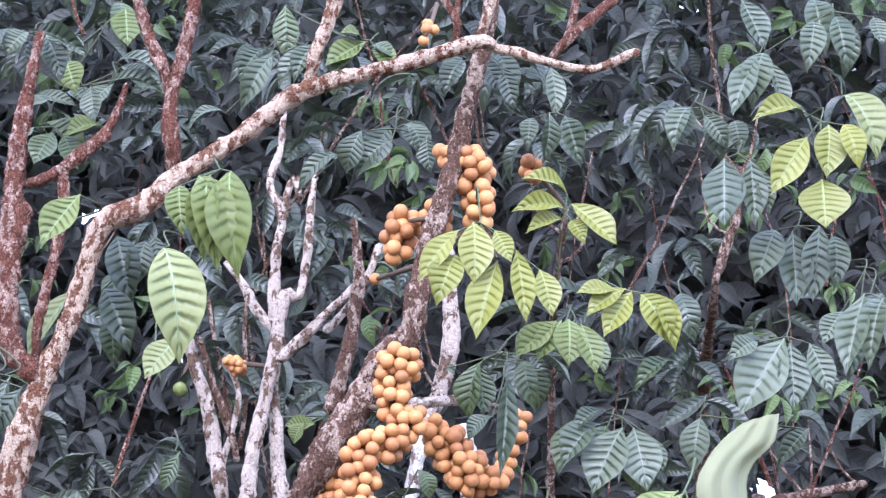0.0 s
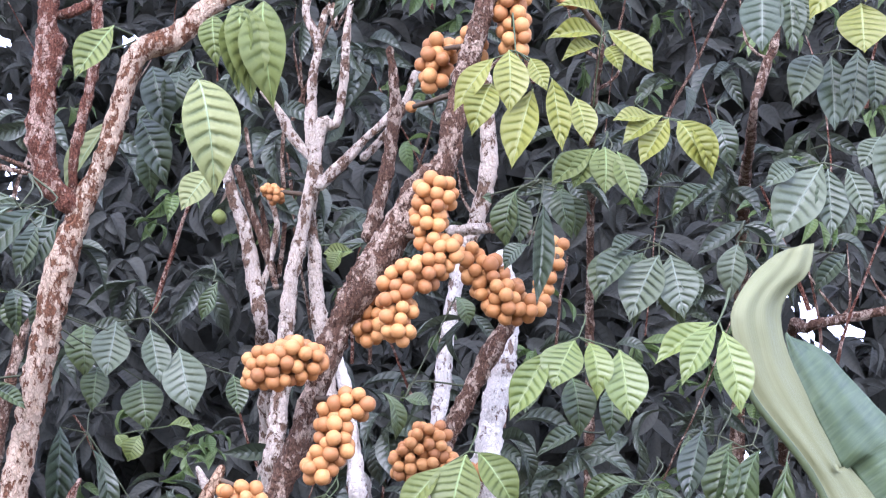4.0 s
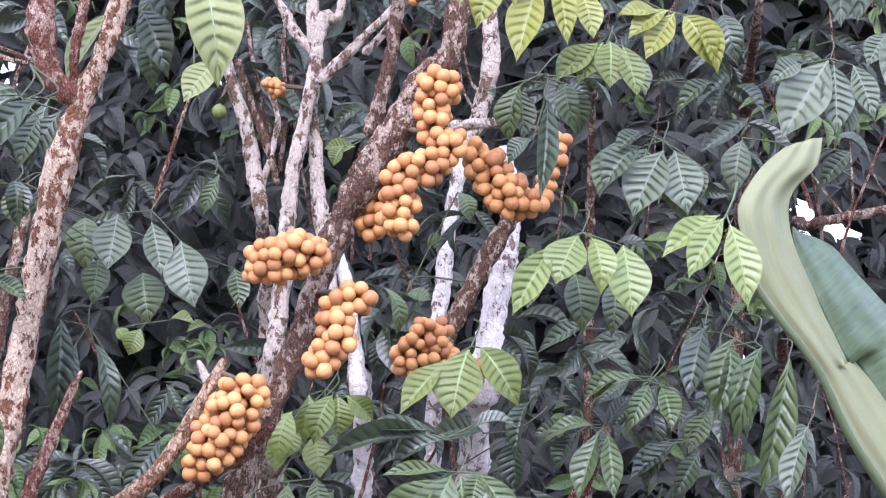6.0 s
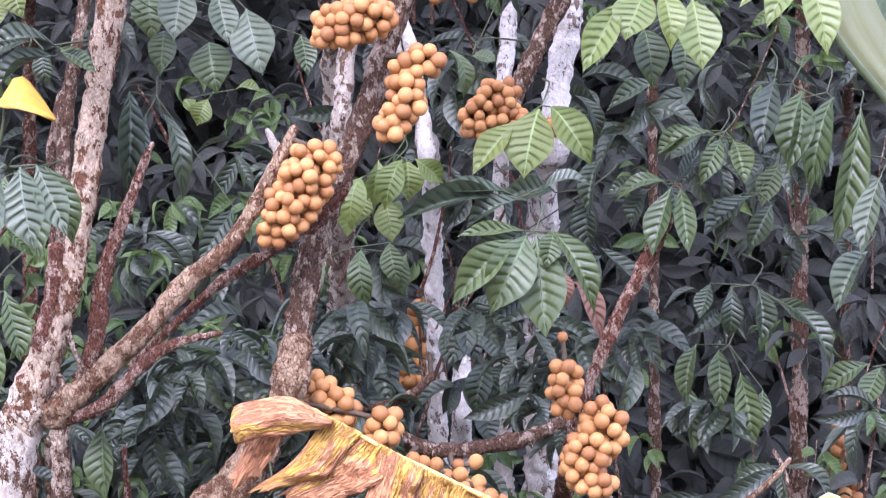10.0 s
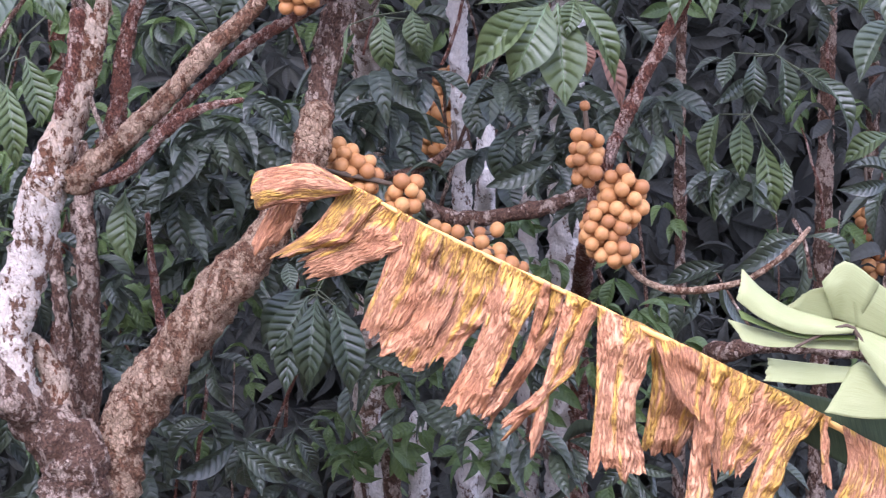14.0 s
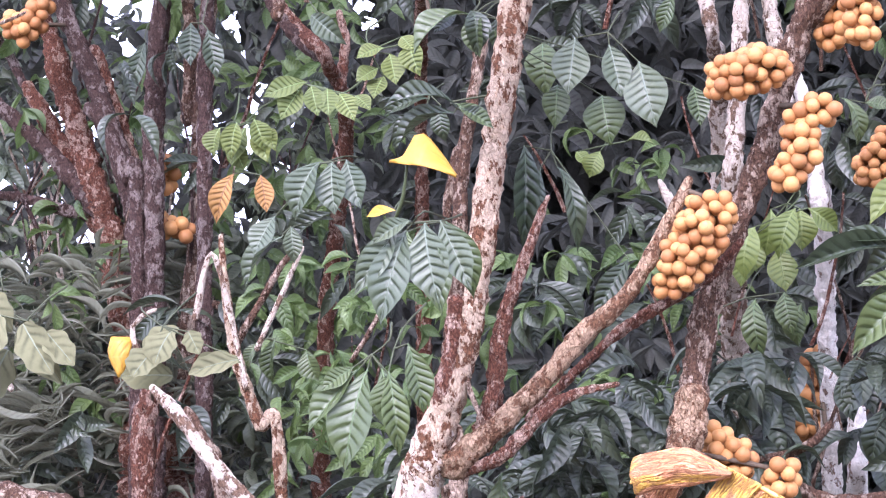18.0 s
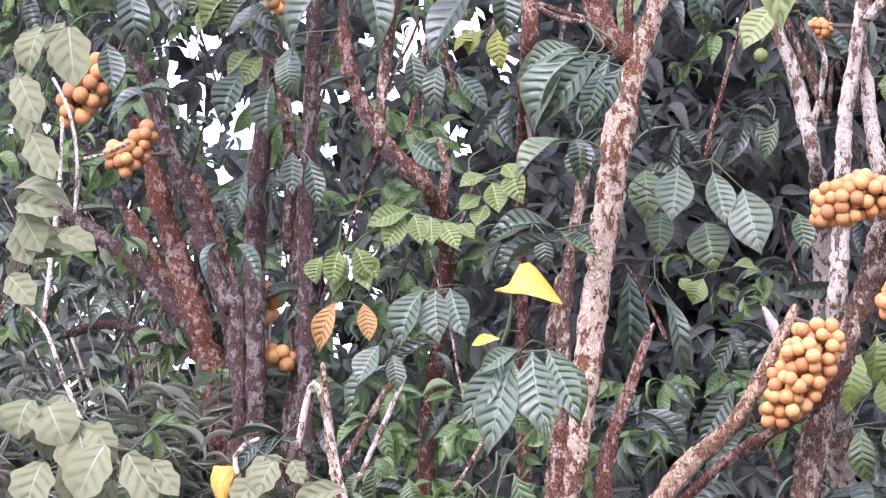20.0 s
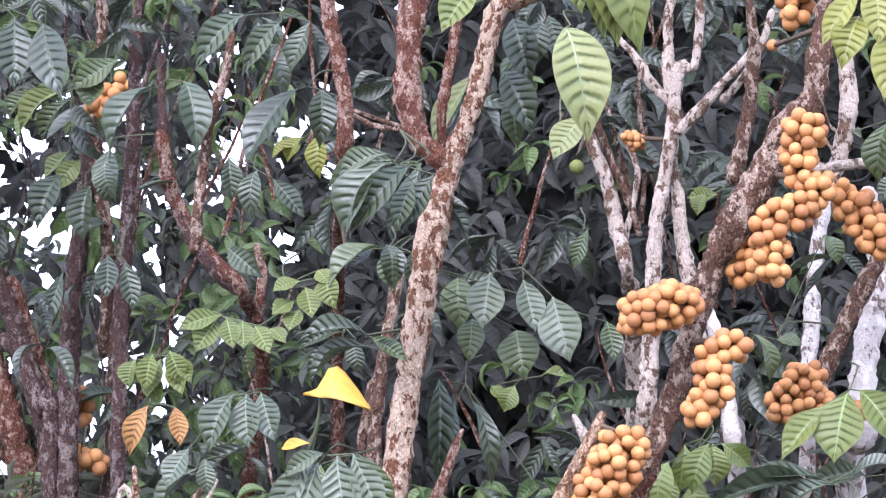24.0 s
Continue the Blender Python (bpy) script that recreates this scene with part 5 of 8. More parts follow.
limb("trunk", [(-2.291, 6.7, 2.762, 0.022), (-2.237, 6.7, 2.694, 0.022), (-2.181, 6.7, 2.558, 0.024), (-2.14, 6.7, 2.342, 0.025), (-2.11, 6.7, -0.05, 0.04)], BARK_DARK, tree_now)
limb("branch", [(-2.38, 7, 2.991, 0.023), (-2.301, 7, 2.776, 0.025), (-2.231, 7, 2.565, 0.028)], BARK_RED, tree_now)


# ---- fruit bunches ----
fruit_bunch("packed bunch of ripe golden-brown round fruit on a trunk", (-0.012, 5.47, 2.981), [(0.041, 5.35, 2.964, 0.059), (0.029, 5.35, 2.91, 0.053), (0.026, 5.35, 2.857, 0.041)], 0.034, 76)
fruit_bunch("packed bunch of ripe golden-brown round fruit on a trunk", (-0.054, 5.47, 2.898), [(0.078, 5.35, 2.838, 0.044), (0.02, 5.35, 2.778, 0.053), (-0.038, 5.35, 2.764, 0.05), (-0.046, 5.35, 2.705, 0.056), (-0.04, 5.35, 2.639, 0.047)], 0.034, 90)
fruit_bunch("shaded bunch of brown fruit behind a trunk", (-0.13, 5.47, 2.765), [(-0.092, 5.5, 2.748, 0.042), (-0.104, 5.5, 2.674, 0.054)], 0.035, 34)
fruit_bunch("packed bunch of ripe golden-brown round fruit", (-0.045, 5.47, 2.915), [(0.126, 5.5, 2.839, 0.051), (0.179, 5.5, 2.792, 0.066), (0.219, 5.5, 2.739, 0.066), (0.266, 5.5, 2.726, 0.039)], 0.036, 48)
fruit_bunch("small bunch of brown fruit half behind a leaf", (0.235, 6, 3.042), [(0.344, 5.8, 2.952, 0.032), (0.327, 5.8, 2.88, 0.032), (0.299, 5.8, 2.815, 0.041)], 0.034, 71)
fruit_bunch("packed bunch of ripe golden-brown fruit beside a trunk", (-0.219, 5.47, 2.567), [(-0.244, 5.3, 2.562, 0.058), (-0.301, 5.3, 2.555, 0.067), (-0.358, 5.3, 2.535, 0.049)], 0.033, 71)
fruit_bunch("long bunch of ripe golden-brown fruit on a trunk", (-0.239, 5.47, 2.504), [(-0.134, 5.3, 2.467, 0.052), (-0.184, 5.3, 2.428, 0.052), (-0.177, 5.3, 2.377, 0.055), (-0.211, 5.3, 2.32, 0.049)], 0.035, 78)
fruit_bunch("long bunch of ripe golden-brown fruit on a trunk", (-0.44, 5.3, 2.292), [(-0.351, 5.3, 2.255, 0.035), (-0.394, 5.3, 2.216, 0.076), (-0.424, 5.3, 2.159, 0.076), (-0.46, 5.3, 2.102, 0.058), (-0.49, 5.3, 2.067, 0.02)], 0.033, 85)
fruit_bunch("bunch of brown fruit behind a green leaf", (0.068, 6.2, 2.504), [(0.031, 6, 2.475, 0.072), (-0.011, 6, 2.424, 0.069), (0.153, 6, 2.404, 0.036)], 0.032, 41)
fruit_bunch("bunch of ripe fruit above a withered leaf", (-0.46, 5.47, 1.759), [(-0.399, 5.55, 1.74, 0.055), (-0.354, 5.55, 1.701, 0.058), (-0.315, 5.55, 1.668, 0.03)], 0.037, 46)
fruit_bunch("small bunch of ripe fruit above a withered leaf", (-0.47, 5.47, 1.718), [(-0.243, 5.55, 1.667, 0.049), (-0.254, 5.55, 1.628, 0.055)], 0.039, 39)
fruit_bunch("deeply shaded bunch of brown fruit under leaves", (-0.161, 6.665, 1.812), [(-0.182, 6.953, 1.989, 0.064), (-0.216, 6.953, 1.89, 0.072), (-0.217, 6.953, 1.808, 0.069)], 0.043, 46)
fruit_bunch("loose fruit on the underside of a branch", (-0.091, 5.8, 1.597), [(-0.091, 5.75, 1.565, 0.025), (-0.024, 5.75, 1.564, 0.025)], 0.034, 59)
fruit_bunch("loose fruit under a withered leaf", (-0.173, 5.8, 1.609), [(-0.177, 5.7, 1.579, 0.031), (-0.011, 5.7, 1.503, 0.031), (0.036, 5.7, 1.48, 0.031)], 0.036, 61)
fruit_bunch("drooping bunch of ripe fruit with split skins", (0.202, 5.5, 1.67), [(0.171, 5.45, 1.764, 0.045), (0.171, 5.45, 1.713, 0.051)], 0.034, 79)
fruit_bunch("drooping bunch of ripe fruit with split skins", (0.202, 5.5, 1.67), [(0.247, 5.45, 1.674, 0.054), (0.278, 5.45, 1.636, 0.051), (0.227, 5.45, 1.604, 0.063), (0.207, 5.45, 1.554, 0.06), (0.257, 5.45, 1.515, 0.042)], 0.035, 100)
fruit_bunch("single fruit hanging among leaves", (0.195, 5.8, 1.673), [(0.177, 5.8, 1.875, 0.017), (0.177, 5.8, 1.864, 0.017)], 0.029, 64)
fruit_bunch("shaded bunch of brown fruit on the upper trunk", (0.164, 5.47, 3.512), [(0.145, 5.5, 3.526, 0.045), (0.201, 5.5, 3.498, 0.066), (0.215, 5.5, 3.447, 0.06), (0.229, 5.5, 3.39, 0.054)], 0.037, 48)
fruit_bunch("shaded bunch of brown fruit on the upper trunk", (0.133, 5.47, 3.388), [(0.12, 5.55, 3.397, 0.046), (0.128, 5.55, 3.353, 0.049)], 0.037, 39)
fruit_bunch("shaded bunch of brown fruit on the upper trunk", (0.126, 5.47, 3.363), [(0.045, 5.6, 3.389, 0.055), (0.032, 5.6, 3.345, 0.052), (0.033, 5.6, 3.294, 0.031)], 0.038, 51)
fruit_bunch("small bunch of brown fruit among high leaves", (0.466, 5.9, 3.532), [(0.361, 5.8, 3.628, 0.035), (0.376, 5.8, 3.59, 0.038)], 0.036, 64)
fruit_bunch("small bunch of brown fruit among high leaves", (0.121, 6, 4.14), [(0.101, 5.8, 3.99, 0.029), (0.083, 5.8, 3.961, 0.025)], 0.031, 64)
fruit_bunch("single fruit hanging among leaves", (0.099, 5.47, 3.248), [(-0.023, 5.7, 3.272, 0.017), (-0.023, 5.7, 3.265, 0.017)], 0.028, 54)
fruit_bunch("small distant bunch of ripe fruit", (-0.296, 6.25, 3.181), [(-0.416, 6.25, 3.191, 0.027), (-0.396, 6.25, 3.18, 0.031)], 0.021, 59)
fruit_bunch("bunch of brown fruit high on the multi-stemmed tree", (-2.545, 6.95, 3.333), [(-2.633, 6.8, 3.3, 0.071), (-2.686, 6.8, 3.232, 0.082), (-2.712, 6.8, 3.171, 0.056)], 0.052, 71)
fruit_bunch("bunch of brown fruit high on the multi-stemmed tree", (-2.442, 6.95, 3.067), [(-2.535, 6.7, 3.02, 0.051), (-2.49, 6.7, 3.01, 0.062), (-2.43, 6.7, 3.094, 0.04)], 0.042, 61)
fruit_bunch("small bunch of brown fruit on a stem", (-2.091, 6.7, 2.579), [(-2.09, 6.8, 2.586, 0.052), (-2.081, 6.8, 2.534, 0.052)], 0.046, 64)
fruit_bunch("small bunch of brown fruit on a stem", (-2.089, 6.7, 2.401), [(-2.096, 6.8, 2.424, 0.048), (-2.035, 6.8, 2.406, 0.048)], 0.043, 64)
fruit_bunch("bunch of brown fruit among leaves", (-1.972, 6.9, 3.499), [(-1.989, 6.8, 3.551, 0.048), (-2.042, 6.8, 3.5, 0.052), (-2.087, 6.8, 3.485, 0.037)], 0.043, 71)
fruit_bunch("dim bunch of brown fruit in deep shade", (1.20, 8.3, 1.83), [(1.18, 8.1, 1.665, 0.048), (1.18, 8.1, 1.533, 0.066), (1.205, 8.1, 1.438, 0.057)], 0.047, 61)
fruit_bunch("single fruit hanging among leaves", (-1.147, 5.943, 2.933), [(-1.125, 5.9, 2.843, 0.013), (-1.125, 5.9, 2.839, 0.013)], 0.021, 74)
fruit_bunch("pair of unripe green fruit", (-0.601, 7.2, 3.464), [(-0.621, 7, 3.314, 0.031), (-0.612, 7, 3.28, 0.027)], 0.041, 34, mesh=UNRIPE_MESH)


# ---- leaf sprays ----
spray("young", "yellow-green young leaf spray hanging from a branch", (0.215, 5.34, 3.37), (0.212, 5.18, 3.347), (0.217, 5.1, 3.233), [(0.168, 5.08, 3.209, 0.079, 5.05, 3.074, 0.057), (0.201, 5.08, 3.228, 0.202, 5.05, 3.074, 0.082), (0.164, 5.08, 3.15, 0.12, 5.05, 3.021, 0.077), (0.255, 5.08, 3.139, 0.208, 5.05, 2.948, 0.082), (0.249, 5.08, 3.21, 0.286, 5.05, 3.126, 0.047), (0.297, 5.08, 3.164, 0.319, 5.05, 2.989, 0.057), (0.349, 5.08, 3.12, 0.376, 5.05, 3.003, 0.062)], flat=True)
spray("young", "yellow-green young leaf spray on an upright stem", (0.428, 5.538, 3.239), (0.407, 5.38, 3.18), (0.421, 5.3, 3.329), [(0.426, 5.3, 3.37, 0.311, 5.27, 3.396, 0.046), (0.421, 5.3, 3.333, 0.29, 5.27, 3.315, 0.052), (0.419, 5.3, 3.305, 0.325, 5.27, 3.261, 0.044), (0.437, 5.3, 3.348, 0.54, 5.27, 3.241, 0.075), (0.434, 5.3, 3.306, 0.466, 5.27, 3.239, 0.044)], flat=True)
spray("young", "bright yellow-green drooping leaf spray", (0.532, 5.514, 3.259), (0.507, 5.38, 3.196), (0.552, 5.3, 3.143), [(0.542, 5.3, 3.138, 0.442, 5.27, 3.122, 0.049), (0.576, 5.3, 3.138, 0.507, 5.27, 3.018, 0.065), (0.563, 5.3, 3.144, 0.466, 5.27, 3.065, 0.057), (0.597, 5.3, 3.131, 0.665, 5.27, 3, 0.077), (0.631, 5.3, 3.129, 0.672, 5.27, 2.987, 0.054)], flat=True)
spray("light", "green leaf spray with arched leaflets", (0.45, 5.533, 3.169), (0.44, 5.38, 3.119), (0.421, 5.3, 3.059), [(0.401, 5.3, 3.064, 0.303, 5.27, 2.966, 0.059), (0.413, 5.3, 3.065, 0.354, 5.27, 2.959, 0.062), (0.429, 5.3, 3.068, 0.427, 5.27, 2.95, 0.085), (0.458, 5.3, 3.057, 0.491, 5.27, 2.93, 0.062)], flat=True)
spray("blue", "dark glossy leaf spray with ribbed leaflets", (0.57, 5.65, 2.962), (0.58, 5.47, 2.922), (0.56, 5.4, 2.862), [(0.508, 5.4, 2.845, 0.417, 5.37, 2.728, 0.074), (0.561, 5.4, 2.837, 0.488, 5.37, 2.672, 0.108), (0.587, 5.4, 2.837, 0.615, 5.37, 2.682, 0.100), (0.517, 5.4, 2.876, 0.444, 5.37, 2.812, 0.042), (0.631, 5.4, 2.815, 0.641, 5.37, 2.71, 0.053)], flat=True)
spray("blue", "blue-green glossy leaf spray with broad leaflets", (1.028, 5.85, 3.502), (1.038, 5.67, 3.462), (1.018, 5.6, 3.402), [(0.962, 5.6, 3.389, 0.903, 5.57, 3.24, 0.087), (1.004, 5.6, 3.387, 1.004, 5.57, 3.188, 0.087), (1.071, 5.6, 3.403, 1.043, 5.57, 3.198, 0.079), (1.101, 5.6, 3.378, 1.096, 5.57, 3.228, 0.060)], flat=True)
spray("pale", "large pale green leaf hanging below a lichened branch", (-0.435, 4.973, 3.151), (-0.462, 4.83, 3.114), (-0.441, 4.75, 3.058), [(-0.452, 4.75, 3.052, -0.405, 4.72, 2.797, 0.120)], flat=True)
spray("light", "large green leaves hanging below a branch", (-0.375, 5.193, 3.394), (-0.379, 5.03, 3.35), (-0.359, 4.95, 3.297), [(-0.405, 4.95, 3.28, -0.354, 4.92, 3.055, 0.101), (-0.336, 4.95, 3.292, -0.305, 4.92, 3.036, 0.101), (-0.446, 4.95, 3.256, -0.429, 4.92, 3.13, 0.060), (-0.38, 4.95, 3.283, -0.381, 4.92, 3.068, 0.072)], flat=True)
spray("pale", "pale green leaf hanging below a branch", (-0.473, 5.253, 3.035), (-0.492, 5.08, 2.996), (-0.486, 5, 2.898), [(-0.436, 4.99, 2.922, -0.501, 4.96, 2.823, 0.070)], flat=True)
spray("light", "green leaf spray beside an upright branch", (-0.736, 5.2, 3.246), (-0.63, 5.08, 3.242), (-0.671, 5, 3.248), [(-0.668, 5, 3.249, -0.745, 4.97, 3.119, 0.078)], flat=True)
spray("dark", "glossy leaf spray high among bare branches", (-0.841, 5.645, 3.893), (-0.864, 5.48, 3.851), (-0.862, 5.4, 3.788), [(-0.913, 5.371, 3.79, -0.943, 5.375, 3.671, 0.053), (-0.825, 5.386, 3.769, -0.785, 5.368, 3.654, 0.055), (-0.861, 5.388, 3.791, -0.708, 5.344, 3.707, 0.041)])
spray("dark", "dark hanging leaves behind a pale branch", (-0.658, 5.748, 3.375), (-0.637, 5.58, 3.318), (-0.63, 5.5, 3.222), [(-0.645, 5.5, 3.308, -0.597, 5.47, 3.123, 0.083), (-0.667, 5.48, 3.171, -0.592, 5.45, 2.998, 0.083), (-0.577, 5.5, 3.297, -0.6, 5.47, 3.162, 0.067), (-0.557, 5.5, 3.312, -0.525, 5.47, 3.177, 0.054)], flat=True)
spray("green", "drooping yellowing leaf among stems", (-0.504, 5.702, 2.88), (-0.483, 5.58, 2.827), (-0.481, 5.5, 2.783), [(-0.467, 5.471, 2.777, -0.505, 5.489, 2.684, 0.04)])
spray("blue", "glossy green leaf spray beside a trunk", (-0.617, 5.75, 2.795), (-0.607, 5.57, 2.755), (-0.627, 5.5, 2.695), [(-0.704, 5.5, 2.684, -0.719, 5.47, 2.545, 0.091), (-0.624, 5.5, 2.665, -0.593, 5.47, 2.534, 0.070), (-0.555, 5.5, 2.622, -0.513, 5.47, 2.46, 0.104)], flat=True)
spray("blue", "large glossy leaf against a lichened trunk", (-0.856, 5.1, 2.937), (-0.787, 5.08, 2.879), (-0.806, 5, 2.837), [(-0.817, 4.991, 2.835, -0.951, 4.953, 2.655, 0.089), (-0.845, 4.97, 2.835, -0.994, 4.964, 2.776, 0.049), (-0.79, 4.974, 2.828, -0.816, 4.941, 2.667, 0.053)])
spray("green", "glossy green leaf spray beside a trunk", (-0.876, 5.601, 2.799), (-0.9, 5.48, 2.773), (-0.928, 5.4, 2.73), [(-0.94, 5.392, 2.729, -1.064, 5.349, 2.621, 0.071), (-0.911, 5.382, 2.726, -0.909, 5.368, 2.62, 0.06), (-0.874, 5.399, 2.715, -0.835, 5.386, 2.622, 0.046)])
spray("blue", "blue-grey glossy leaf in the shade", (-1.472, 6.265, 2.958), (-1.483, 6.08, 2.931), (-1.433, 6, 2.867), [(-1.456, 6, 2.868, -1.353, 5.971, 2.779, 0.059)])
spray("light", "light green spray of small leaves", (-1.23, 5.809, 2.81), (-1.242, 5.68, 2.755), (-1.218, 5.6, 2.69), [(-1.182, 5.6, 2.696, -1.246, 5.57, 2.666, 0.049), (-1.168, 5.6, 2.681, -1.146, 5.57, 2.599, 0.060), (-1.118, 5.6, 2.707, -1.085, 5.57, 2.617, 0.063), (-1.196, 5.6, 2.648, -1.246, 5.57, 2.61, 0.049), (-1.182, 5.6, 2.626, -1.202, 5.57, 2.567, 0.055), (-1.139, 5.6, 2.722, -1.103, 5.57, 2.68, 0.046)], flat=True)
spray("light", "light green spray of arched leaflets", (-1.223, 5.537, 2.606), (-1.247, 5.38, 2.548), (-1.31, 5.3, 2.561), [(-1.302, 5.3, 2.565, -1.402, 5.27, 2.527, 0.052), (-1.316, 5.3, 2.555, -1.358, 5.27, 2.473, 0.059), (-1.293, 5.3, 2.556, -1.269, 5.27, 2.479, 0.052), (-1.255, 5.3, 2.549, -1.244, 5.27, 2.478, 0.054), (-1.226, 5.3, 2.535, -1.183, 5.27, 2.465, 0.052), (-1.189, 5.3, 2.529, -1.146, 5.27, 2.489, 0.039)], flat=True)
spray("blue", "blue-green drooping leaf spray", (-1.237, 5.543, 2.423), (-1.233, 5.38, 2.401), (-1.269, 5.3, 2.375), [(-1.27, 5.3, 2.379, -1.322, 5.27, 2.237, 0.075), (-1.243, 5.3, 2.378, -1.229, 5.27, 2.249, 0.075), (-1.21, 5.3, 2.382, -1.169, 5.27, 2.263, 0.067), (-1.377, 5.3, 2.255, -1.42, 5.27, 2.16, 0.065)], flat=True)
spray("dark", "dark arched leaf spray above a yellow leaf", (-0.856, 5.3, 2.466), (-0.897, 5.28, 2.468), (-0.936, 5.2, 2.476), [(-0.934, 5.188, 2.478, -1.106, 5.163, 2.465, 0.051), (-0.942, 5.196, 2.466, -1.075, 5.192, 2.385, 0.055), (-0.92, 5.182, 2.472, -0.852, 5.173, 2.437, 0.038)])
spray("blue", "large drooping leaf spray with long ribbed leaflets", (-1.056, 5.75, 2.295), (-0.878, 4.48, 2.158), (-0.885, 4.4, 2.127), [(-0.913, 4.4, 2.122, -0.992, 4.37, 1.988, 0.056), (-0.898, 4.4, 2.113, -0.942, 4.37, 1.931, 0.079), (-0.862, 4.4, 2.126, -0.829, 4.37, 1.968, 0.086), (-0.832, 4.4, 2.13, -0.768, 4.37, 1.993, 0.060), (-0.888, 4.4, 2.131, -0.962, 4.37, 2.081, 0.036)], flat=True)
spray("blue", "pale glossy leaf hanging beside a trunk", (-0.856, 5.1, 2.937), (-0.824, 4.98, 2.876), (-0.837, 4.9, 2.814), [(-0.839, 4.878, 2.808, -0.937, 4.876, 2.637, 0.092), (-0.846, 4.883, 2.828, -0.958, 4.894, 2.779, 0.054), (-0.793, 4.888, 2.766, -0.83, 4.868, 2.649, 0.05)])
spray("green", "dark glossy leaf spray beside a trunk", (-0.957, 5.607, 2.827), (-0.928, 5.48, 2.772), (-0.942, 5.4, 2.723), [(-0.794, 5.6, 2.694, -0.781, 5.57, 2.557, 0.085), (-0.653, 5.6, 2.562, -0.629, 5.57, 2.435, 0.101), (-0.759, 5.6, 2.592, -0.763, 5.57, 2.479, 0.068), (-0.436, 5.6, 2.577, -0.417, 5.57, 2.475, 0.055)], flat=True)
spray("green", "ribbed pale green leaf spray low on a trunk", (-1.069, 5.124, 1.993), (-1.047, 4.98, 1.944), (-1.068, 4.9, 1.91), [(-1.094, 4.9, 1.882, -1.2, 4.87, 1.743, 0.062), (-1.077, 4.9, 1.878, -1.119, 4.87, 1.663, 0.098), (-1.046, 4.9, 1.88, -0.993, 4.87, 1.712, 0.067), (-1.106, 4.9, 1.885, -1.17, 4.87, 1.832, 0.043), (-1.031, 4.9, 1.868, -1.029, 4.87, 1.749, 0.052)], flat=True)
spray("green", "drooping leaf spray beside a lichened trunk", (-0.915, 5.131, 2.229), (-0.912, 4.98, 2.203), (-0.944, 4.9, 2.184), [(-0.953, 4.899, 2.182, -0.913, 4.87, 1.987, 0.079), (-0.906, 4.883, 2.185, -0.85, 4.897, 2.024, 0.065), (-0.985, 4.874, 2.165, -0.993, 4.883, 2.092, 0.046)])
spray("fresh", "light green leaf spray hanging by a dead banana leaf", (0.379, 5.55, 2.723), (0.389, 5.37, 2.683), (0.369, 5.3, 2.623), [(0.302, 5.3, 2.593, 0.213, 5.27, 2.426, 0.075), (0.36, 5.3, 2.615, 0.309, 5.27, 2.497, 0.101), (0.391, 5.3, 2.61, 0.409, 5.27, 2.474, 0.070), (0.461, 5.3, 2.594, 0.479, 5.27, 2.428, 0.101)], flat=True)
spray("fresh", "light green leaf spray beside a banana leaf", (0.574, 4.16, 2.5), (0.557, 4.08, 2.454), (0.541, 4.05, 2.42), [(0.53, 4.05, 2.419, 0.426, 4.02, 2.336, 0.049), (0.535, 4.03, 2.41, 0.47, 4, 2.296, 0.051), (0.544, 4.02, 2.396, 0.57, 3.99, 2.249, 0.065)], flat=True)
spray("light", "bright green leaf spray in front of a white trunk", (0.135, 5.65, 2.474), (0.145, 5.47, 2.434), (0.125, 5.4, 2.374), [(0.119, 5.4, 2.366, 0.082, 5.37, 2.203, 0.121), (0.145, 5.4, 2.371, 0.235, 5.37, 2.232, 0.082), (0.068, 5.4, 2.34, -0.035, 5.37, 2.211, 0.066)], flat=True)
spray("green", "large ribbed leaf spray hanging in the middle", (0.111, 5.35, 2.161), (0.121, 5.17, 2.121), (0.101, 5.1, 2.061), [(0.061, 5.1, 2.043, -0.079, 5.07, 1.901, 0.075), (0.082, 5.1, 2.052, 0.002, 5.07, 1.882, 0.107), (0.103, 5.1, 2.052, 0.12, 5.07, 1.83, 0.107), (0.134, 5.1, 2.059, 0.224, 5.07, 1.882, 0.060), (0.077, 5.1, 2.061, -0.07, 5.07, 2.047, 0.035), (0.14, 5.1, 2.061, 0.121, 5.07, 1.975, 0.050)], flat=True)
spray("dark", "dark leaf spray arching over trunks", (0.149, 5.526, 2.231), (0.124, 5.38, 2.188), (0.072, 5.3, 2.155), [(0.022, 5.294, 2.155, -0.196, 5.234, 2.103, 0.056), (0.053, 5.298, 2.161, -0.131, 5.227, 2.155, 0.045), (0.121, 5.274, 2.164, 0.231, 5.277, 2.177, 0.045), (0.084, 5.283, 2.146, -0.054, 5.292, 2.073, 0.05)])
spray("rust", "withered brown leaves below a leaf spray", (0.195, 5.66, 2.057), (0.176, 5.48, 2.004), (0.185, 5.4, 1.947), [(0.185, 5.399, 1.972, 0.247, 5.337, 1.829, 0.051), (0.16, 5.39, 1.997, 0.172, 5.371, 1.912, 0.039)])
spray("green", "dark green leaf spray on a thin stem", (0.547, 5.705, 2.945), (0.558, 5.58, 2.924), (0.524, 5.5, 2.837), [(0.47, 5.486, 2.881, 0.416, 5.445, 2.73, 0.07), (0.53, 5.495, 2.863, 0.502, 5.436, 2.666, 0.073), (0.596, 5.49, 2.846, 0.625, 5.466, 2.674, 0.077), (0.457, 5.493, 2.835, 0.427, 5.477, 2.786, 0.042)])
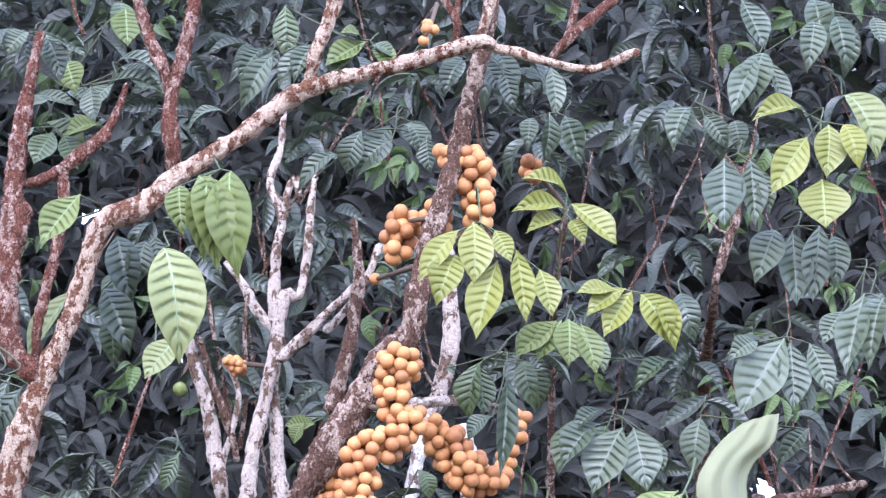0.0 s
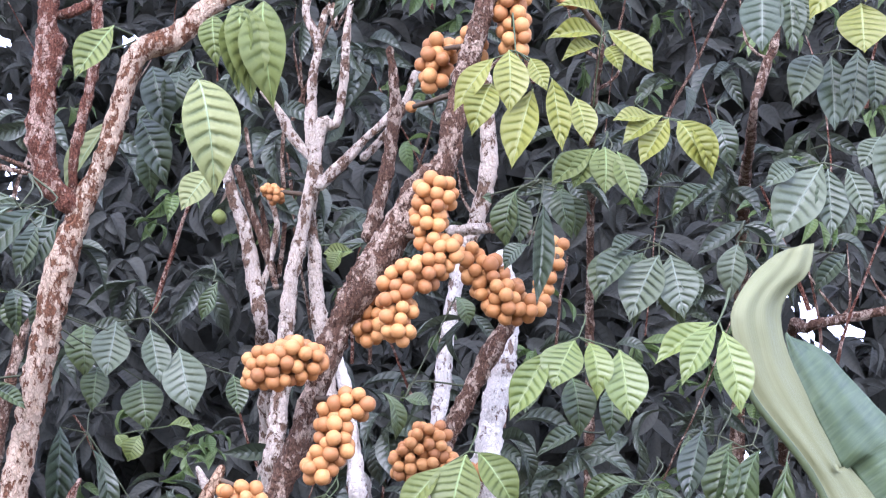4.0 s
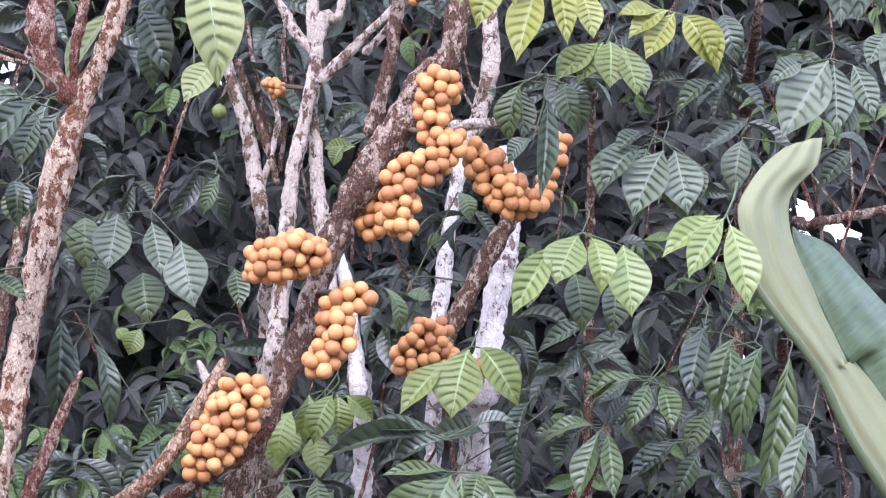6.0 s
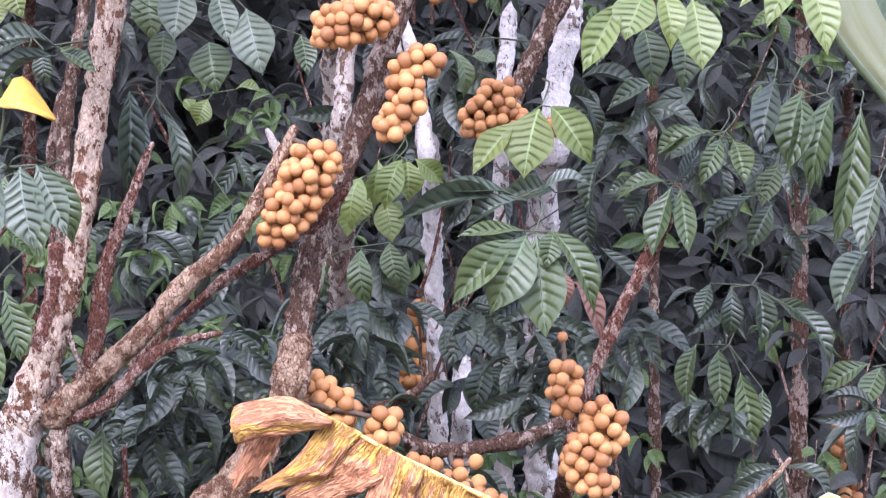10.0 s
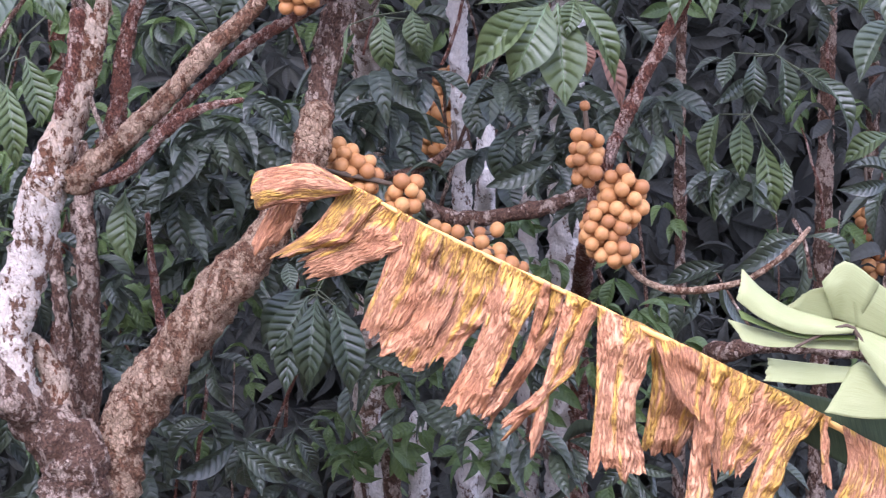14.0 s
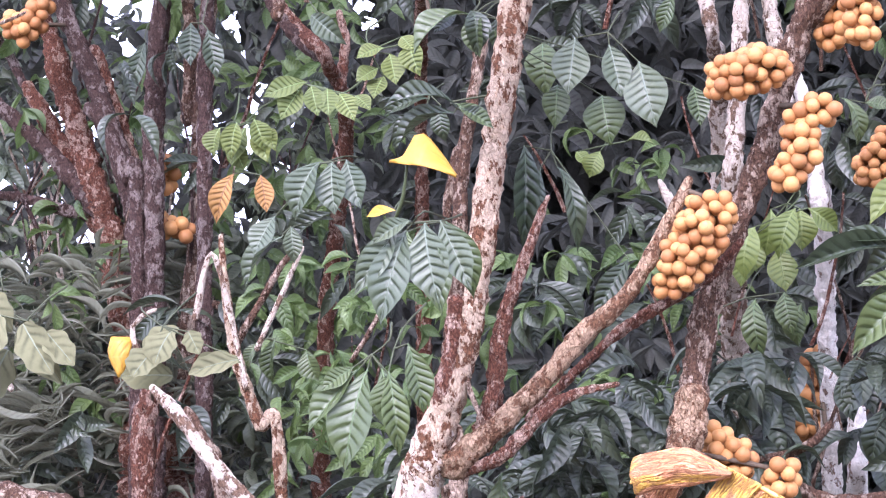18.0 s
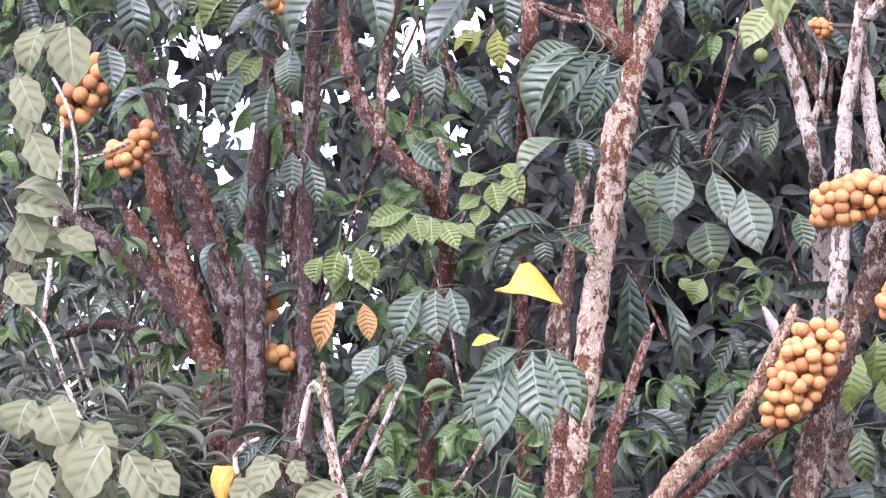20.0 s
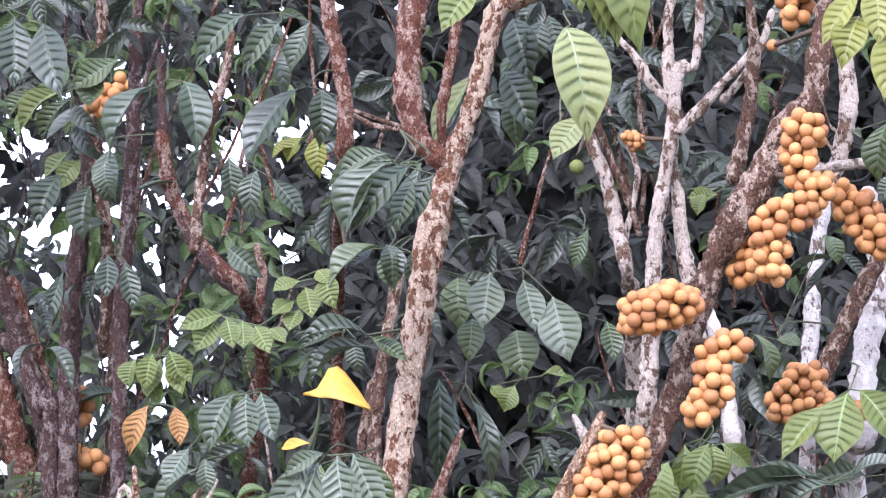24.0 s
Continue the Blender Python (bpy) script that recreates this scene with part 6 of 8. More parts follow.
spray("green", "green leaf spray over the fruit", (0.256, 5.657, 3.083), (0.284, 5.48, 3.034), (0.241, 5.4, 2.999), [(0.227, 5.38, 2.974, 0.238, 5.369, 2.853, 0.06), (0.148, 5.373, 2.964, 0.171, 5.392, 2.955, 0.034), (0.331, 5.38, 2.981, 0.368, 5.391, 2.874, 0.055)])
spray("green", "green leaf spray with arched leaflets", (0.464, 5.805, 3.243), (0.472, 5.68, 3.174), (0.439, 5.6, 3.116), [(0.397, 5.586, 3.126, 0.321, 5.562, 3.034, 0.048), (0.466, 5.595, 3.129, 0.45, 5.591, 3.028, 0.067), (0.507, 5.599, 3.124, 0.534, 5.571, 3.009, 0.048)])
spray("dark", "dark shaded leaf spray with small leaflets", (0.6, 5.922, 2.435), (0.586, 5.78, 2.392), (0.551, 5.7, 2.341), [(0.509, 5.686, 2.339, 0.433, 5.671, 2.279, 0.051), (0.577, 5.695, 2.333, 0.509, 5.698, 2.234, 0.053), (0.615, 5.675, 2.316, 0.63, 5.669, 2.234, 0.049)])
spray("green", "long hanging green leaves in the shade", (0.784, 6.075, 2.6), (0.78, 5.88, 2.544), (0.741, 5.8, 2.476), [(0.665, 5.793, 2.476, 0.666, 5.759, 2.357, 0.057), (0.774, 5.797, 2.461, 0.73, 5.756, 2.252, 0.077), (0.826, 5.78, 2.431, 0.795, 5.736, 2.207, 0.069), (0.707, 5.785, 2.281, 0.657, 5.76, 2.173, 0.062)])
spray("dark", "dark leaf spray with narrow leaflets", (0.634, 5.967, 2.077), (0.661, 5.78, 2.035), (0.624, 5.7, 1.982), [(0.526, 5.681, 1.986, 0.497, 5.665, 1.9, 0.046), (0.574, 5.671, 1.976, 0.567, 5.689, 1.857, 0.056), (0.635, 5.679, 1.976, 0.637, 5.659, 1.833, 0.051), (0.676, 5.694, 1.947, 0.762, 5.688, 1.88, 0.046), (0.713, 5.672, 1.926, 0.796, 5.64, 1.785, 0.051)])
spray("blue", "blue-grey glossy leaf hanging in shade", (0.909, 5.979, 2.142), (0.934, 5.78, 2.114), (0.893, 5.7, 2.066), [(0.9, 5.698, 2.059, 0.815, 5.646, 1.91, 0.07), (0.849, 5.681, 2.012, 0.834, 5.688, 1.953, 0.049)])
spray("green", "green leaf pair at the edge of deep shade", (0.992, 6.134, 1.866), (1.001, 5.98, 1.808), (0.939, 5.9, 1.792), [(0.929, 5.884, 1.798, 0.808, 5.891, 1.724, 0.058), (0.959, 5.9, 1.791, 0.905, 5.86, 1.685, 0.063)])
spray("dark", "dark leaf spray deep in the shade", (0.427, 5.6, 2.156), (0.425, 5.68, 2.15), (0.407, 5.6, 2.222), [(0.366, 5.579, 2.207, 0.27, 5.561, 2.185, 0.043), (0.378, 5.57, 2.2, 0.334, 5.574, 2.106, 0.057), (0.42, 5.596, 2.209, 0.438, 5.577, 2.105, 0.052), (0.445, 5.577, 2.219, 0.505, 5.589, 2.293, 0.043)])
spray("green", "broad green leaf hanging by a low branch", (-0.808, 5.4, 1.791), (-0.847, 5.48, 1.712), (-0.86, 5.4, 1.672), [(-0.868, 5.388, 1.666, -0.858, 5.389, 1.49, 0.076)])
spray("dark", "leaves hanging in deep shade, tinted dark for it", (-0.433, 5.838, 1.542), (-0.435, 5.68, 1.487), (-0.456, 5.6, 1.436), [(-0.48, 5.576, 1.434, -0.576, 5.524, 1.295, 0.071), (-0.454, 5.58, 1.417, -0.483, 5.57, 1.178, 0.079), (-0.408, 5.585, 1.396, -0.423, 5.582, 1.237, 0.055)])
spray("green", "ribbed leaves hanging by a forked trunk", (-1.001, 5.164, 2.037), (-1.014, 4.98, 1.973), (-1.02, 4.9, 1.921), [(-0.985, 4.873, 1.93, -0.956, 4.895, 1.785, 0.063), (-1.027, 4.877, 1.873, -1.003, 4.869, 1.695, 0.058)])
spray("green", "mid-green leaves behind a trunk", (-0.299, 6.1, 2.194), (-0.315, 5.98, 2.16), (-0.339, 5.9, 2.097), [(-0.393, 5.872, 2.074, -0.426, 5.892, 1.946, 0.07), (-0.311, 5.899, 2.096, -0.296, 5.89, 1.942, 0.065), (-0.241, 5.879, 2.108, -0.218, 5.861, 1.999, 0.058), (-0.2, 5.899, 2.081, -0.208, 5.898, 1.974, 0.063)])
spray("fresh", "light green leaves behind white trunks", (-0.213, 6.25, 2.463), (-0.21, 6.18, 2.409), (-0.235, 6.1, 2.354), [(-0.277, 6.087, 2.338, -0.299, 6.094, 2.211, 0.068), (-0.205, 6.076, 2.337, -0.202, 6.072, 2.226, 0.074), (-0.319, 6.09, 2.265, -0.34, 6.086, 2.17, 0.074), (-0.261, 6.096, 2.238, -0.242, 6.075, 2.125, 0.079)])
spray("green", "green leaves behind white trunks", (0.141, 6.2, 2.655), (-0.007, 6.18, 2.665), (-0.035, 6.1, 2.606), [(-0.094, 6.09, 2.619, -0.06, 6.098, 2.491, 0.052), (-0.035, 6.084, 2.603, 0.029, 6.078, 2.587, 0.052), (0.093, 6.099, 2.875, 0.126, 6.095, 2.793, 0.052)])
spray("light", "light green leaf in a dark gap", (-0.29, 6.25, 3.041), (-0.166, 6.28, 3.056), (-0.195, 6.2, 3.015), [(-0.209, 6.171, 3.009, -0.235, 6.177, 2.953, 0.045), (-0.18, 6.187, 3.012, -0.262, 6.191, 3.007, 0.045)])
spray("light", "light green leaves in a bright gap", (-1.411, 7.201, 3.51), (-1.438, 7.08, 3.464), (-1.457, 7, 3.408), [(-1.465, 6.996, 3.408, -1.513, 6.994, 3.35, 0.057), (-1.428, 6.989, 3.387, -1.391, 6.997, 3.358, 0.051), (-1.489, 6.981, 3.414, -1.531, 6.996, 3.385, 0.044)])
spray("dark", "dark leaf spray by a fruit bunch", (0.806, 5.821, 3.285), (0.777, 5.68, 3.234), (0.739, 5.6, 3.155), [(0.736, 5.581, 3.15, 0.76, 5.597, 3.108, 0.06), (0.709, 5.577, 3.204, 0.679, 5.585, 3.129, 0.048)])
spray("blue", "glossy ribbed leaf spray with broad leaflets", (0.959, 5.65, 3.164), (0.969, 5.47, 3.124), (0.949, 5.4, 3.064), [(0.944, 5.4, 3.059, 0.829, 5.37, 2.862, 0.121), (0.957, 5.4, 3.048, 0.957, 5.37, 2.878, 0.082), (1.002, 5.4, 3.049, 1.045, 5.37, 2.914, 0.063), (0.879, 5.4, 3.049, 0.805, 5.37, 2.993, 0.055)], flat=True)
spray("dark", "dark leaf at the edge of a trunk", (-0.856, 5.1, 2.937), (-0.802, 4.98, 2.854), (-0.824, 4.9, 2.809), [(-0.797, 4.886, 2.803, -0.928, 4.856, 2.645, 0.065), (-0.751, 4.9, 2.785, -0.823, 4.892, 2.656, 0.063)])
spray("dark", "dark leaf spray beside a trunk", (-0.857, 5.655, 2.806), (-0.878, 5.48, 2.776), (-0.903, 5.4, 2.731), [(-0.968, 5.4, 2.731, -1.017, 5.371, 2.68, 0.057), (-0.934, 5.393, 2.736, -0.918, 5.367, 2.622, 0.064), (-0.874, 5.389, 2.716, -0.84, 5.379, 2.613, 0.051)])
spray("dark", "dark leaf hanging in front of a fruit bunch", (0.269, 5.466, 3.017), (0.287, 5.28, 2.982), (0.277, 5.2, 2.903), [(0.283, 5.185, 2.899, 0.267, 5.125, 2.661, 0.051), (0.251, 5.176, 2.806, 0.197, 5.187, 2.752, 0.049)])
spray("olive", "matte grey-green vine leaves", (-2.76, 7.1, 2.547), (-2.071, 5.38, 2.165), (-2.024, 5.3, 2.05), [(-2.072, 5.276, 2.088, -2.067, 5.219, 1.854, 0.104), (-1.961, 5.28, 2.021, -1.859, 5.235, 1.871, 0.07), (-2.014, 5.298, 1.957, -2.068, 5.269, 1.827, 0.108), (-2.135, 5.29, 2.157, -2.169, 5.29, 2.004, 0.095)])
spray("olive", "matte grey-green vine leaves", (-1.796, 5.731, 2.094), (-1.78, 5.58, 2.069), (-1.685, 5.5, 2.007), [(-1.66, 5.488, 2.017, -1.733, 5.464, 1.938, 0.084), (-1.674, 5.492, 1.902, -1.791, 5.45, 1.9, 0.077), (-1.62, 5.476, 1.891, -1.498, 5.46, 1.929, 0.049)])
spray("olive", "matte grey-green vine leaves", (-2.787, 7.1, 3.146), (-2.283, 5.48, 2.854), (-2.304, 5.4, 2.655), [(-2.327, 5.386, 2.646, -2.151, 5.368, 2.611, 0.055), (-2.279, 5.384, 2.526, -2.099, 5.393, 2.514, 0.06), (-2.299, 5.394, 2.584, -2.203, 5.375, 2.555, 0.051), (-2.326, 5.397, 2.46, -2.17, 5.364, 2.496, 0.046)])
spray("olive", "matte grey-green vine leaves", (-2.278, 5.765, 3.189), (-2.285, 5.58, 3.168), (-2.266, 5.5, 3.059), [(-2.23, 5.48, 3.11, -2.204, 5.464, 2.963, 0.07), (-2.291, 5.485, 3.1, -2.351, 5.477, 3.005, 0.059), (-2.33, 5.484, 2.899, -2.273, 5.47, 2.8, 0.07), (-2.363, 5.487, 2.974, -2.27, 5.464, 2.885, 0.059)])
spray("dark", "drooping leaves against the sky gap, tinted dark as silhouettes", (-2.271, 6.175, 3.48), (-2.276, 5.98, 3.432), (-2.211, 5.9, 3.28), [(-2.219, 5.898, 3.311, -2.185, 5.888, 3.101, 0.088), (-2.097, 5.887, 3.363, -2.059, 5.834, 3.176, 0.08), (-2.272, 5.899, 3.158, -2.236, 5.857, 3.011, 0.075)])
spray("brown", "withered orange-brown leaves hanging beside a grey stem", (-1.578, 5.923, 2.477), (-1.56, 5.78, 2.455), (-1.553, 5.7, 2.416), [(-1.575, 5.677, 2.41, -1.617, 5.664, 2.282, 0.056), (-1.508, 5.674, 2.405, -1.488, 5.661, 2.308, 0.049)])
spray("yellow", "small yellow leaf half hidden behind green leaves", (-1.087, 5.477, 2.3), (-1.082, 5.28, 2.279), (-1.079, 5.2, 2.25), [(-1.069, 5.172, 2.246, -1.141, 5.193, 2.236, 0.029)])
spray("light", "light leaf cluster by grey stems", (-1.704, 6.207, 2.703), (-1.676, 6.08, 2.635), (-1.67, 6, 2.577), [(-1.698, 5.991, 2.576, -1.714, 5.989, 2.502, 0.064), (-1.649, 5.976, 2.587, -1.66, 5.96, 2.487, 0.058), (-1.605, 5.982, 2.595, -1.569, 5.977, 2.503, 0.058), (-1.666, 5.986, 2.545, -1.634, 5.997, 2.463, 0.058)])
spray("dark", "dark leaf spray on the grey stem", (-1.838, 6.427, 3.039), (-1.815, 6.28, 2.98), (-1.808, 6.2, 2.9), [(-1.837, 6.187, 2.899, -1.826, 6.151, 2.771, 0.061), (-1.787, 6.18, 2.879, -1.759, 6.178, 2.739, 0.058)])
spray("blue", "pale glossy leaf in the high shade", (-1.844, 6.442, 3.257), (-1.859, 6.28, 3.227), (-1.85, 6.2, 3.167), [(-1.844, 6.18, 3.162, -1.826, 6.187, 3.066, 0.074)])
spray("dark", "canopy leaves high against the sky, tinted dark as silhouettes", (-1.896, 6.6, 3.215), (-1.982, 6.48, 3.214), (-1.973, 6.4, 3.145), [(-2.038, 6.39, 3.178, -2.089, 6.338, 3.006, 0.09), (-1.949, 6.373, 3.138, -1.956, 6.353, 2.972, 0.082), (-1.916, 6.37, 3.186, -1.864, 6.387, 3.079, 0.068)])
spray("green", "bright leaves near the sky gap", (-2.126, 6.824, 3.587), (-2.102, 6.68, 3.527), (-2.111, 6.6, 3.471), [(-2.12, 6.576, 3.456, -2.218, 6.596, 3.36, 0.062), (-2.067, 6.571, 3.452, -2.165, 6.595, 3.32, 0.062), (-2.194, 6.588, 3.488, -2.268, 6.591, 3.396, 0.056)])
spray("blue", "glossy blue-green leaves high among bare branches", (-0.695, 5.846, 3.88), (-0.704, 5.68, 3.829), (-0.677, 5.6, 3.753), [(-0.684, 5.581, 3.787, -0.544, 5.566, 3.722, 0.055), (-0.702, 5.588, 3.732, -0.559, 5.586, 3.71, 0.045), (-0.744, 5.586, 3.727, -0.725, 5.576, 3.626, 0.057), (-0.884, 5.593, 3.7, -0.773, 5.58, 3.671, 0.041)])
spray("green", "green leaves high among bare branches", (-0.601, 5.22, 3.848), (-0.699, 5.78, 4.075), (-0.694, 5.7, 4.001), [(-0.698, 5.697, 3.995, -0.681, 5.656, 3.852, 0.061), (-0.881, 5.69, 3.661, -0.755, 5.672, 3.549, 0.068)])
spray("blue", "glossy drooping leaves behind a lichened branch", (-0.254, 5.824, 3.965), (-0.233, 5.68, 3.917), (-0.242, 5.6, 3.846), [(-0.294, 5.583, 3.815, -0.368, 5.57, 3.656, 0.064), (-0.206, 5.59, 3.858, -0.278, 5.594, 3.729, 0.052), (-0.403, 5.576, 3.66, -0.497, 5.585, 3.608, 0.041)])
spray("green", "mid-green leaves behind a lichened branch", (-0.267, 5.976, 4.096), (-0.241, 5.78, 4.069), (-0.25, 5.7, 3.988), [(-0.272, 5.684, 3.996, -0.256, 5.696, 3.847, 0.068), (-0.073, 5.694, 3.896, -0.153, 5.677, 3.798, 0.056), (-0.058, 5.688, 3.881, 0.016, 5.67, 3.845, 0.046)])
spray("blue", "striped glossy leaf spray above the fruit", (0.048, 5.849, 3.783), (0.024, 5.68, 3.723), (0.019, 5.6, 3.636), [(-0.065, 5.575, 3.619, -0.101, 5.6, 3.512, 0.069), (0.009, 5.58, 3.595, -0.077, 5.594, 3.494, 0.067), (0.04, 5.59, 3.644, 0.083, 5.585, 3.554, 0.071), (0.097, 5.577, 3.611, 0.109, 5.576, 3.51, 0.052)])
spray("blue", "curved glossy leaf beside bare stems", (-0.203, 6.2, 3.706), (-0.097, 5.78, 3.646), (-0.123, 5.7, 3.597), [(-0.12, 5.687, 3.593, -0.224, 5.68, 3.489, 0.049)])
spray("dark", "dark leaves hanging below a lichened branch", (0.29, 5.815, 3.978), (0.274, 5.68, 3.913), (0.257, 5.6, 3.835), [(0.228, 5.584, 3.827, 0.284, 5.573, 3.721, 0.052), (0.285, 5.574, 3.797, 0.313, 5.558, 3.673, 0.05), (0.186, 5.589, 3.816, 0.14, 5.564, 3.706, 0.055)])
spray("blue", "striped glossy leaves in the upper shade", (0.422, 5.926, 3.829), (0.44, 5.78, 3.8), (0.428, 5.7, 3.724), [(0.447, 5.673, 3.705, 0.485, 5.641, 3.552, 0.056), (0.407, 5.677, 3.715, 0.392, 5.686, 3.581, 0.049)])
spray("blue", "striped glossy leaf spray in the canopy", (0.998, 5.837, 3.965), (0.971, 5.68, 3.945), (0.935, 5.6, 3.858), [(0.923, 5.571, 3.838, 0.852, 5.533, 3.66, 0.071), (0.959, 5.596, 3.834, 0.992, 5.6, 3.702, 0.06)])
spray("blue", "glossy leaf spray at the top of the canopy", (1.134, 5.927, 4.207), (1.141, 5.78, 4.15), (1.11, 5.7, 4.067), [(1.092, 5.685, 4.044, 1.11, 5.641, 3.868, 0.075), (1.159, 5.679, 3.996, 1.163, 5.699, 3.829, 0.061), (0.903, 5.676, 4.036, 0.955, 5.64, 3.881, 0.073)])
spray("blue", "small striped leaf spray in the canopy", (0.837, 5.916, 3.862), (0.822, 5.78, 3.825), (0.796, 5.7, 3.747), [(0.775, 5.696, 3.742, 0.719, 5.652, 3.601, 0.063), (0.801, 5.681, 3.717, 0.86, 5.664, 3.617, 0.053), (0.838, 5.697, 3.713, 0.848, 5.695, 3.596, 0.061)])
spray("young", "pale yellow-green leaf spray in the canopy", (1.056, 5.65, 3.705), (1.066, 5.47, 3.665), (1.046, 5.4, 3.605), [(1.006, 5.4, 3.628, 0.872, 5.37, 3.588, 0.060), (1.012, 5.4, 3.562, 0.916, 5.37, 3.403, 0.082), (1.065, 5.4, 3.595, 1.05, 5.37, 3.45, 0.084), (1.101, 5.4, 3.596, 1.131, 5.37, 3.471, 0.063), (1.045, 5.4, 3.456, 1.045, 5.37, 3.324, 0.126)], flat=True)
spray("pale", "olive-green leaf in the canopy", (1.134, 5.836, 3.851), (1.149, 5.68, 3.825), (1.139, 5.6, 3.751), [(1.142, 5.597, 3.747, 1.21, 5.538, 3.559, 0.097)])
spray("blue", "blue-green glossy leaf spray with broad leaflets", (0.868, 5.75, 3.653), (0.878, 5.57, 3.613), (0.858, 5.5, 3.553), [(0.825, 5.5, 3.538, 0.818, 5.47, 3.354, 0.107), (0.889, 5.5, 3.539, 0.892, 5.47, 3.356, 0.067), (0.912, 5.5, 3.513, 0.928, 5.47, 3.388, 0.048)], flat=True)
spray("dark", "small dark striped leaf on a twig", (0.757, 5.816, 3.334), (0.729, 5.68, 3.274), (0.726, 5.6, 3.222), [(0.722, 5.6, 3.222, 0.755, 5.571, 3.086, 0.069)])
spray("green", "green leaves beside the fruit", (0.326, 5.648, 3.129), (0.299, 5.48, 3.067), (0.269, 5.4, 3.011), [(0.232, 5.386, 2.986, 0.209, 5.399, 2.843, 0.067), (0.335, 5.395, 2.991, 0.357, 5.359, 2.861, 0.057), (0.678, 5.385, 2.995, 0.584, 5.356, 2.908, 0.046)])
spray("blue", "blue-grey leaves in the lower canopy", (0.942, 6.8, 3.243), (0.807, 5.78, 3.011), (0.782, 5.7, 2.942), [(0.778, 5.672, 2.928, 0.756, 5.659, 2.783, 0.073), (1.042, 5.681, 2.907, 0.958, 5.668, 2.807, 0.049)])
spray("blue", "glossy striped leaves at the edge of the canopy", (1.165, 5.634, 3.31), (1.182, 5.48, 3.254), (1.15, 5.4, 3.173), [(1.132, 5.376, 3.166, 1.072, 5.33, 2.954, 0.078), (1.177, 5.387, 3.156, 1.127, 5.334, 2.968, 0.069), (1.216, 5.4, 3.147, 1.212, 5.343, 2.966, 0.069)])
spray("green", "long hanging leaves with smooth blades", (0.803, 5.827, 2.528), (0.823, 5.68, 2.492), (0.797, 5.6, 2.426), [(0.733, 5.594, 2.411, 0.688, 5.532, 2.224, 0.055), (0.813, 5.598, 2.412, 0.747, 5.561, 2.176, 0.067)])
spray("green", "long olive-green leaf hanging in shade", (0.897, 5.865, 2.473), (0.904, 5.73, 2.446), (0.884, 5.65, 2.4), [(0.883, 5.639, 2.392, 0.815, 5.65, 2.071, 0.079)])
spray("dark", "dark striped leaf hanging in shade", (0.708, 5.912, 2.584), (0.7, 5.73, 2.526), (0.684, 5.65, 2.473), [(0.683, 5.648, 2.465, 0.639, 5.594, 2.28, 0.07)])
spray("blue", "pale striped leaf hanging in shade", (0.92, 5.833, 2.304), (0.947, 5.68, 2.276), (0.921, 5.6, 2.233), [(0.917, 5.581, 2.225, 0.86, 5.533, 2.029, 0.062)])
spray("green", "arched leaf spray in the lower shade", (0.582, 5.725, 2.41), (0.582, 5.58, 2.367), (0.548, 5.5, 2.323), [(0.527, 5.486, 2.314, 0.403, 5.495, 2.249, 0.049), (0.536, 5.489, 2.304, 0.485, 5.466, 2.191, 0.049), (0.567, 5.5, 2.301, 0.587, 5.461, 2.192, 0.054), (0.482, 5.497, 2.328, 0.389, 5.494, 2.269, 0.047)])
spray("green", "arched leaf spray in the lower shade", (0.446, 5.6, 2.209), (0.46, 5.63, 2.251), (0.434, 5.55, 2.209), [(0.417, 5.53, 2.207, 0.293, 5.53, 2.166, 0.043), (0.427, 5.544, 2.202, 0.378, 5.527, 2.034, 0.066), (0.445, 5.523, 2.197, 0.459, 5.486, 2.037, 0.052)])
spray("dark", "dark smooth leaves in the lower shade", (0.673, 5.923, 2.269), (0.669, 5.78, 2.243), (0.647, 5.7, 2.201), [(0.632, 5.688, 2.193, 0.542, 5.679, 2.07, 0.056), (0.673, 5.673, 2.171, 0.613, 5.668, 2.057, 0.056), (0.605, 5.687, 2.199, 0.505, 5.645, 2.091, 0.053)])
spray("blue", "pale curved leaf in the shade", (0.472, 6.011, 2.511), (0.444, 5.88, 2.491), (0.411, 5.8, 2.481), [(0.418, 5.8, 2.481, 0.288, 5.775, 2.409, 0.044)])
spray("green", "hanging green leaves in deep shade", (0.595, 6.153, 1.919), (0.611, 5.98, 1.896), (0.588, 5.9, 1.85), [(0.508, 5.9, 1.851, 0.478, 5.886, 1.707, 0.053), (0.562, 5.893, 1.836, 0.561, 5.85, 1.681, 0.058), (0.614, 5.893, 1.781, 0.641, 5.873, 1.591, 0.065), (0.481, 5.876, 1.754, 0.495, 5.881, 1.585, 0.053), (0.666, 5.879, 1.738, 0.647, 5.857, 1.633, 0.05)])
spray("dark", "narrow dark leaves hanging by a trunk", (-0.767, 5.845, 2.543), (-0.783, 5.68, 2.501), (-0.776, 5.6, 2.434), [(-0.761, 5.597, 2.393, -0.714, 5.588, 2.18, 0.05), (-0.837, 5.573, 2.443, -0.835, 5.535, 2.182, 0.064), (-0.593, 5.592, 2.168, -0.674, 5.557, 2.027, 0.062), (-0.799, 5.582, 2.391, -0.799, 5.574, 2.243, 0.048)])
spray("fresh", "light green leaves behind the fruit trunk", (-0.213, 6.268, 2.416), (-0.205, 6.08, 2.367), (-0.244, 6, 2.313), [(-0.313, 5.98, 2.282, -0.34, 5.96, 2.147, 0.087), (-0.213, 5.998, 2.328, -0.257, 5.987, 2.198, 0.075), (-0.18, 5.981, 2.326, -0.109, 5.996, 2.266, 0.058), (-0.369, 5.985, 2.225, -0.35, 5.965, 2.13, 0.072)])
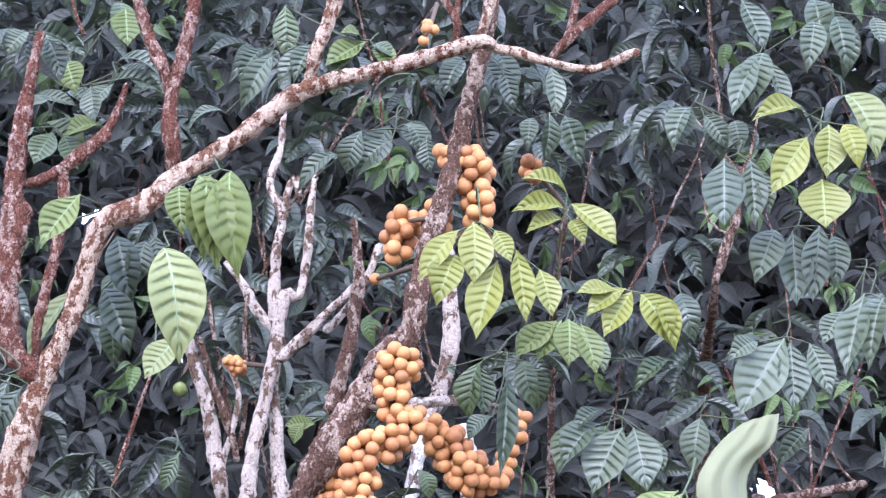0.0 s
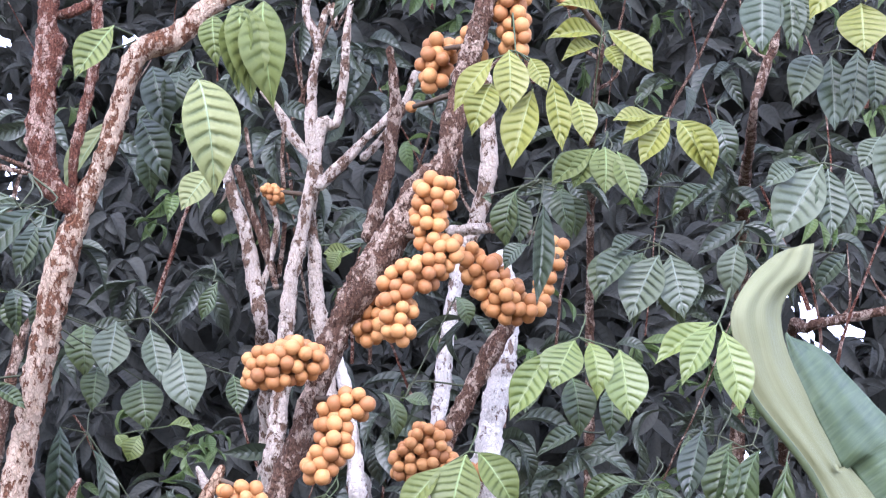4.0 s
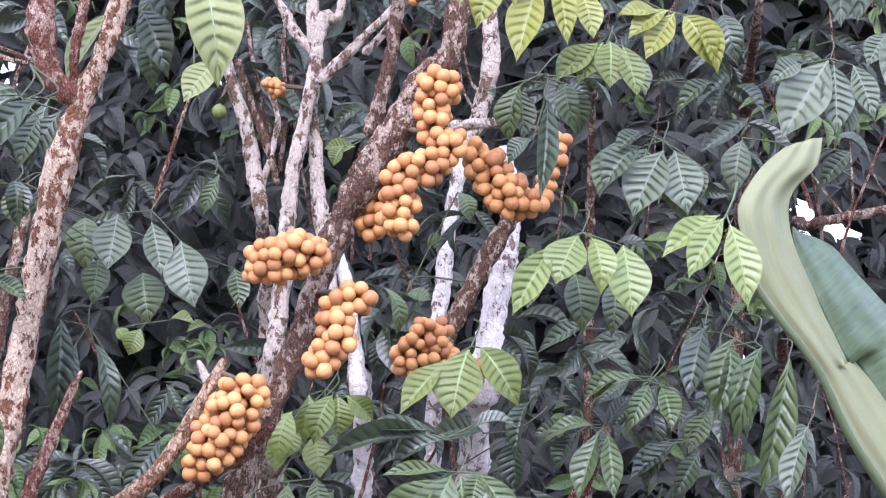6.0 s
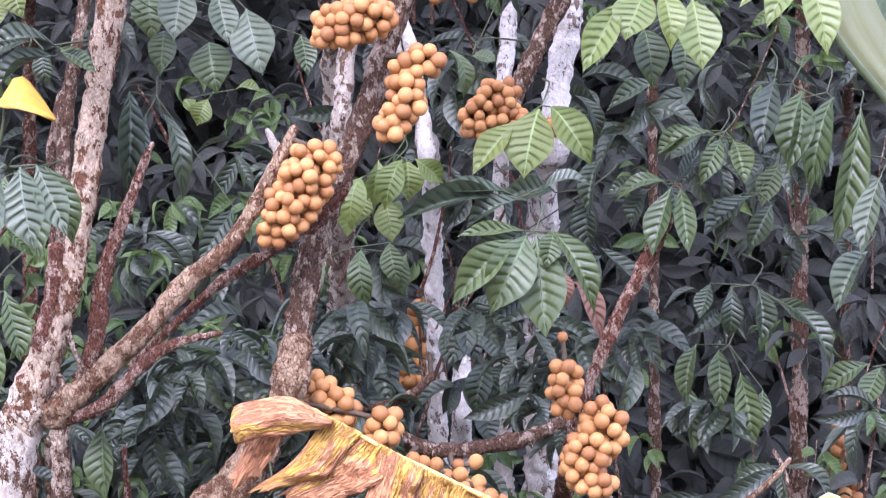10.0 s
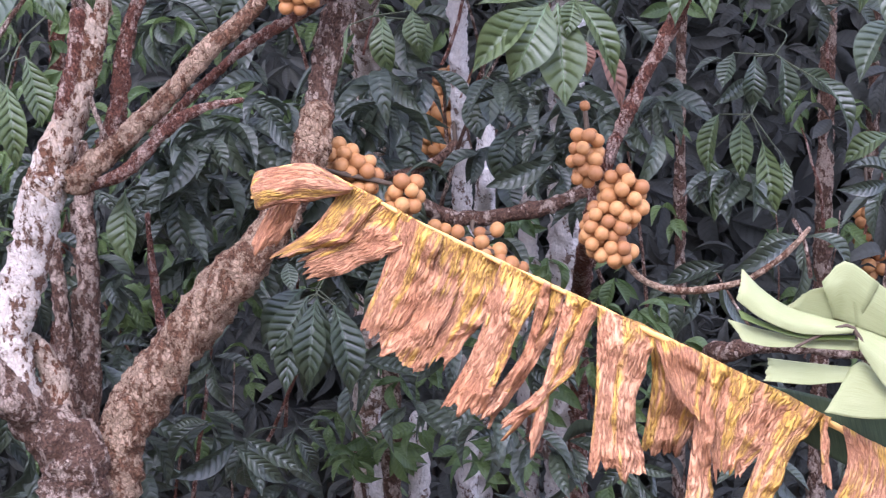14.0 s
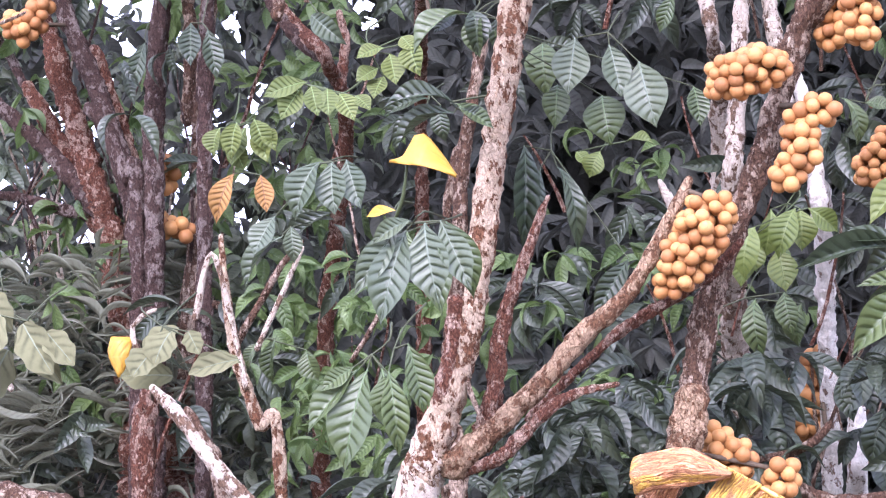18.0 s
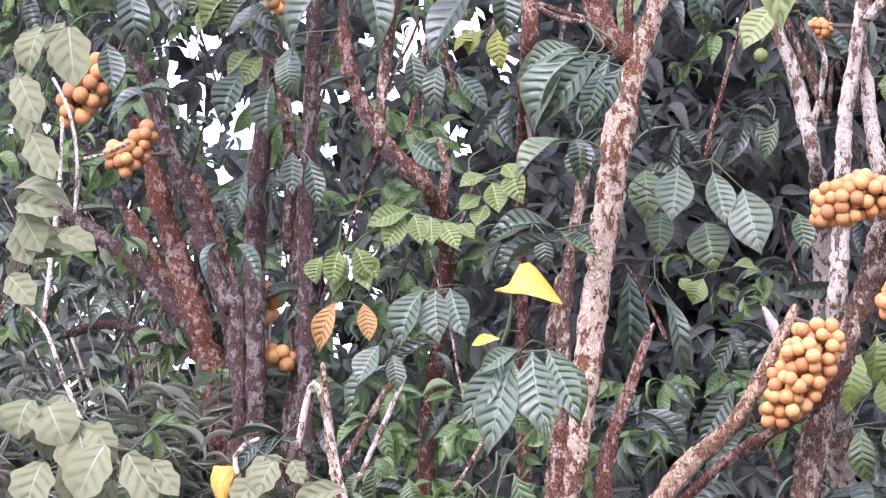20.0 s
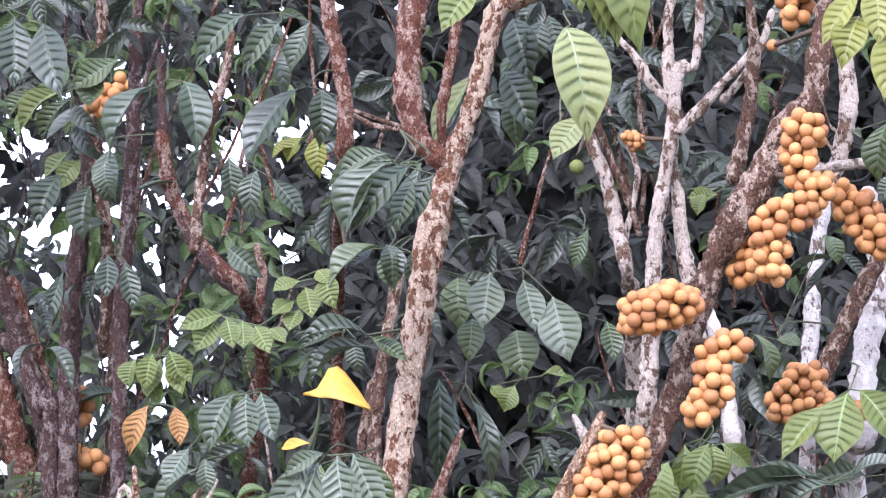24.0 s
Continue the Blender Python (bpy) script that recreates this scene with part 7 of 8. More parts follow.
spray("fresh", "small light green leaves in the undergrowth", (-0.695, 6.233, 2.586), (-0.687, 6.08, 2.544), (-0.691, 6, 2.502), [(-0.702, 5.998, 2.487, -0.731, 6, 2.419, 0.058), (-0.632, 5.983, 2.508, -0.561, 5.982, 2.496, 0.035), (-0.762, 5.999, 2.487, -0.735, 5.985, 2.445, 0.035)])
spray("green", "green leaf against a brown stem", (-0.847, 5.3, 2.524), (-0.962, 5.28, 2.505), (-0.934, 5.2, 2.486), [(-0.934, 5.196, 2.485, -0.846, 5.161, 2.422, 0.04)])
spray("dark", "canopy leaves high against the sky, tinted dark as silhouettes", (-2.201, 6.427, 3.798), (-2.193, 6.28, 3.737), (-2.164, 6.2, 3.626), [(-2.275, 6.185, 3.595, -2.339, 6.187, 3.391, 0.111), (-2.22, 6.196, 3.562, -2.222, 6.18, 3.359, 0.092), (-2.13, 6.199, 3.591, -2.118, 6.179, 3.377, 0.111), (-2.045, 6.195, 3.568, -1.962, 6.128, 3.326, 0.111), (-2.34, 6.179, 3.631, -2.381, 6.155, 3.444, 0.092)])
# light through these leaves is put into their lighter tint
spray("light", "thin leaves near the sky gap, tinted light for the backlight", (-2.039, 6.773, 3.589), (-2.061, 6.58, 3.527), (-2.053, 6.5, 3.47), [(-2.079, 6.482, 3.45, -2.19, 6.461, 3.33, 0.082), (-2.042, 6.473, 3.268, -2.122, 6.483, 3.187, 0.072), (-2.014, 6.496, 3.246, -2.082, 6.478, 3.153, 0.063)])
spray("green", "green leaves near a fruit bunch", (-1.89, 6.6, 3.583), (-1.93, 6.48, 3.595), (-1.923, 6.4, 3.52), [(-1.88, 6.379, 3.509, -2.009, 6.359, 3.418, 0.082), (-1.947, 6.38, 3.482, -1.96, 6.369, 3.366, 0.082)])
spray("blue", "dark blue-green striped leaves", (-1.757, 6.4, 3.484), (-1.707, 6.28, 3.474), (-1.686, 6.2, 3.394), [(-1.714, 6.199, 3.371, -1.832, 6.159, 3.163, 0.082), (-1.634, 6.188, 3.38, -1.586, 6.155, 3.166, 0.095)])
spray("blue", "pale glossy leaf in the high shade", (-1.751, 6.4, 3.291), (-1.88, 6.38, 3.279), (-1.874, 6.3, 3.229), [(-1.866, 6.287, 3.222, -1.84, 6.264, 3.064, 0.08)])
spray("blue", "glossy leaf spray under the high branches", (-1.127, 5.6, 3.469), (-1.241, 5.68, 3.458), (-1.239, 5.6, 3.381), [(-1.322, 5.584, 3.374, -1.442, 5.543, 3.218, 0.071), (-1.232, 5.579, 3.352, -1.325, 5.547, 3.201, 0.055), (-1.161, 5.582, 3.349, -1.214, 5.597, 3.222, 0.062)])
spray("dark", "large dark striped leaf spray", (-1.161, 5.924, 3.32), (-1.174, 5.78, 3.274), (-1.187, 5.7, 3.215), [(-1.213, 5.684, 3.205, -1.329, 5.616, 2.994, 0.099), (-1.15, 5.671, 3.198, -1.148, 5.657, 3.042, 0.075), (-1.113, 5.692, 3.187, -1.072, 5.675, 3.036, 0.061)])
spray("blue", "small blue-green striped leaf spray", (-1.392, 6.136, 3.151), (-1.38, 5.98, 3.116), (-1.37, 5.9, 3.059), [(-1.432, 5.874, 3.083, -1.424, 5.884, 2.964, 0.058), (-1.355, 5.88, 3.046, -1.364, 5.872, 2.913, 0.065), (-1.315, 5.889, 3.023, -1.225, 5.863, 2.912, 0.053)])
spray("young", "bright yellow-green leaves in a gap", (-1.321, 6.825, 3.437), (-1.348, 6.68, 3.386), (-1.358, 6.6, 3.332), [(-1.377, 6.586, 3.313, -1.426, 6.594, 3.237, 0.057), (-1.327, 6.57, 3.315, -1.323, 6.564, 3.18, 0.064), (-1.397, 6.587, 3.289, -1.47, 6.582, 3.254, 0.045)])
spray("pale", "yellow-green leaf behind a forked trunk", (-0.727, 5.716, 3.288), (-0.721, 5.58, 3.222), (-0.732, 5.5, 3.179), [(-0.725, 5.495, 3.173, -0.831, 5.453, 2.973, 0.074)])
spray("green", "green leaves behind a forked trunk", (-0.629, 5.828, 3.267), (-0.655, 5.68, 3.246), (-0.661, 5.6, 3.181), [(-0.658, 5.587, 3.135, -0.643, 5.568, 2.997, 0.062), (-0.67, 5.585, 3.235, -0.606, 5.518, 3.019, 0.074)])
spray("blue", "striped hanging leaf by dark stems", (-2.084, 6.7, 3.012), (-2.108, 6.68, 3.002), (-2.095, 6.6, 2.944), [(-2.089, 6.593, 2.934, -2.13, 6.583, 2.771, 0.053)])
spray("dark", "dark leaves under a yellow leaf", (-1.042, 5.644, 2.612), (-1.022, 5.48, 2.579), (-1.035, 5.4, 2.546), [(-1.033, 5.391, 2.531, -1.14, 5.369, 2.487, 0.039), (-1.041, 5.394, 2.505, -1.119, 5.378, 2.418, 0.046), (-1.004, 5.375, 2.514, -0.991, 5.38, 2.427, 0.046)])
spray("blue", "drooping glossy leaf beside a thin twig", (-1.425, 5.857, 2.3), (-1.424, 5.68, 2.276), (-1.433, 5.6, 2.246), [(-1.427, 5.576, 2.239, -1.512, 5.553, 2.112, 0.05), (-1.412, 5.597, 2.266, -1.403, 5.596, 2.175, 0.048)])
spray("green", "green leaves in the dim undergrowth", (-1.611, 6, 2.083), (-1.578, 6.08, 2.057), (-1.573, 6, 2.022), [(-1.581, 5.974, 2.013, -1.617, 5.99, 1.942, 0.038), (-1.544, 5.977, 2.02, -1.555, 5.991, 1.909, 0.046), (-1.462, 5.977, 1.99, -1.429, 5.979, 1.91, 0.064)])
spray("blue", "pale torn leaf under a withered banana leaf", (-0.492, 5.377, 1.578), (-0.472, 5.23, 1.52), (-0.473, 5.15, 1.506), [(-0.479, 5.147, 1.503, -0.466, 5.125, 1.441, 0.037)])
spray("dark", "dark leaves below white trunks", (0.323, 5.925, 2.301), (0.3, 5.78, 2.266), (0.243, 5.7, 2.216), [(0.162, 5.69, 2.207, 0.014, 5.633, 2.177, 0.061), (0.242, 5.688, 2.201, 0.243, 5.696, 2.069, 0.068), (0.095, 5.698, 2.12, -0.066, 5.697, 2.029, 0.073), (0.269, 5.697, 2.284, 0.239, 5.655, 2.146, 0.049)])
spray("blue", "pale glossy leaves at the edge of the crown", (-0.839, 5.65, 3.895), (-0.829, 5.47, 3.845), (-0.849, 5.4, 3.795), [(-0.832, 5.4, 3.786, -0.779, 5.37, 3.661, 0.066), (-0.873, 5.4, 3.791, -0.923, 5.37, 3.71, 0.058), (-0.807, 5.4, 3.781, -0.729, 5.37, 3.718, 0.047)], flat=True)
spray("light", "yellow-green leaves among red-brown branches", (-0.798, 5.85, 3.913), (-0.788, 5.67, 3.863), (-0.808, 5.6, 3.813), [(-0.809, 5.6, 3.792, -0.774, 5.57, 3.697, 0.071), (-0.67, 5.6, 3.945, -0.655, 5.57, 3.829, 0.082), (-0.709, 5.6, 3.623, -0.801, 5.57, 3.58, 0.057)], flat=True)
spray("blue", "narrow glossy leaves behind red-brown branches", (-0.695, 5.95, 3.906), (-0.685, 5.77, 3.856), (-0.705, 5.7, 3.806), [(-0.703, 5.7, 3.775, -0.764, 5.67, 3.689, 0.056), (-0.684, 5.7, 3.825, -0.612, 5.67, 3.784, 0.047), (-0.661, 5.7, 3.792, -0.567, 5.67, 3.752, 0.047), (-0.859, 5.7, 3.732, -0.921, 5.67, 3.698, 0.042), (-0.817, 5.7, 3.75, -0.738, 5.67, 3.693, 0.047)], flat=True)
spray("blue", "arched glossy leaf above the lichened limb", (-0.275, 5.85, 3.968), (-0.265, 5.67, 3.918), (-0.285, 5.6, 3.868), [(-0.295, 5.6, 3.834, -0.358, 5.57, 3.676, 0.063), (-0.312, 5.6, 3.84, -0.377, 5.57, 3.733, 0.041), (-0.185, 5.6, 3.852, -0.237, 5.57, 3.736, 0.055)], flat=True)
spray("light", "yellow-green leaves above the lichened limb", (-0.042, 5.95, 4.011), (-0.032, 5.77, 3.961), (-0.052, 5.7, 3.911), [(-0.059, 5.7, 3.908, -0.166, 5.67, 3.825, 0.069), (-0.041, 5.7, 3.892, 0.001, 5.67, 3.807, 0.061), (-0.074, 5.7, 3.914, -0.131, 5.67, 3.916, 0.042)], flat=True)
spray("green", "green leaves between forking branches", (-0.821, 5.85, 3.721), (-0.811, 5.67, 3.671), (-0.831, 5.6, 3.621), [(-0.83, 5.6, 3.605, -0.869, 5.57, 3.511, 0.074), (-0.806, 5.6, 3.6, -0.76, 5.57, 3.501, 0.063), (-0.88, 5.6, 3.619, -0.928, 5.57, 3.571, 0.055)], flat=True)
spray("dark", "dark glossy leaves over the fruit", (0.027, 6, 3.825), (0.037, 5.82, 3.775), (0.017, 5.75, 3.725), [(0.003, 5.75, 3.699, -0.065, 5.72, 3.56, 0.078), (0.058, 5.75, 3.709, 0.08, 5.72, 3.613, 0.067), (-0.04, 5.75, 3.686, -0.092, 5.72, 3.605, 0.050)], flat=True)
spray("blue", "striped glossy leaves in the upper shade", (0.463, 6, 3.851), (0.473, 5.82, 3.801), (0.453, 5.75, 3.751), [(0.453, 5.75, 3.734, 0.482, 5.72, 3.595, 0.073), (0.416, 5.75, 3.866, 0.427, 5.72, 3.716, 0.056), (0.365, 5.75, 3.725, 0.355, 5.72, 3.626, 0.048)], flat=True)
spray("dark", "drooping leaves at the top of the crown", (0.287, 6, 4.01), (0.297, 5.82, 3.96), (0.277, 5.75, 3.91), [(0.277, 5.75, 3.901, 0.32, 5.72, 3.75, 0.064), (0.16, 5.75, 3.898, 0.169, 5.72, 3.803, 0.062), (0.259, 5.75, 3.901, 0.233, 5.72, 3.835, 0.042)], flat=True)
spray("blue", "glossy leaf spray under the crown", (0.791, 5.95, 3.862), (0.801, 5.77, 3.812), (0.781, 5.7, 3.762), [(0.77, 5.7, 3.747, 0.721, 5.67, 3.625, 0.069), (0.827, 5.7, 3.733, 0.838, 5.67, 3.606, 0.067), (0.882, 5.7, 3.711, 0.892, 5.67, 3.609, 0.056)], flat=True)
spray("blue", "long striped leaves at the edge of the crown", (1.128, 5.85, 4.077), (1.138, 5.67, 4.027), (1.118, 5.6, 3.977), [(1.074, 5.6, 3.946, 1.047, 5.57, 3.795, 0.068), (1.129, 5.6, 3.962, 1.15, 5.57, 3.8, 0.063), (0.943, 5.6, 3.858, 0.906, 5.57, 3.692, 0.079), (1.226, 5.6, 3.964, 1.241, 5.57, 3.876, 0.055)], flat=True)
spray("blue", "glossy striped leaves beside a yellow-green spray", (1.169, 5.75, 3.359), (1.179, 5.57, 3.309), (1.159, 5.5, 3.259), [(1.198, 5.5, 3.203, 1.11, 5.47, 3.004, 0.088), (1.101, 5.5, 3.156, 1.046, 5.47, 3.065, 0.062), (1.141, 5.5, 3.145, 1.102, 5.47, 2.97, 0.067)], flat=True)
spray("dark", "dark leaves over the top of a white trunk", (-0.062, 6.55, 2.072), (-0.052, 6.37, 2.022), (-0.072, 6.3, 1.972), [(-0.039, 6.3, 1.95, -0.101, 6.27, 1.815, 0.086), (-0.081, 6.3, 1.95, -0.03, 6.27, 1.821, 0.077), (-0.114, 6.3, 1.928, -0.081, 6.27, 1.801, 0.067), (-0.01, 6.3, 1.935, 0.034, 6.27, 1.822, 0.077)], flat=True)
spray("dark", "dark leaves hanging between white trunks", (0.008, 6.55, 1.953), (0.018, 6.37, 1.903), (-0.002, 6.3, 1.853), [(-0.003, 6.3, 1.838, -0.04, 6.27, 1.682, 0.071), (0.034, 6.3, 1.823, -0.003, 6.27, 1.726, 0.061), (0.079, 6.3, 1.816, 0.137, 6.27, 1.726, 0.077), (-0.025, 6.3, 1.727, 0.004, 6.27, 1.608, 0.067)], flat=True)
spray("dark", "drooping leaves in deep shade, tinted dark for it", (-0.437, 5.75, 1.525), (-0.427, 5.57, 1.475), (-0.447, 5.5, 1.425), [(-0.466, 5.5, 1.419, -0.551, 5.47, 1.271, 0.080), (-0.447, 5.5, 1.412, -0.461, 5.47, 1.207, 0.075), (-0.408, 5.5, 1.399, -0.367, 5.47, 1.194, 0.080), (-0.499, 5.5, 1.374, -0.516, 5.47, 1.194, 0.062)], flat=True)
spray("green", "shaded leaves behind a light green spray", (0.407, 5.7, 2.675), (0.417, 5.52, 2.625), (0.397, 5.45, 2.575), [(0.361, 5.45, 2.555, 0.378, 5.42, 2.41, 0.082), (0.449, 5.45, 2.535, 0.445, 5.42, 2.404, 0.072), (0.267, 5.45, 2.562, 0.252, 5.42, 2.465, 0.053)], flat=True)
spray("olive", "matte grey-green lobed vine leaves", (-2.141, 5.45, 2.237), (-2.131, 5.27, 2.187), (-2.151, 5.2, 2.137), [(-2.137, 5.2, 2.123, -2.081, 5.17, 2.023, 0.114), (-2.179, 5.2, 2.137, -2.199, 5.17, 2.044, 0.101), (-2.067, 5.2, 2.083, -2.004, 5.17, 1.919, 0.127), (-2.026, 5.2, 2.076, -1.958, 5.17, 1.989, 0.071), (-2.147, 5.2, 1.993, -2.173, 5.17, 1.886, 0.114)], flat=True)
spray("olive", "matte grey-green lobed vine leaves", (-1.908, 5.4, 2.113), (-1.898, 5.22, 2.063), (-1.918, 5.15, 2.013), [(-1.925, 5.15, 2.006, -1.842, 5.12, 1.889, 0.083), (-1.979, 5.15, 2.026, -2.032, 5.12, 1.897, 0.113), (-1.87, 5.15, 1.986, -1.792, 5.12, 1.908, 0.063)], flat=True)
spray("olive", "matte grey-green lobed vine leaves", (-2.252, 5.55, 2.722), (-2.242, 5.37, 2.672), (-2.262, 5.3, 2.622), [(-2.269, 5.3, 2.616, -2.138, 5.27, 2.583, 0.057), (-2.254, 5.3, 2.594, -2.189, 5.27, 2.495, 0.077), (-2.16, 5.3, 2.543, -2.055, 5.27, 2.495, 0.057), (-2.274, 5.3, 2.554, -2.217, 5.27, 2.466, 0.065), (-2.285, 5.3, 2.445, -2.207, 5.27, 2.371, 0.072)], flat=True)
spray("olive", "matte grey-green lobed vine leaves", (-2.142, 5.55, 3.147), (-2.132, 5.37, 3.097), (-2.152, 5.3, 3.047), [(-2.148, 5.3, 3.047, -2.118, 5.27, 2.892, 0.095), (-2.217, 5.3, 3.036, -2.231, 5.27, 2.932, 0.077), (-2.271, 5.3, 2.927, -2.205, 5.27, 2.807, 0.077), (-2.238, 5.3, 2.787, -2.166, 5.27, 2.668, 0.077)], flat=True)
spray("olive", "matte grey-green lobed vine leaves", (-1.662, 5.65, 2.114), (-1.652, 5.47, 2.064), (-1.672, 5.4, 2.014), [(-1.652, 5.4, 2, -1.683, 5.37, 1.92, 0.087), (-1.692, 5.4, 1.961, -1.737, 5.37, 1.894, 0.079), (-1.487, 5.4, 1.933, -1.601, 5.37, 1.899, 0.053), (-1.61, 5.4, 2, -1.574, 5.37, 1.945, 0.047)], flat=True)
spray("light", "small pale leaves at the sunny edge", (-1.623, 6.25, 2.687), (-1.613, 6.07, 2.637), (-1.633, 6, 2.587), [(-1.633, 6, 2.578, -1.662, 5.97, 2.471, 0.064), (-1.602, 6, 2.583, -1.564, 5.97, 2.476, 0.058), (-1.663, 6, 2.573, -1.685, 5.97, 2.509, 0.044), (-1.572, 6, 2.57, -1.541, 5.97, 2.505, 0.044)], flat=True)


# ---- banana leaves and fallen or withered leaves ----
def sheet(name, a, b, material, parent, label="", bulge=0.0, wrinkle=0.006, freq=30.0, nu=14, step=0.02, waves=0.0, thick=0.0012, folds=0.0, ragged=0.0, metric=False):
    """A blade between two edges, bulged, waved and wrinkled, with a little thickness."""
    def even(rows, n):
        p = np.array(curve_points([(*r[:3], 0) for r in rows], 0.004))[:, :3]
        d = np.r_[0, np.cumsum(np.linalg.norm(np.diff(p, axis=0), axis=1))]
        return np.stack([np.interp(np.linspace(0, d[-1], n), d, c) for c in p.T], 1), d[-1]
    long = max(even(a, 9)[1], even(b, 9)[1])
    nv = max(6, int(long / step))
    ea, eb = even(a, nv + 1)[0], even(b, nv + 1)[0]
    broad = float(np.linalg.norm(ea[nv // 2] - eb[nv // 2]))
    vs, uvs, fs = [], [], []
    for j in range(nv + 1):
        for i in range(nu + 1):
            u = i / nu
            p = Vector(ea[j] * (1 - u) + eb[j] * u)
            if ragged:
                tail = max(0.0, (j / nv - 0.8) / 0.2)
                jag = noise.noise(Vector((u * broad * 90, ea[0][0] * 40, 1.7))) + 0.6 * noise.noise(Vector((u * broad * 260, ea[0][0] * 40, 5.1)))
                p += Vector(ea[-1] - ea[-3]).normalized() * ragged * jag * tail
            off = -bulge * math.sin(math.pi * u) + folds * math.sin(u * 15.7 + 0.6 * math.sin(j * 0.11)) + waves * (math.sin(j * 0.5 + 2.0 * u) if waves < 0.01 else 1.9 * noise.noise(Vector((j * 0.115, u * 1.5, ea[0][0] * 31))) + 0.45 * noise.noise(Vector((j * 0.29, u * 2.5, ea[0][0] * 17)))) * min(1, u * 1.6)
            off += wrinkle * (noise.noise(p * freq) + 0.6 * noise.noise(p * freq * 2.3)) * (0.25 + 0.75 * u)
            q = p * freq * 0.8
            drag = Vector((noise.noise(q + Vector((9, 0, 0))), 0, noise.noise(q + Vector((0, 9, 0))))) * wrinkle * 0.6 * u
            vs.append(p + Vector((0, off, 0)) + drag)
            uvs.append((u * broad, j / nv * long) if metric else (j / nv, u))
    for j in range(nv):
        for i in range(nu):
            k = j * (nu + 1) + i
            fs.append((k, k + 1, k + nu + 2, k + nu + 1))
    me = grid_mesh(name, vs, fs, uvs, material)
    ob = tagged(new(name, me), label)
    so = ob.modifiers.new("thickness", "SOLIDIFY")
    so.thickness = thick
    return under(ob, parent)


dead = thing("withered_banana_leaf", (0.942, 5.05, 1.031), "withered tan and yellow banana leaf torn into hanging strips", "leaf")
RIB = [(-0.536, 5, 1.641), (-0.511, 5, 1.686), (-0.449, 5, 1.708), (-0.39, 5, 1.695), (-0.307, 5, 1.652), (-0.189, 5, 1.587), (-0.06, 5, 1.524), (0.069, 5, 1.463),
       (0.187, 5, 1.409), (0.315, 5, 1.347), (0.422, 5.02, 1.296), (0.54, 5.03, 1.23), (0.671, 5.04, 1.164), (0.787, 5.05, 1.104), (0.942, 5.05, 1.031)]
limb("midrib", [(*p, 0.0035 + 0.0003 * i) for i, p in enumerate(RIB)], BANANA_RIB, dead, "yellow-brown midrib")



def strip(left, right, waves=0.016):
    """One torn strip that hangs from the midrib between its two edges down to a ragged end."""
    sheet("strip", [Vector(p) + Vector((0, -0.004, 0.003)) for p in left], [Vector(p) + Vector((0, -0.004, 0.003)) for p in right], BANANA_DEAD, dead,
          bulge=0.010, wrinkle=0.012, freq=30, nu=max(8, int((Vector(left[1]) - Vector(right[1])).length / 0.0045)), step=0.006, waves=waves, ragged=0.03, metric=True)


sheet("curled_tip", [(-0.536, 5, 1.681), (-0.526, 5, 1.696), (-0.479, 5, 1.707), (-0.408, 5, 1.711), (-0.323, 5, 1.662)],
      [(-0.534, 4.97, 1.627), (-0.523, 4.97, 1.615), (-0.47, 4.97, 1.627), (-0.399, 4.97, 1.636), (-0.328, 4.97, 1.65)], BANANA_DEAD, dead, bulge=0.03, wrinkle=0.012, freq=30, nu=16, step=0.006, waves=0.013, metric=True)
strip([(-0.492, 5.03, 1.634), (-0.525, 5.03, 1.577), (-0.547, 5.03, 1.528)], [(-0.425, 5.03, 1.637), (-0.468, 5.03, 1.568), (-0.497, 5.03, 1.535)], 0.013)
strip([(-0.337, 5, 1.669), (-0.407, 4.985, 1.577), (-0.494, 4.97, 1.516)], [(-0.264, 5, 1.634), (-0.336, 4.985, 1.549), (-0.45, 4.97, 1.519)])
strip([(-0.279, 5.01, 1.636), (-0.343, 5, 1.56), (-0.433, 4.99, 1.511)], [(-0.182, 5.01, 1.586), (-0.243, 5, 1.523), (-0.408, 4.99, 1.46)])
strip([(-0.225, 5, 1.605), (-0.263, 4.98, 1.483), (-0.309, 4.96, 1.369)], [(-0.134, 5, 1.558), (-0.183, 4.98, 1.436), (-0.255, 4.96, 1.329)])
strip([(-0.144, 5.005, 1.563), (-0.195, 4.99, 1.436), (-0.275, 4.975, 1.338)], [(-0.076, 5.005, 1.53), (-0.122, 4.99, 1.4), (-0.19, 4.975, 1.272)])
strip([(-0.083, 5.01, 1.532), (-0.127, 4.998, 1.406), (-0.205, 4.985, 1.285)], [(-0.01, 5.01, 1.499), (-0.052, 4.998, 1.388), (-0.127, 4.985, 1.29)])
strip([(-0.017, 5, 1.504), (-0.066, 4.98, 1.342), (-0.139, 4.96, 1.207)], [(0.073, 5, 1.461), (0.007, 4.98, 1.33), (-0.059, 4.96, 1.182)])
strip([(0.066, 5.01, 1.465), (0.03, 5, 1.318), (-0.063, 4.99, 1.198)], [(0.094, 5.01, 1.452), (0.044, 5, 1.303), (-0.04, 4.99, 1.179)])
strip([(0.092, 5.015, 1.453), (0.051, 5.008, 1.335), (-0.048, 5, 1.19)], [(0.122, 5.015, 1.44), (0.073, 5.008, 1.317), (-0.034, 5, 1.167)])
strip([(0.12, 5, 1.441), (0.082, 4.985, 1.295), (0.035, 4.97, 1.118)], [(0.172, 5, 1.419), (0.105, 4.985, 1.289), (0.056, 4.97, 1.111)])
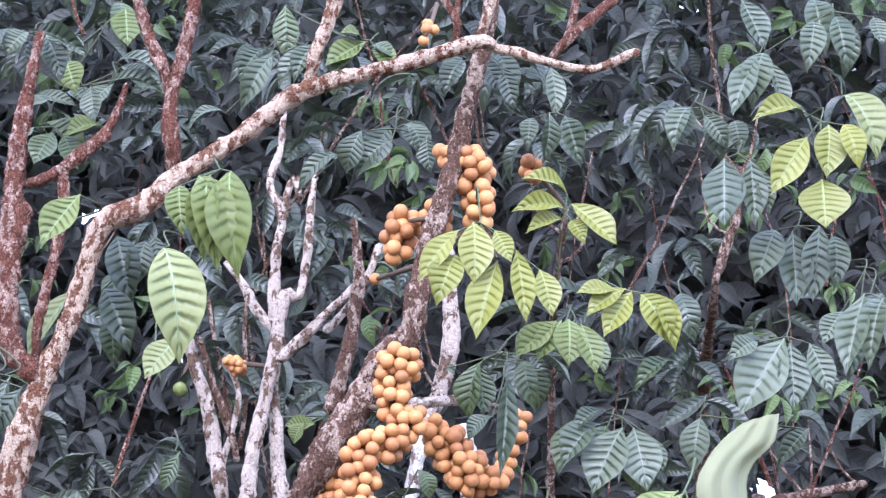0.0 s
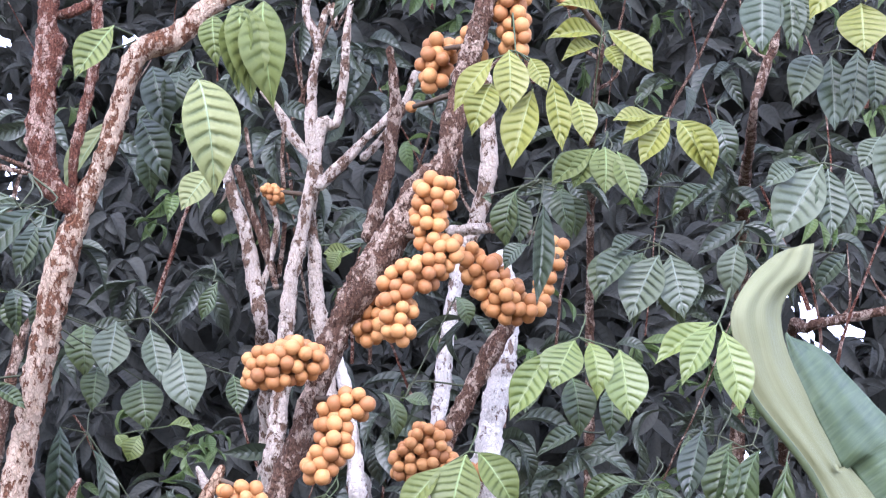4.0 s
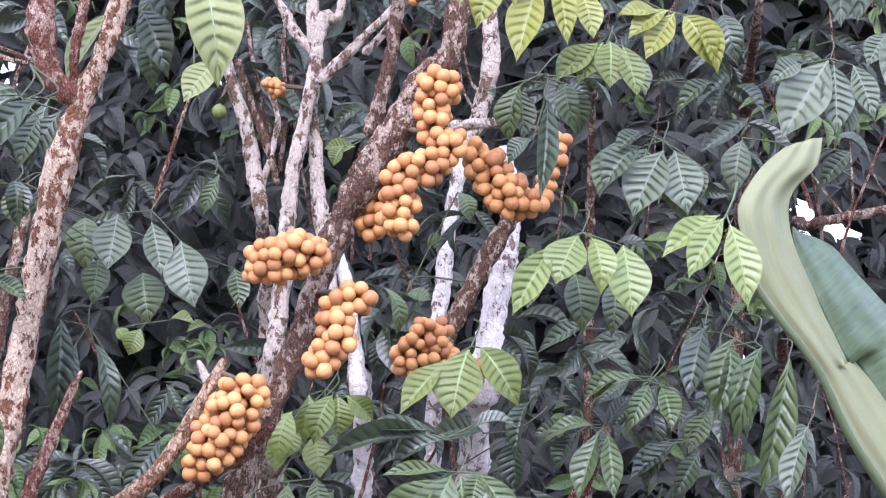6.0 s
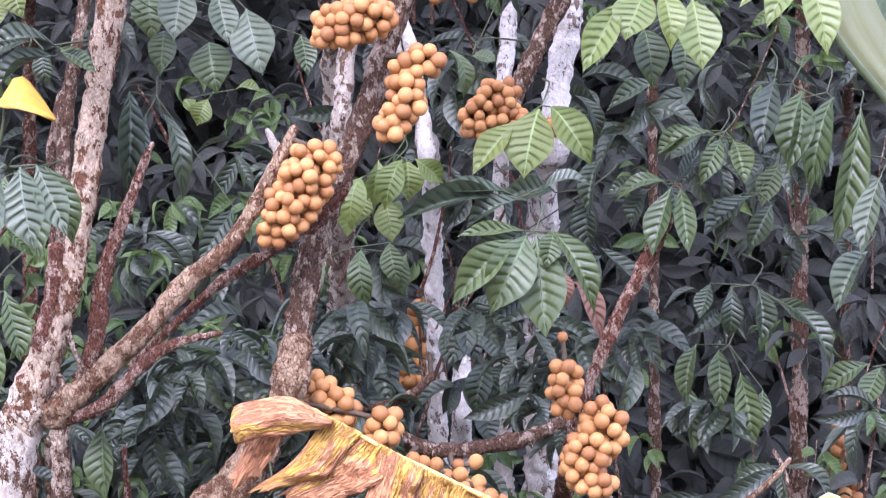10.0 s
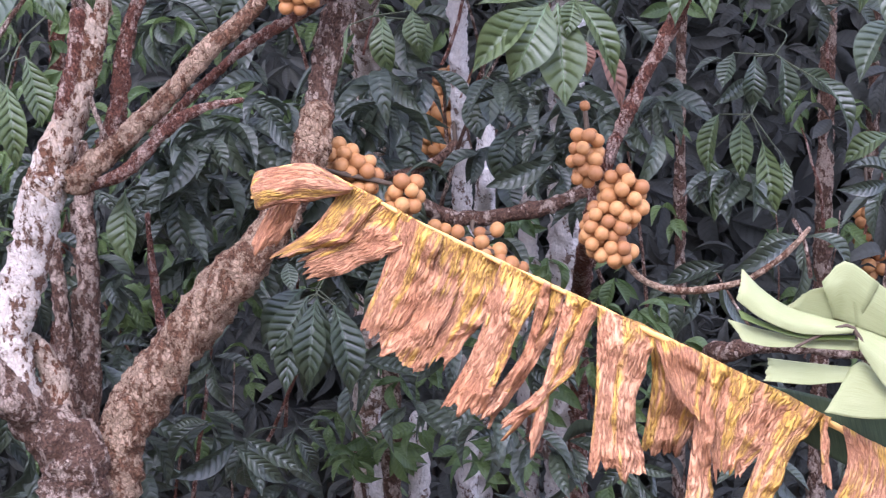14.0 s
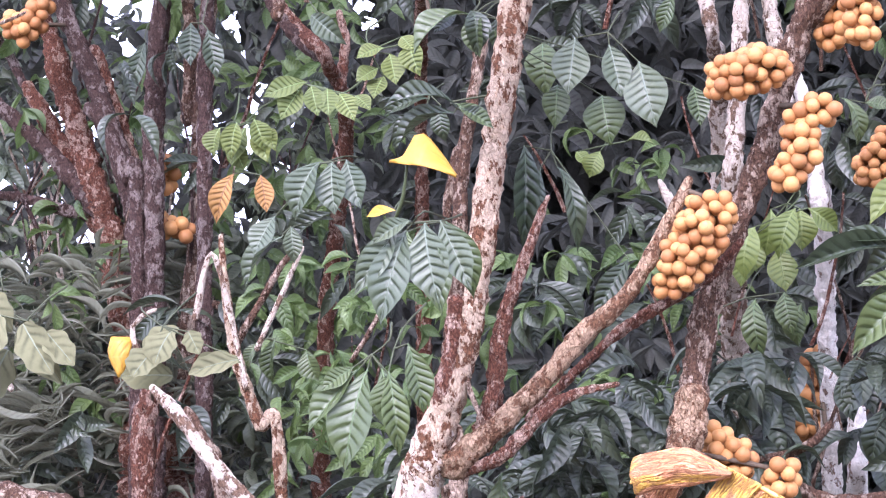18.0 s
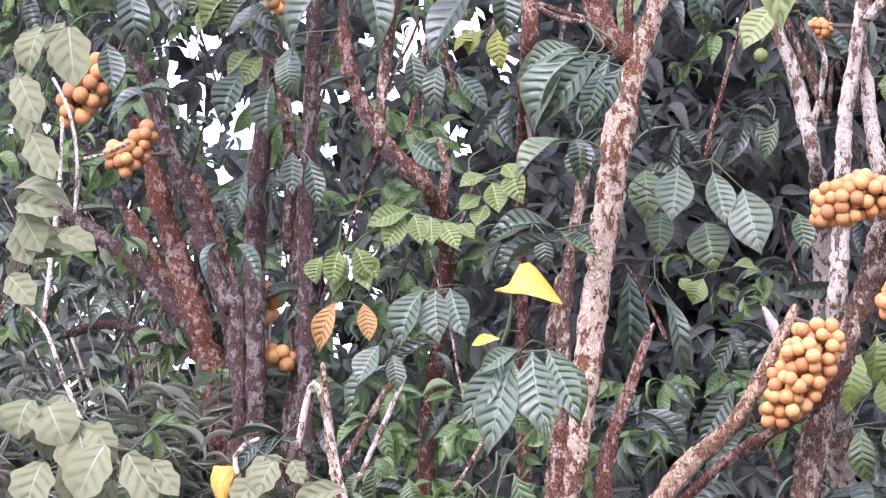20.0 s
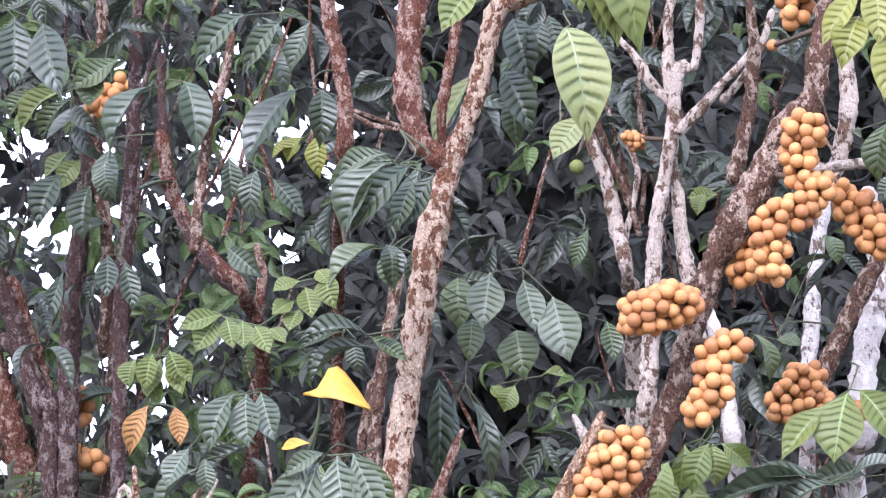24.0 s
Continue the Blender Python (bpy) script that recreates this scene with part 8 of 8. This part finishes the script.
strip([(0.162, 5.005, 1.419), (0.092, 4.982, 1.272), (-0.019, 4.96, 1.172)], [(0.19, 5.005, 1.407), (0.116, 4.982, 1.257), (-0.005, 4.96, 1.142)])
strip([(0.184, 5, 1.409), (0.178, 4.975, 1.225), (0.161, 4.95, 1.073)], [(0.312, 5, 1.358), (0.264, 4.975, 1.202), (0.28, 4.95, 1.066)])
strip([(0.291, 5.04, 1.365), (0.299, 5.065, 1.242), (0.276, 5.09, 1.097)], [(0.414, 5.04, 1.303), (0.401, 5.065, 1.195), (0.365, 5.09, 1.097)])
strip([(0.299, 5.01, 1.355), (0.319, 4.995, 1.283), (0.344, 4.98, 1.225)], [(0.412, 5.01, 1.303), (0.404, 4.995, 1.236), (0.391, 4.98, 1.172)])
strip([(0.4, 5.01, 1.31), (0.382, 4.995, 1.153), (0.356, 4.98, 0.955)], [(0.459, 5.01, 1.282), (0.42, 4.995, 1.141), (0.421, 4.98, 0.955)])
strip([(0.448, 5.02, 1.286), (0.418, 5.005, 1.152), (0.424, 4.99, 1.062)], [(0.608, 5.02, 1.208), (0.536, 5.005, 1.115), (0.476, 4.99, 1.069)])
strip([(0.571, 5.025, 1.229), (0.523, 4.998, 1.118), (0.46, 4.97, 0.956)], [(0.655, 5.025, 1.181), (0.582, 4.998, 1.092), (0.518, 4.97, 0.957)])
strip([(0.647, 5.03, 1.183), (0.647, 5.015, 1.104), (0.65, 5, 1.033)], [(0.668, 5.03, 1.174), (0.661, 5.015, 1.104), (0.664, 5, 1.04)])
strip([(0.694, 5.035, 1.159), (0.698, 5.008, 1.07), (0.634, 4.98, 0.944)], [(0.857, 5.035, 1.07), (0.841, 5.008, 0.988), (0.811, 4.98, 0.886)])

fold = thing("banana_leaf", (0.993, 4.3, 1.774), "large green banana leaf folded along its midrib", "leaf")
sheet("underside", [(0.665, 4.2, 2.575), (0.626, 4.18, 2.54), (0.595, 4.15, 2.498), (0.57, 4.12, 2.446), (0.577, 4.12, 2.391), (0.604, 4.13, 2.308), (0.709, 4.16, 2.18), (0.789, 4.2, 2.038), (0.993, 4.3, 1.774)],
      [(0.735, 4.22, 2.598), (0.724, 4.2, 2.543), (0.685, 4.19, 2.505), (0.666, 4.18, 2.456), (0.681, 4.18, 2.382), (0.723, 4.2, 2.294), (0.779, 4.22, 2.188), (0.811, 4.25, 2.18), (1.036, 4.3, 1.845)],
      BANANA_BACK, fold, "pale folded underside", bulge=0.014, wrinkle=0.006, freq=14, folds=0.003, nu=24)
sheet("upper_side", [(0.676, 4.2, 2.427), (0.687, 4.2, 2.376), (0.727, 4.21, 2.291), (0.782, 4.23, 2.186), (0.814, 4.26, 2.176), (1.035, 4.3, 1.84)],
      [(0.686, 4.25, 2.438), (0.753, 4.27, 2.411), (0.824, 4.28, 2.339), (0.9, 4.3, 2.275), (0.991, 4.32, 2.243), (1.218, 4.4, 1.986)],
      BANANA_TOP, fold, "dark ribbed upper side", bulge=0.02, wrinkle=0.006, freq=22, waves=0.006, folds=0.002, nu=24)
limb("midrib", [(*(0.579, 4.11, 2.384), 0.004), (*(0.605, 4.12, 2.301), 0.006), (*(0.71, 4.15, 2.171), 0.007), (*(0.789, 4.19, 2.03), 0.008), (*(0.995, 4.3, 1.767), 0.01)], GREEN_STALK, fold, sides=8, rough=0.03)

torn = thing("torn_banana_leaf", (0.864, 5, 1.226), "pale green banana leaf torn into flat pieces", "leaf")
sheet("blade_piece", [(0.706, 4.93, 1.375), (0.642, 4.93, 1.391), (0.57, 4.93, 1.413), (0.515, 4.93, 1.451), (0.478, 4.93, 1.49)],
      [(0.698, 4.9, 1.36), (0.638, 4.9, 1.357), (0.581, 4.9, 1.361), (0.512, 4.9, 1.39), (0.463, 4.9, 1.429)], BANANA_PALE, torn, bulge=0.012, wrinkle=0.004, freq=16, nu=18, ragged=0.006)
sheet("blade_piece", [(0.706, 4.925, 1.354), (0.618, 4.925, 1.356), (0.537, 4.925, 1.375), (0.468, 4.925, 1.408)],
      [(0.703, 4.905, 1.346), (0.616, 4.905, 1.348), (0.547, 4.905, 1.362), (0.473, 4.905, 1.39)], BANANA_FRESH, torn, wrinkle=0.002)
sheet("blade_piece", [(0.709, 4.95, 1.37), (0.69, 4.95, 1.378), (0.644, 4.95, 1.388), (0.57, 4.95, 1.411)],
      [(0.722, 4.93, 1.408), (0.694, 4.93, 1.437), (0.659, 4.93, 1.454), (0.612, 4.93, 1.446)], BANANA_PALE, torn, wrinkle=0.004, freq=16, nu=18, ragged=0.006)
sheet("blade_piece", [(0.708, 4.945, 1.37), (0.69, 4.945, 1.379), (0.664, 4.945, 1.388)],
      [(0.755, 4.915, 1.461), (0.686, 4.915, 1.507), (0.638, 4.915, 1.464)], BANANA_PALE, torn, bulge=0.01, wrinkle=0.004, freq=16, nu=18, ragged=0.006)
sheet("blade_piece", [(0.71, 4.94, 1.371), (0.758, 4.94, 1.353), (0.837, 4.94, 1.318), (0.943, 4.94, 1.274)],
      [(0.692, 4.92, 1.505), (0.727, 4.92, 1.48), (0.79, 4.92, 1.437), (0.939, 4.92, 1.356)], BANANA_PALE, torn, bulge=0.008, wrinkle=0.004, freq=16, nu=18, ragged=0.006)
sheet("blade_piece", [(0.715, 4.94, 1.343), (0.597, 4.94, 1.35), (0.516, 4.94, 1.367), (0.449, 4.94, 1.387)],
      [(0.714, 4.92, 1.322), (0.606, 4.92, 1.329), (0.537, 4.92, 1.331), (0.477, 4.92, 1.343)], BANANA_PALE, torn, wrinkle=0.004, freq=16, nu=18, ragged=0.006)
sheet("blade_piece", [(0.74, 4.99, 1.283), (0.713, 4.99, 1.285), (0.614, 4.99, 1.295), (0.535, 4.99, 1.305)],
      [(0.744, 4.97, 1.256), (0.681, 4.97, 1.255), (0.612, 4.97, 1.251), (0.528, 4.97, 1.257)], BANANA_PALE, torn, wrinkle=0.004, freq=16, nu=18, ragged=0.006)
sheet("blade_piece", [(0.775, 4.96, 1.238), (0.752, 4.96, 1.279), (0.724, 4.96, 1.299), (0.701, 4.96, 1.285)],
      [(0.826, 4.93, 1.192), (0.757, 4.93, 1.183), (0.699, 4.93, 1.187), (0.646, 4.93, 1.198)], BANANA_PALE, torn, bulge=0.01, wrinkle=0.004, freq=16, nu=18, ragged=0.006)
sheet("blade_piece", [(0.709, 4.93, 1.372), (0.757, 4.93, 1.354), (0.835, 4.93, 1.319), (0.941, 4.93, 1.275)],
      [(0.711, 4.9, 1.33), (0.753, 4.9, 1.263), (0.804, 4.9, 1.206), (0.936, 4.9, 1.093)], BANANA_PALE, torn, bulge=0.015, wrinkle=0.004, freq=16, nu=18, ragged=0.006)
sheet("blade_piece", [(0.539, 5.06, 1.245), (0.657, 5.06, 1.219), (0.856, 5.06, 1.166)],
      [(0.578, 5.1, 1.144), (0.71, 5.1, 1.072), (0.901, 5.1, 0.977)], BANANA_TOP, torn, bulge=0.01)
limb("midrib", [(0.584, 4.905, 1.332, 0.003), (0.639, 4.905, 1.359, 0.003), (0.687, 4.905, 1.376, 0.004), (0.712, 4.905, 1.351, 0.005), (0.753, 4.905, 1.277, 0.005), (0.834, 4.905, 1.171, 0.006)], STALK, torn, sides=8)

limb("leaf_stalk", [(*(0.995, 4.3, 1.767), 0.012), (1.25, 4.55, 0.6, 0.02), (1.35, 4.7, -0.03, 0.03)], GREEN_STALK, fold, sides=8, rough=0.03)
limb("leaf_stalk", [(*(0.859, 4.97, 1.228), 0.008), (1.15, 5.0, 1.25, 0.012), (1.4, 4.85, -0.03, 0.03)], GREEN_STALK, torn, sides=8, rough=0.03)
limb("leaf_stalk", [(*(0.942, 5.05, 1.031), 0.010), (1.2, 4.95, 0.85, 0.014), (1.45, 4.75, -0.03, 0.03)], BANANA_RIB, dead, sides=8, rough=0.05)

yellow = thing("yellow_leaf", (-0.934, 4.8, 2.299), "bright yellow folded leaf caught on a twig", "leaf")
sheet("blade", [(-1.01, 4.8, 2.302), (-0.97, 4.77, 2.291), (-0.937, 4.75, 2.285), (-0.904, 4.75, 2.276), (-0.865, 4.78, 2.263)], [(-1.002, 4.81, 2.305), (-0.978, 4.83, 2.321), (-0.971, 4.84, 2.348), (-0.96, 4.845, 2.364), (-0.942, 4.845, 2.365), (-0.92, 4.84, 2.34), (-0.89, 4.82, 2.301), (-0.866, 4.79, 2.269)],
      LEAF["yellow"], yellow, bulge=0.016, wrinkle=0.003)
limb("stalk", [(*(-0.972, 4.8, 2.3), 0.003), (*(-0.985, 4.82, 2.232), 0.004), (*(-1.008, 4.85, 2.189), 0.004)], GREEN_STALK, yellow, sides=6)
curled = thing("yellow_leaf", (-1.905, 5.8, 1.974), "yellow curled leaf on a vine", "leaf")
sheet("blade", [(-1.927, 5.8, 2.02), (-1.935, 5.8, 1.975), (-1.907, 5.8, 1.917)], [(-1.873, 5.82, 2.018), (-1.878, 5.8, 1.977), (-1.898, 5.8, 1.917)], LEAF["yellow"], curled, bulge=0.012, wrinkle=0.002)
limb("stalk", [(*(-1.876, 5.81, 2.015), 0.003), (*(-1.899, 6, 2.001), 0.004), (*(-1.963, 6.28, 1.881), 0.005)], STALK, curled, sides=6)
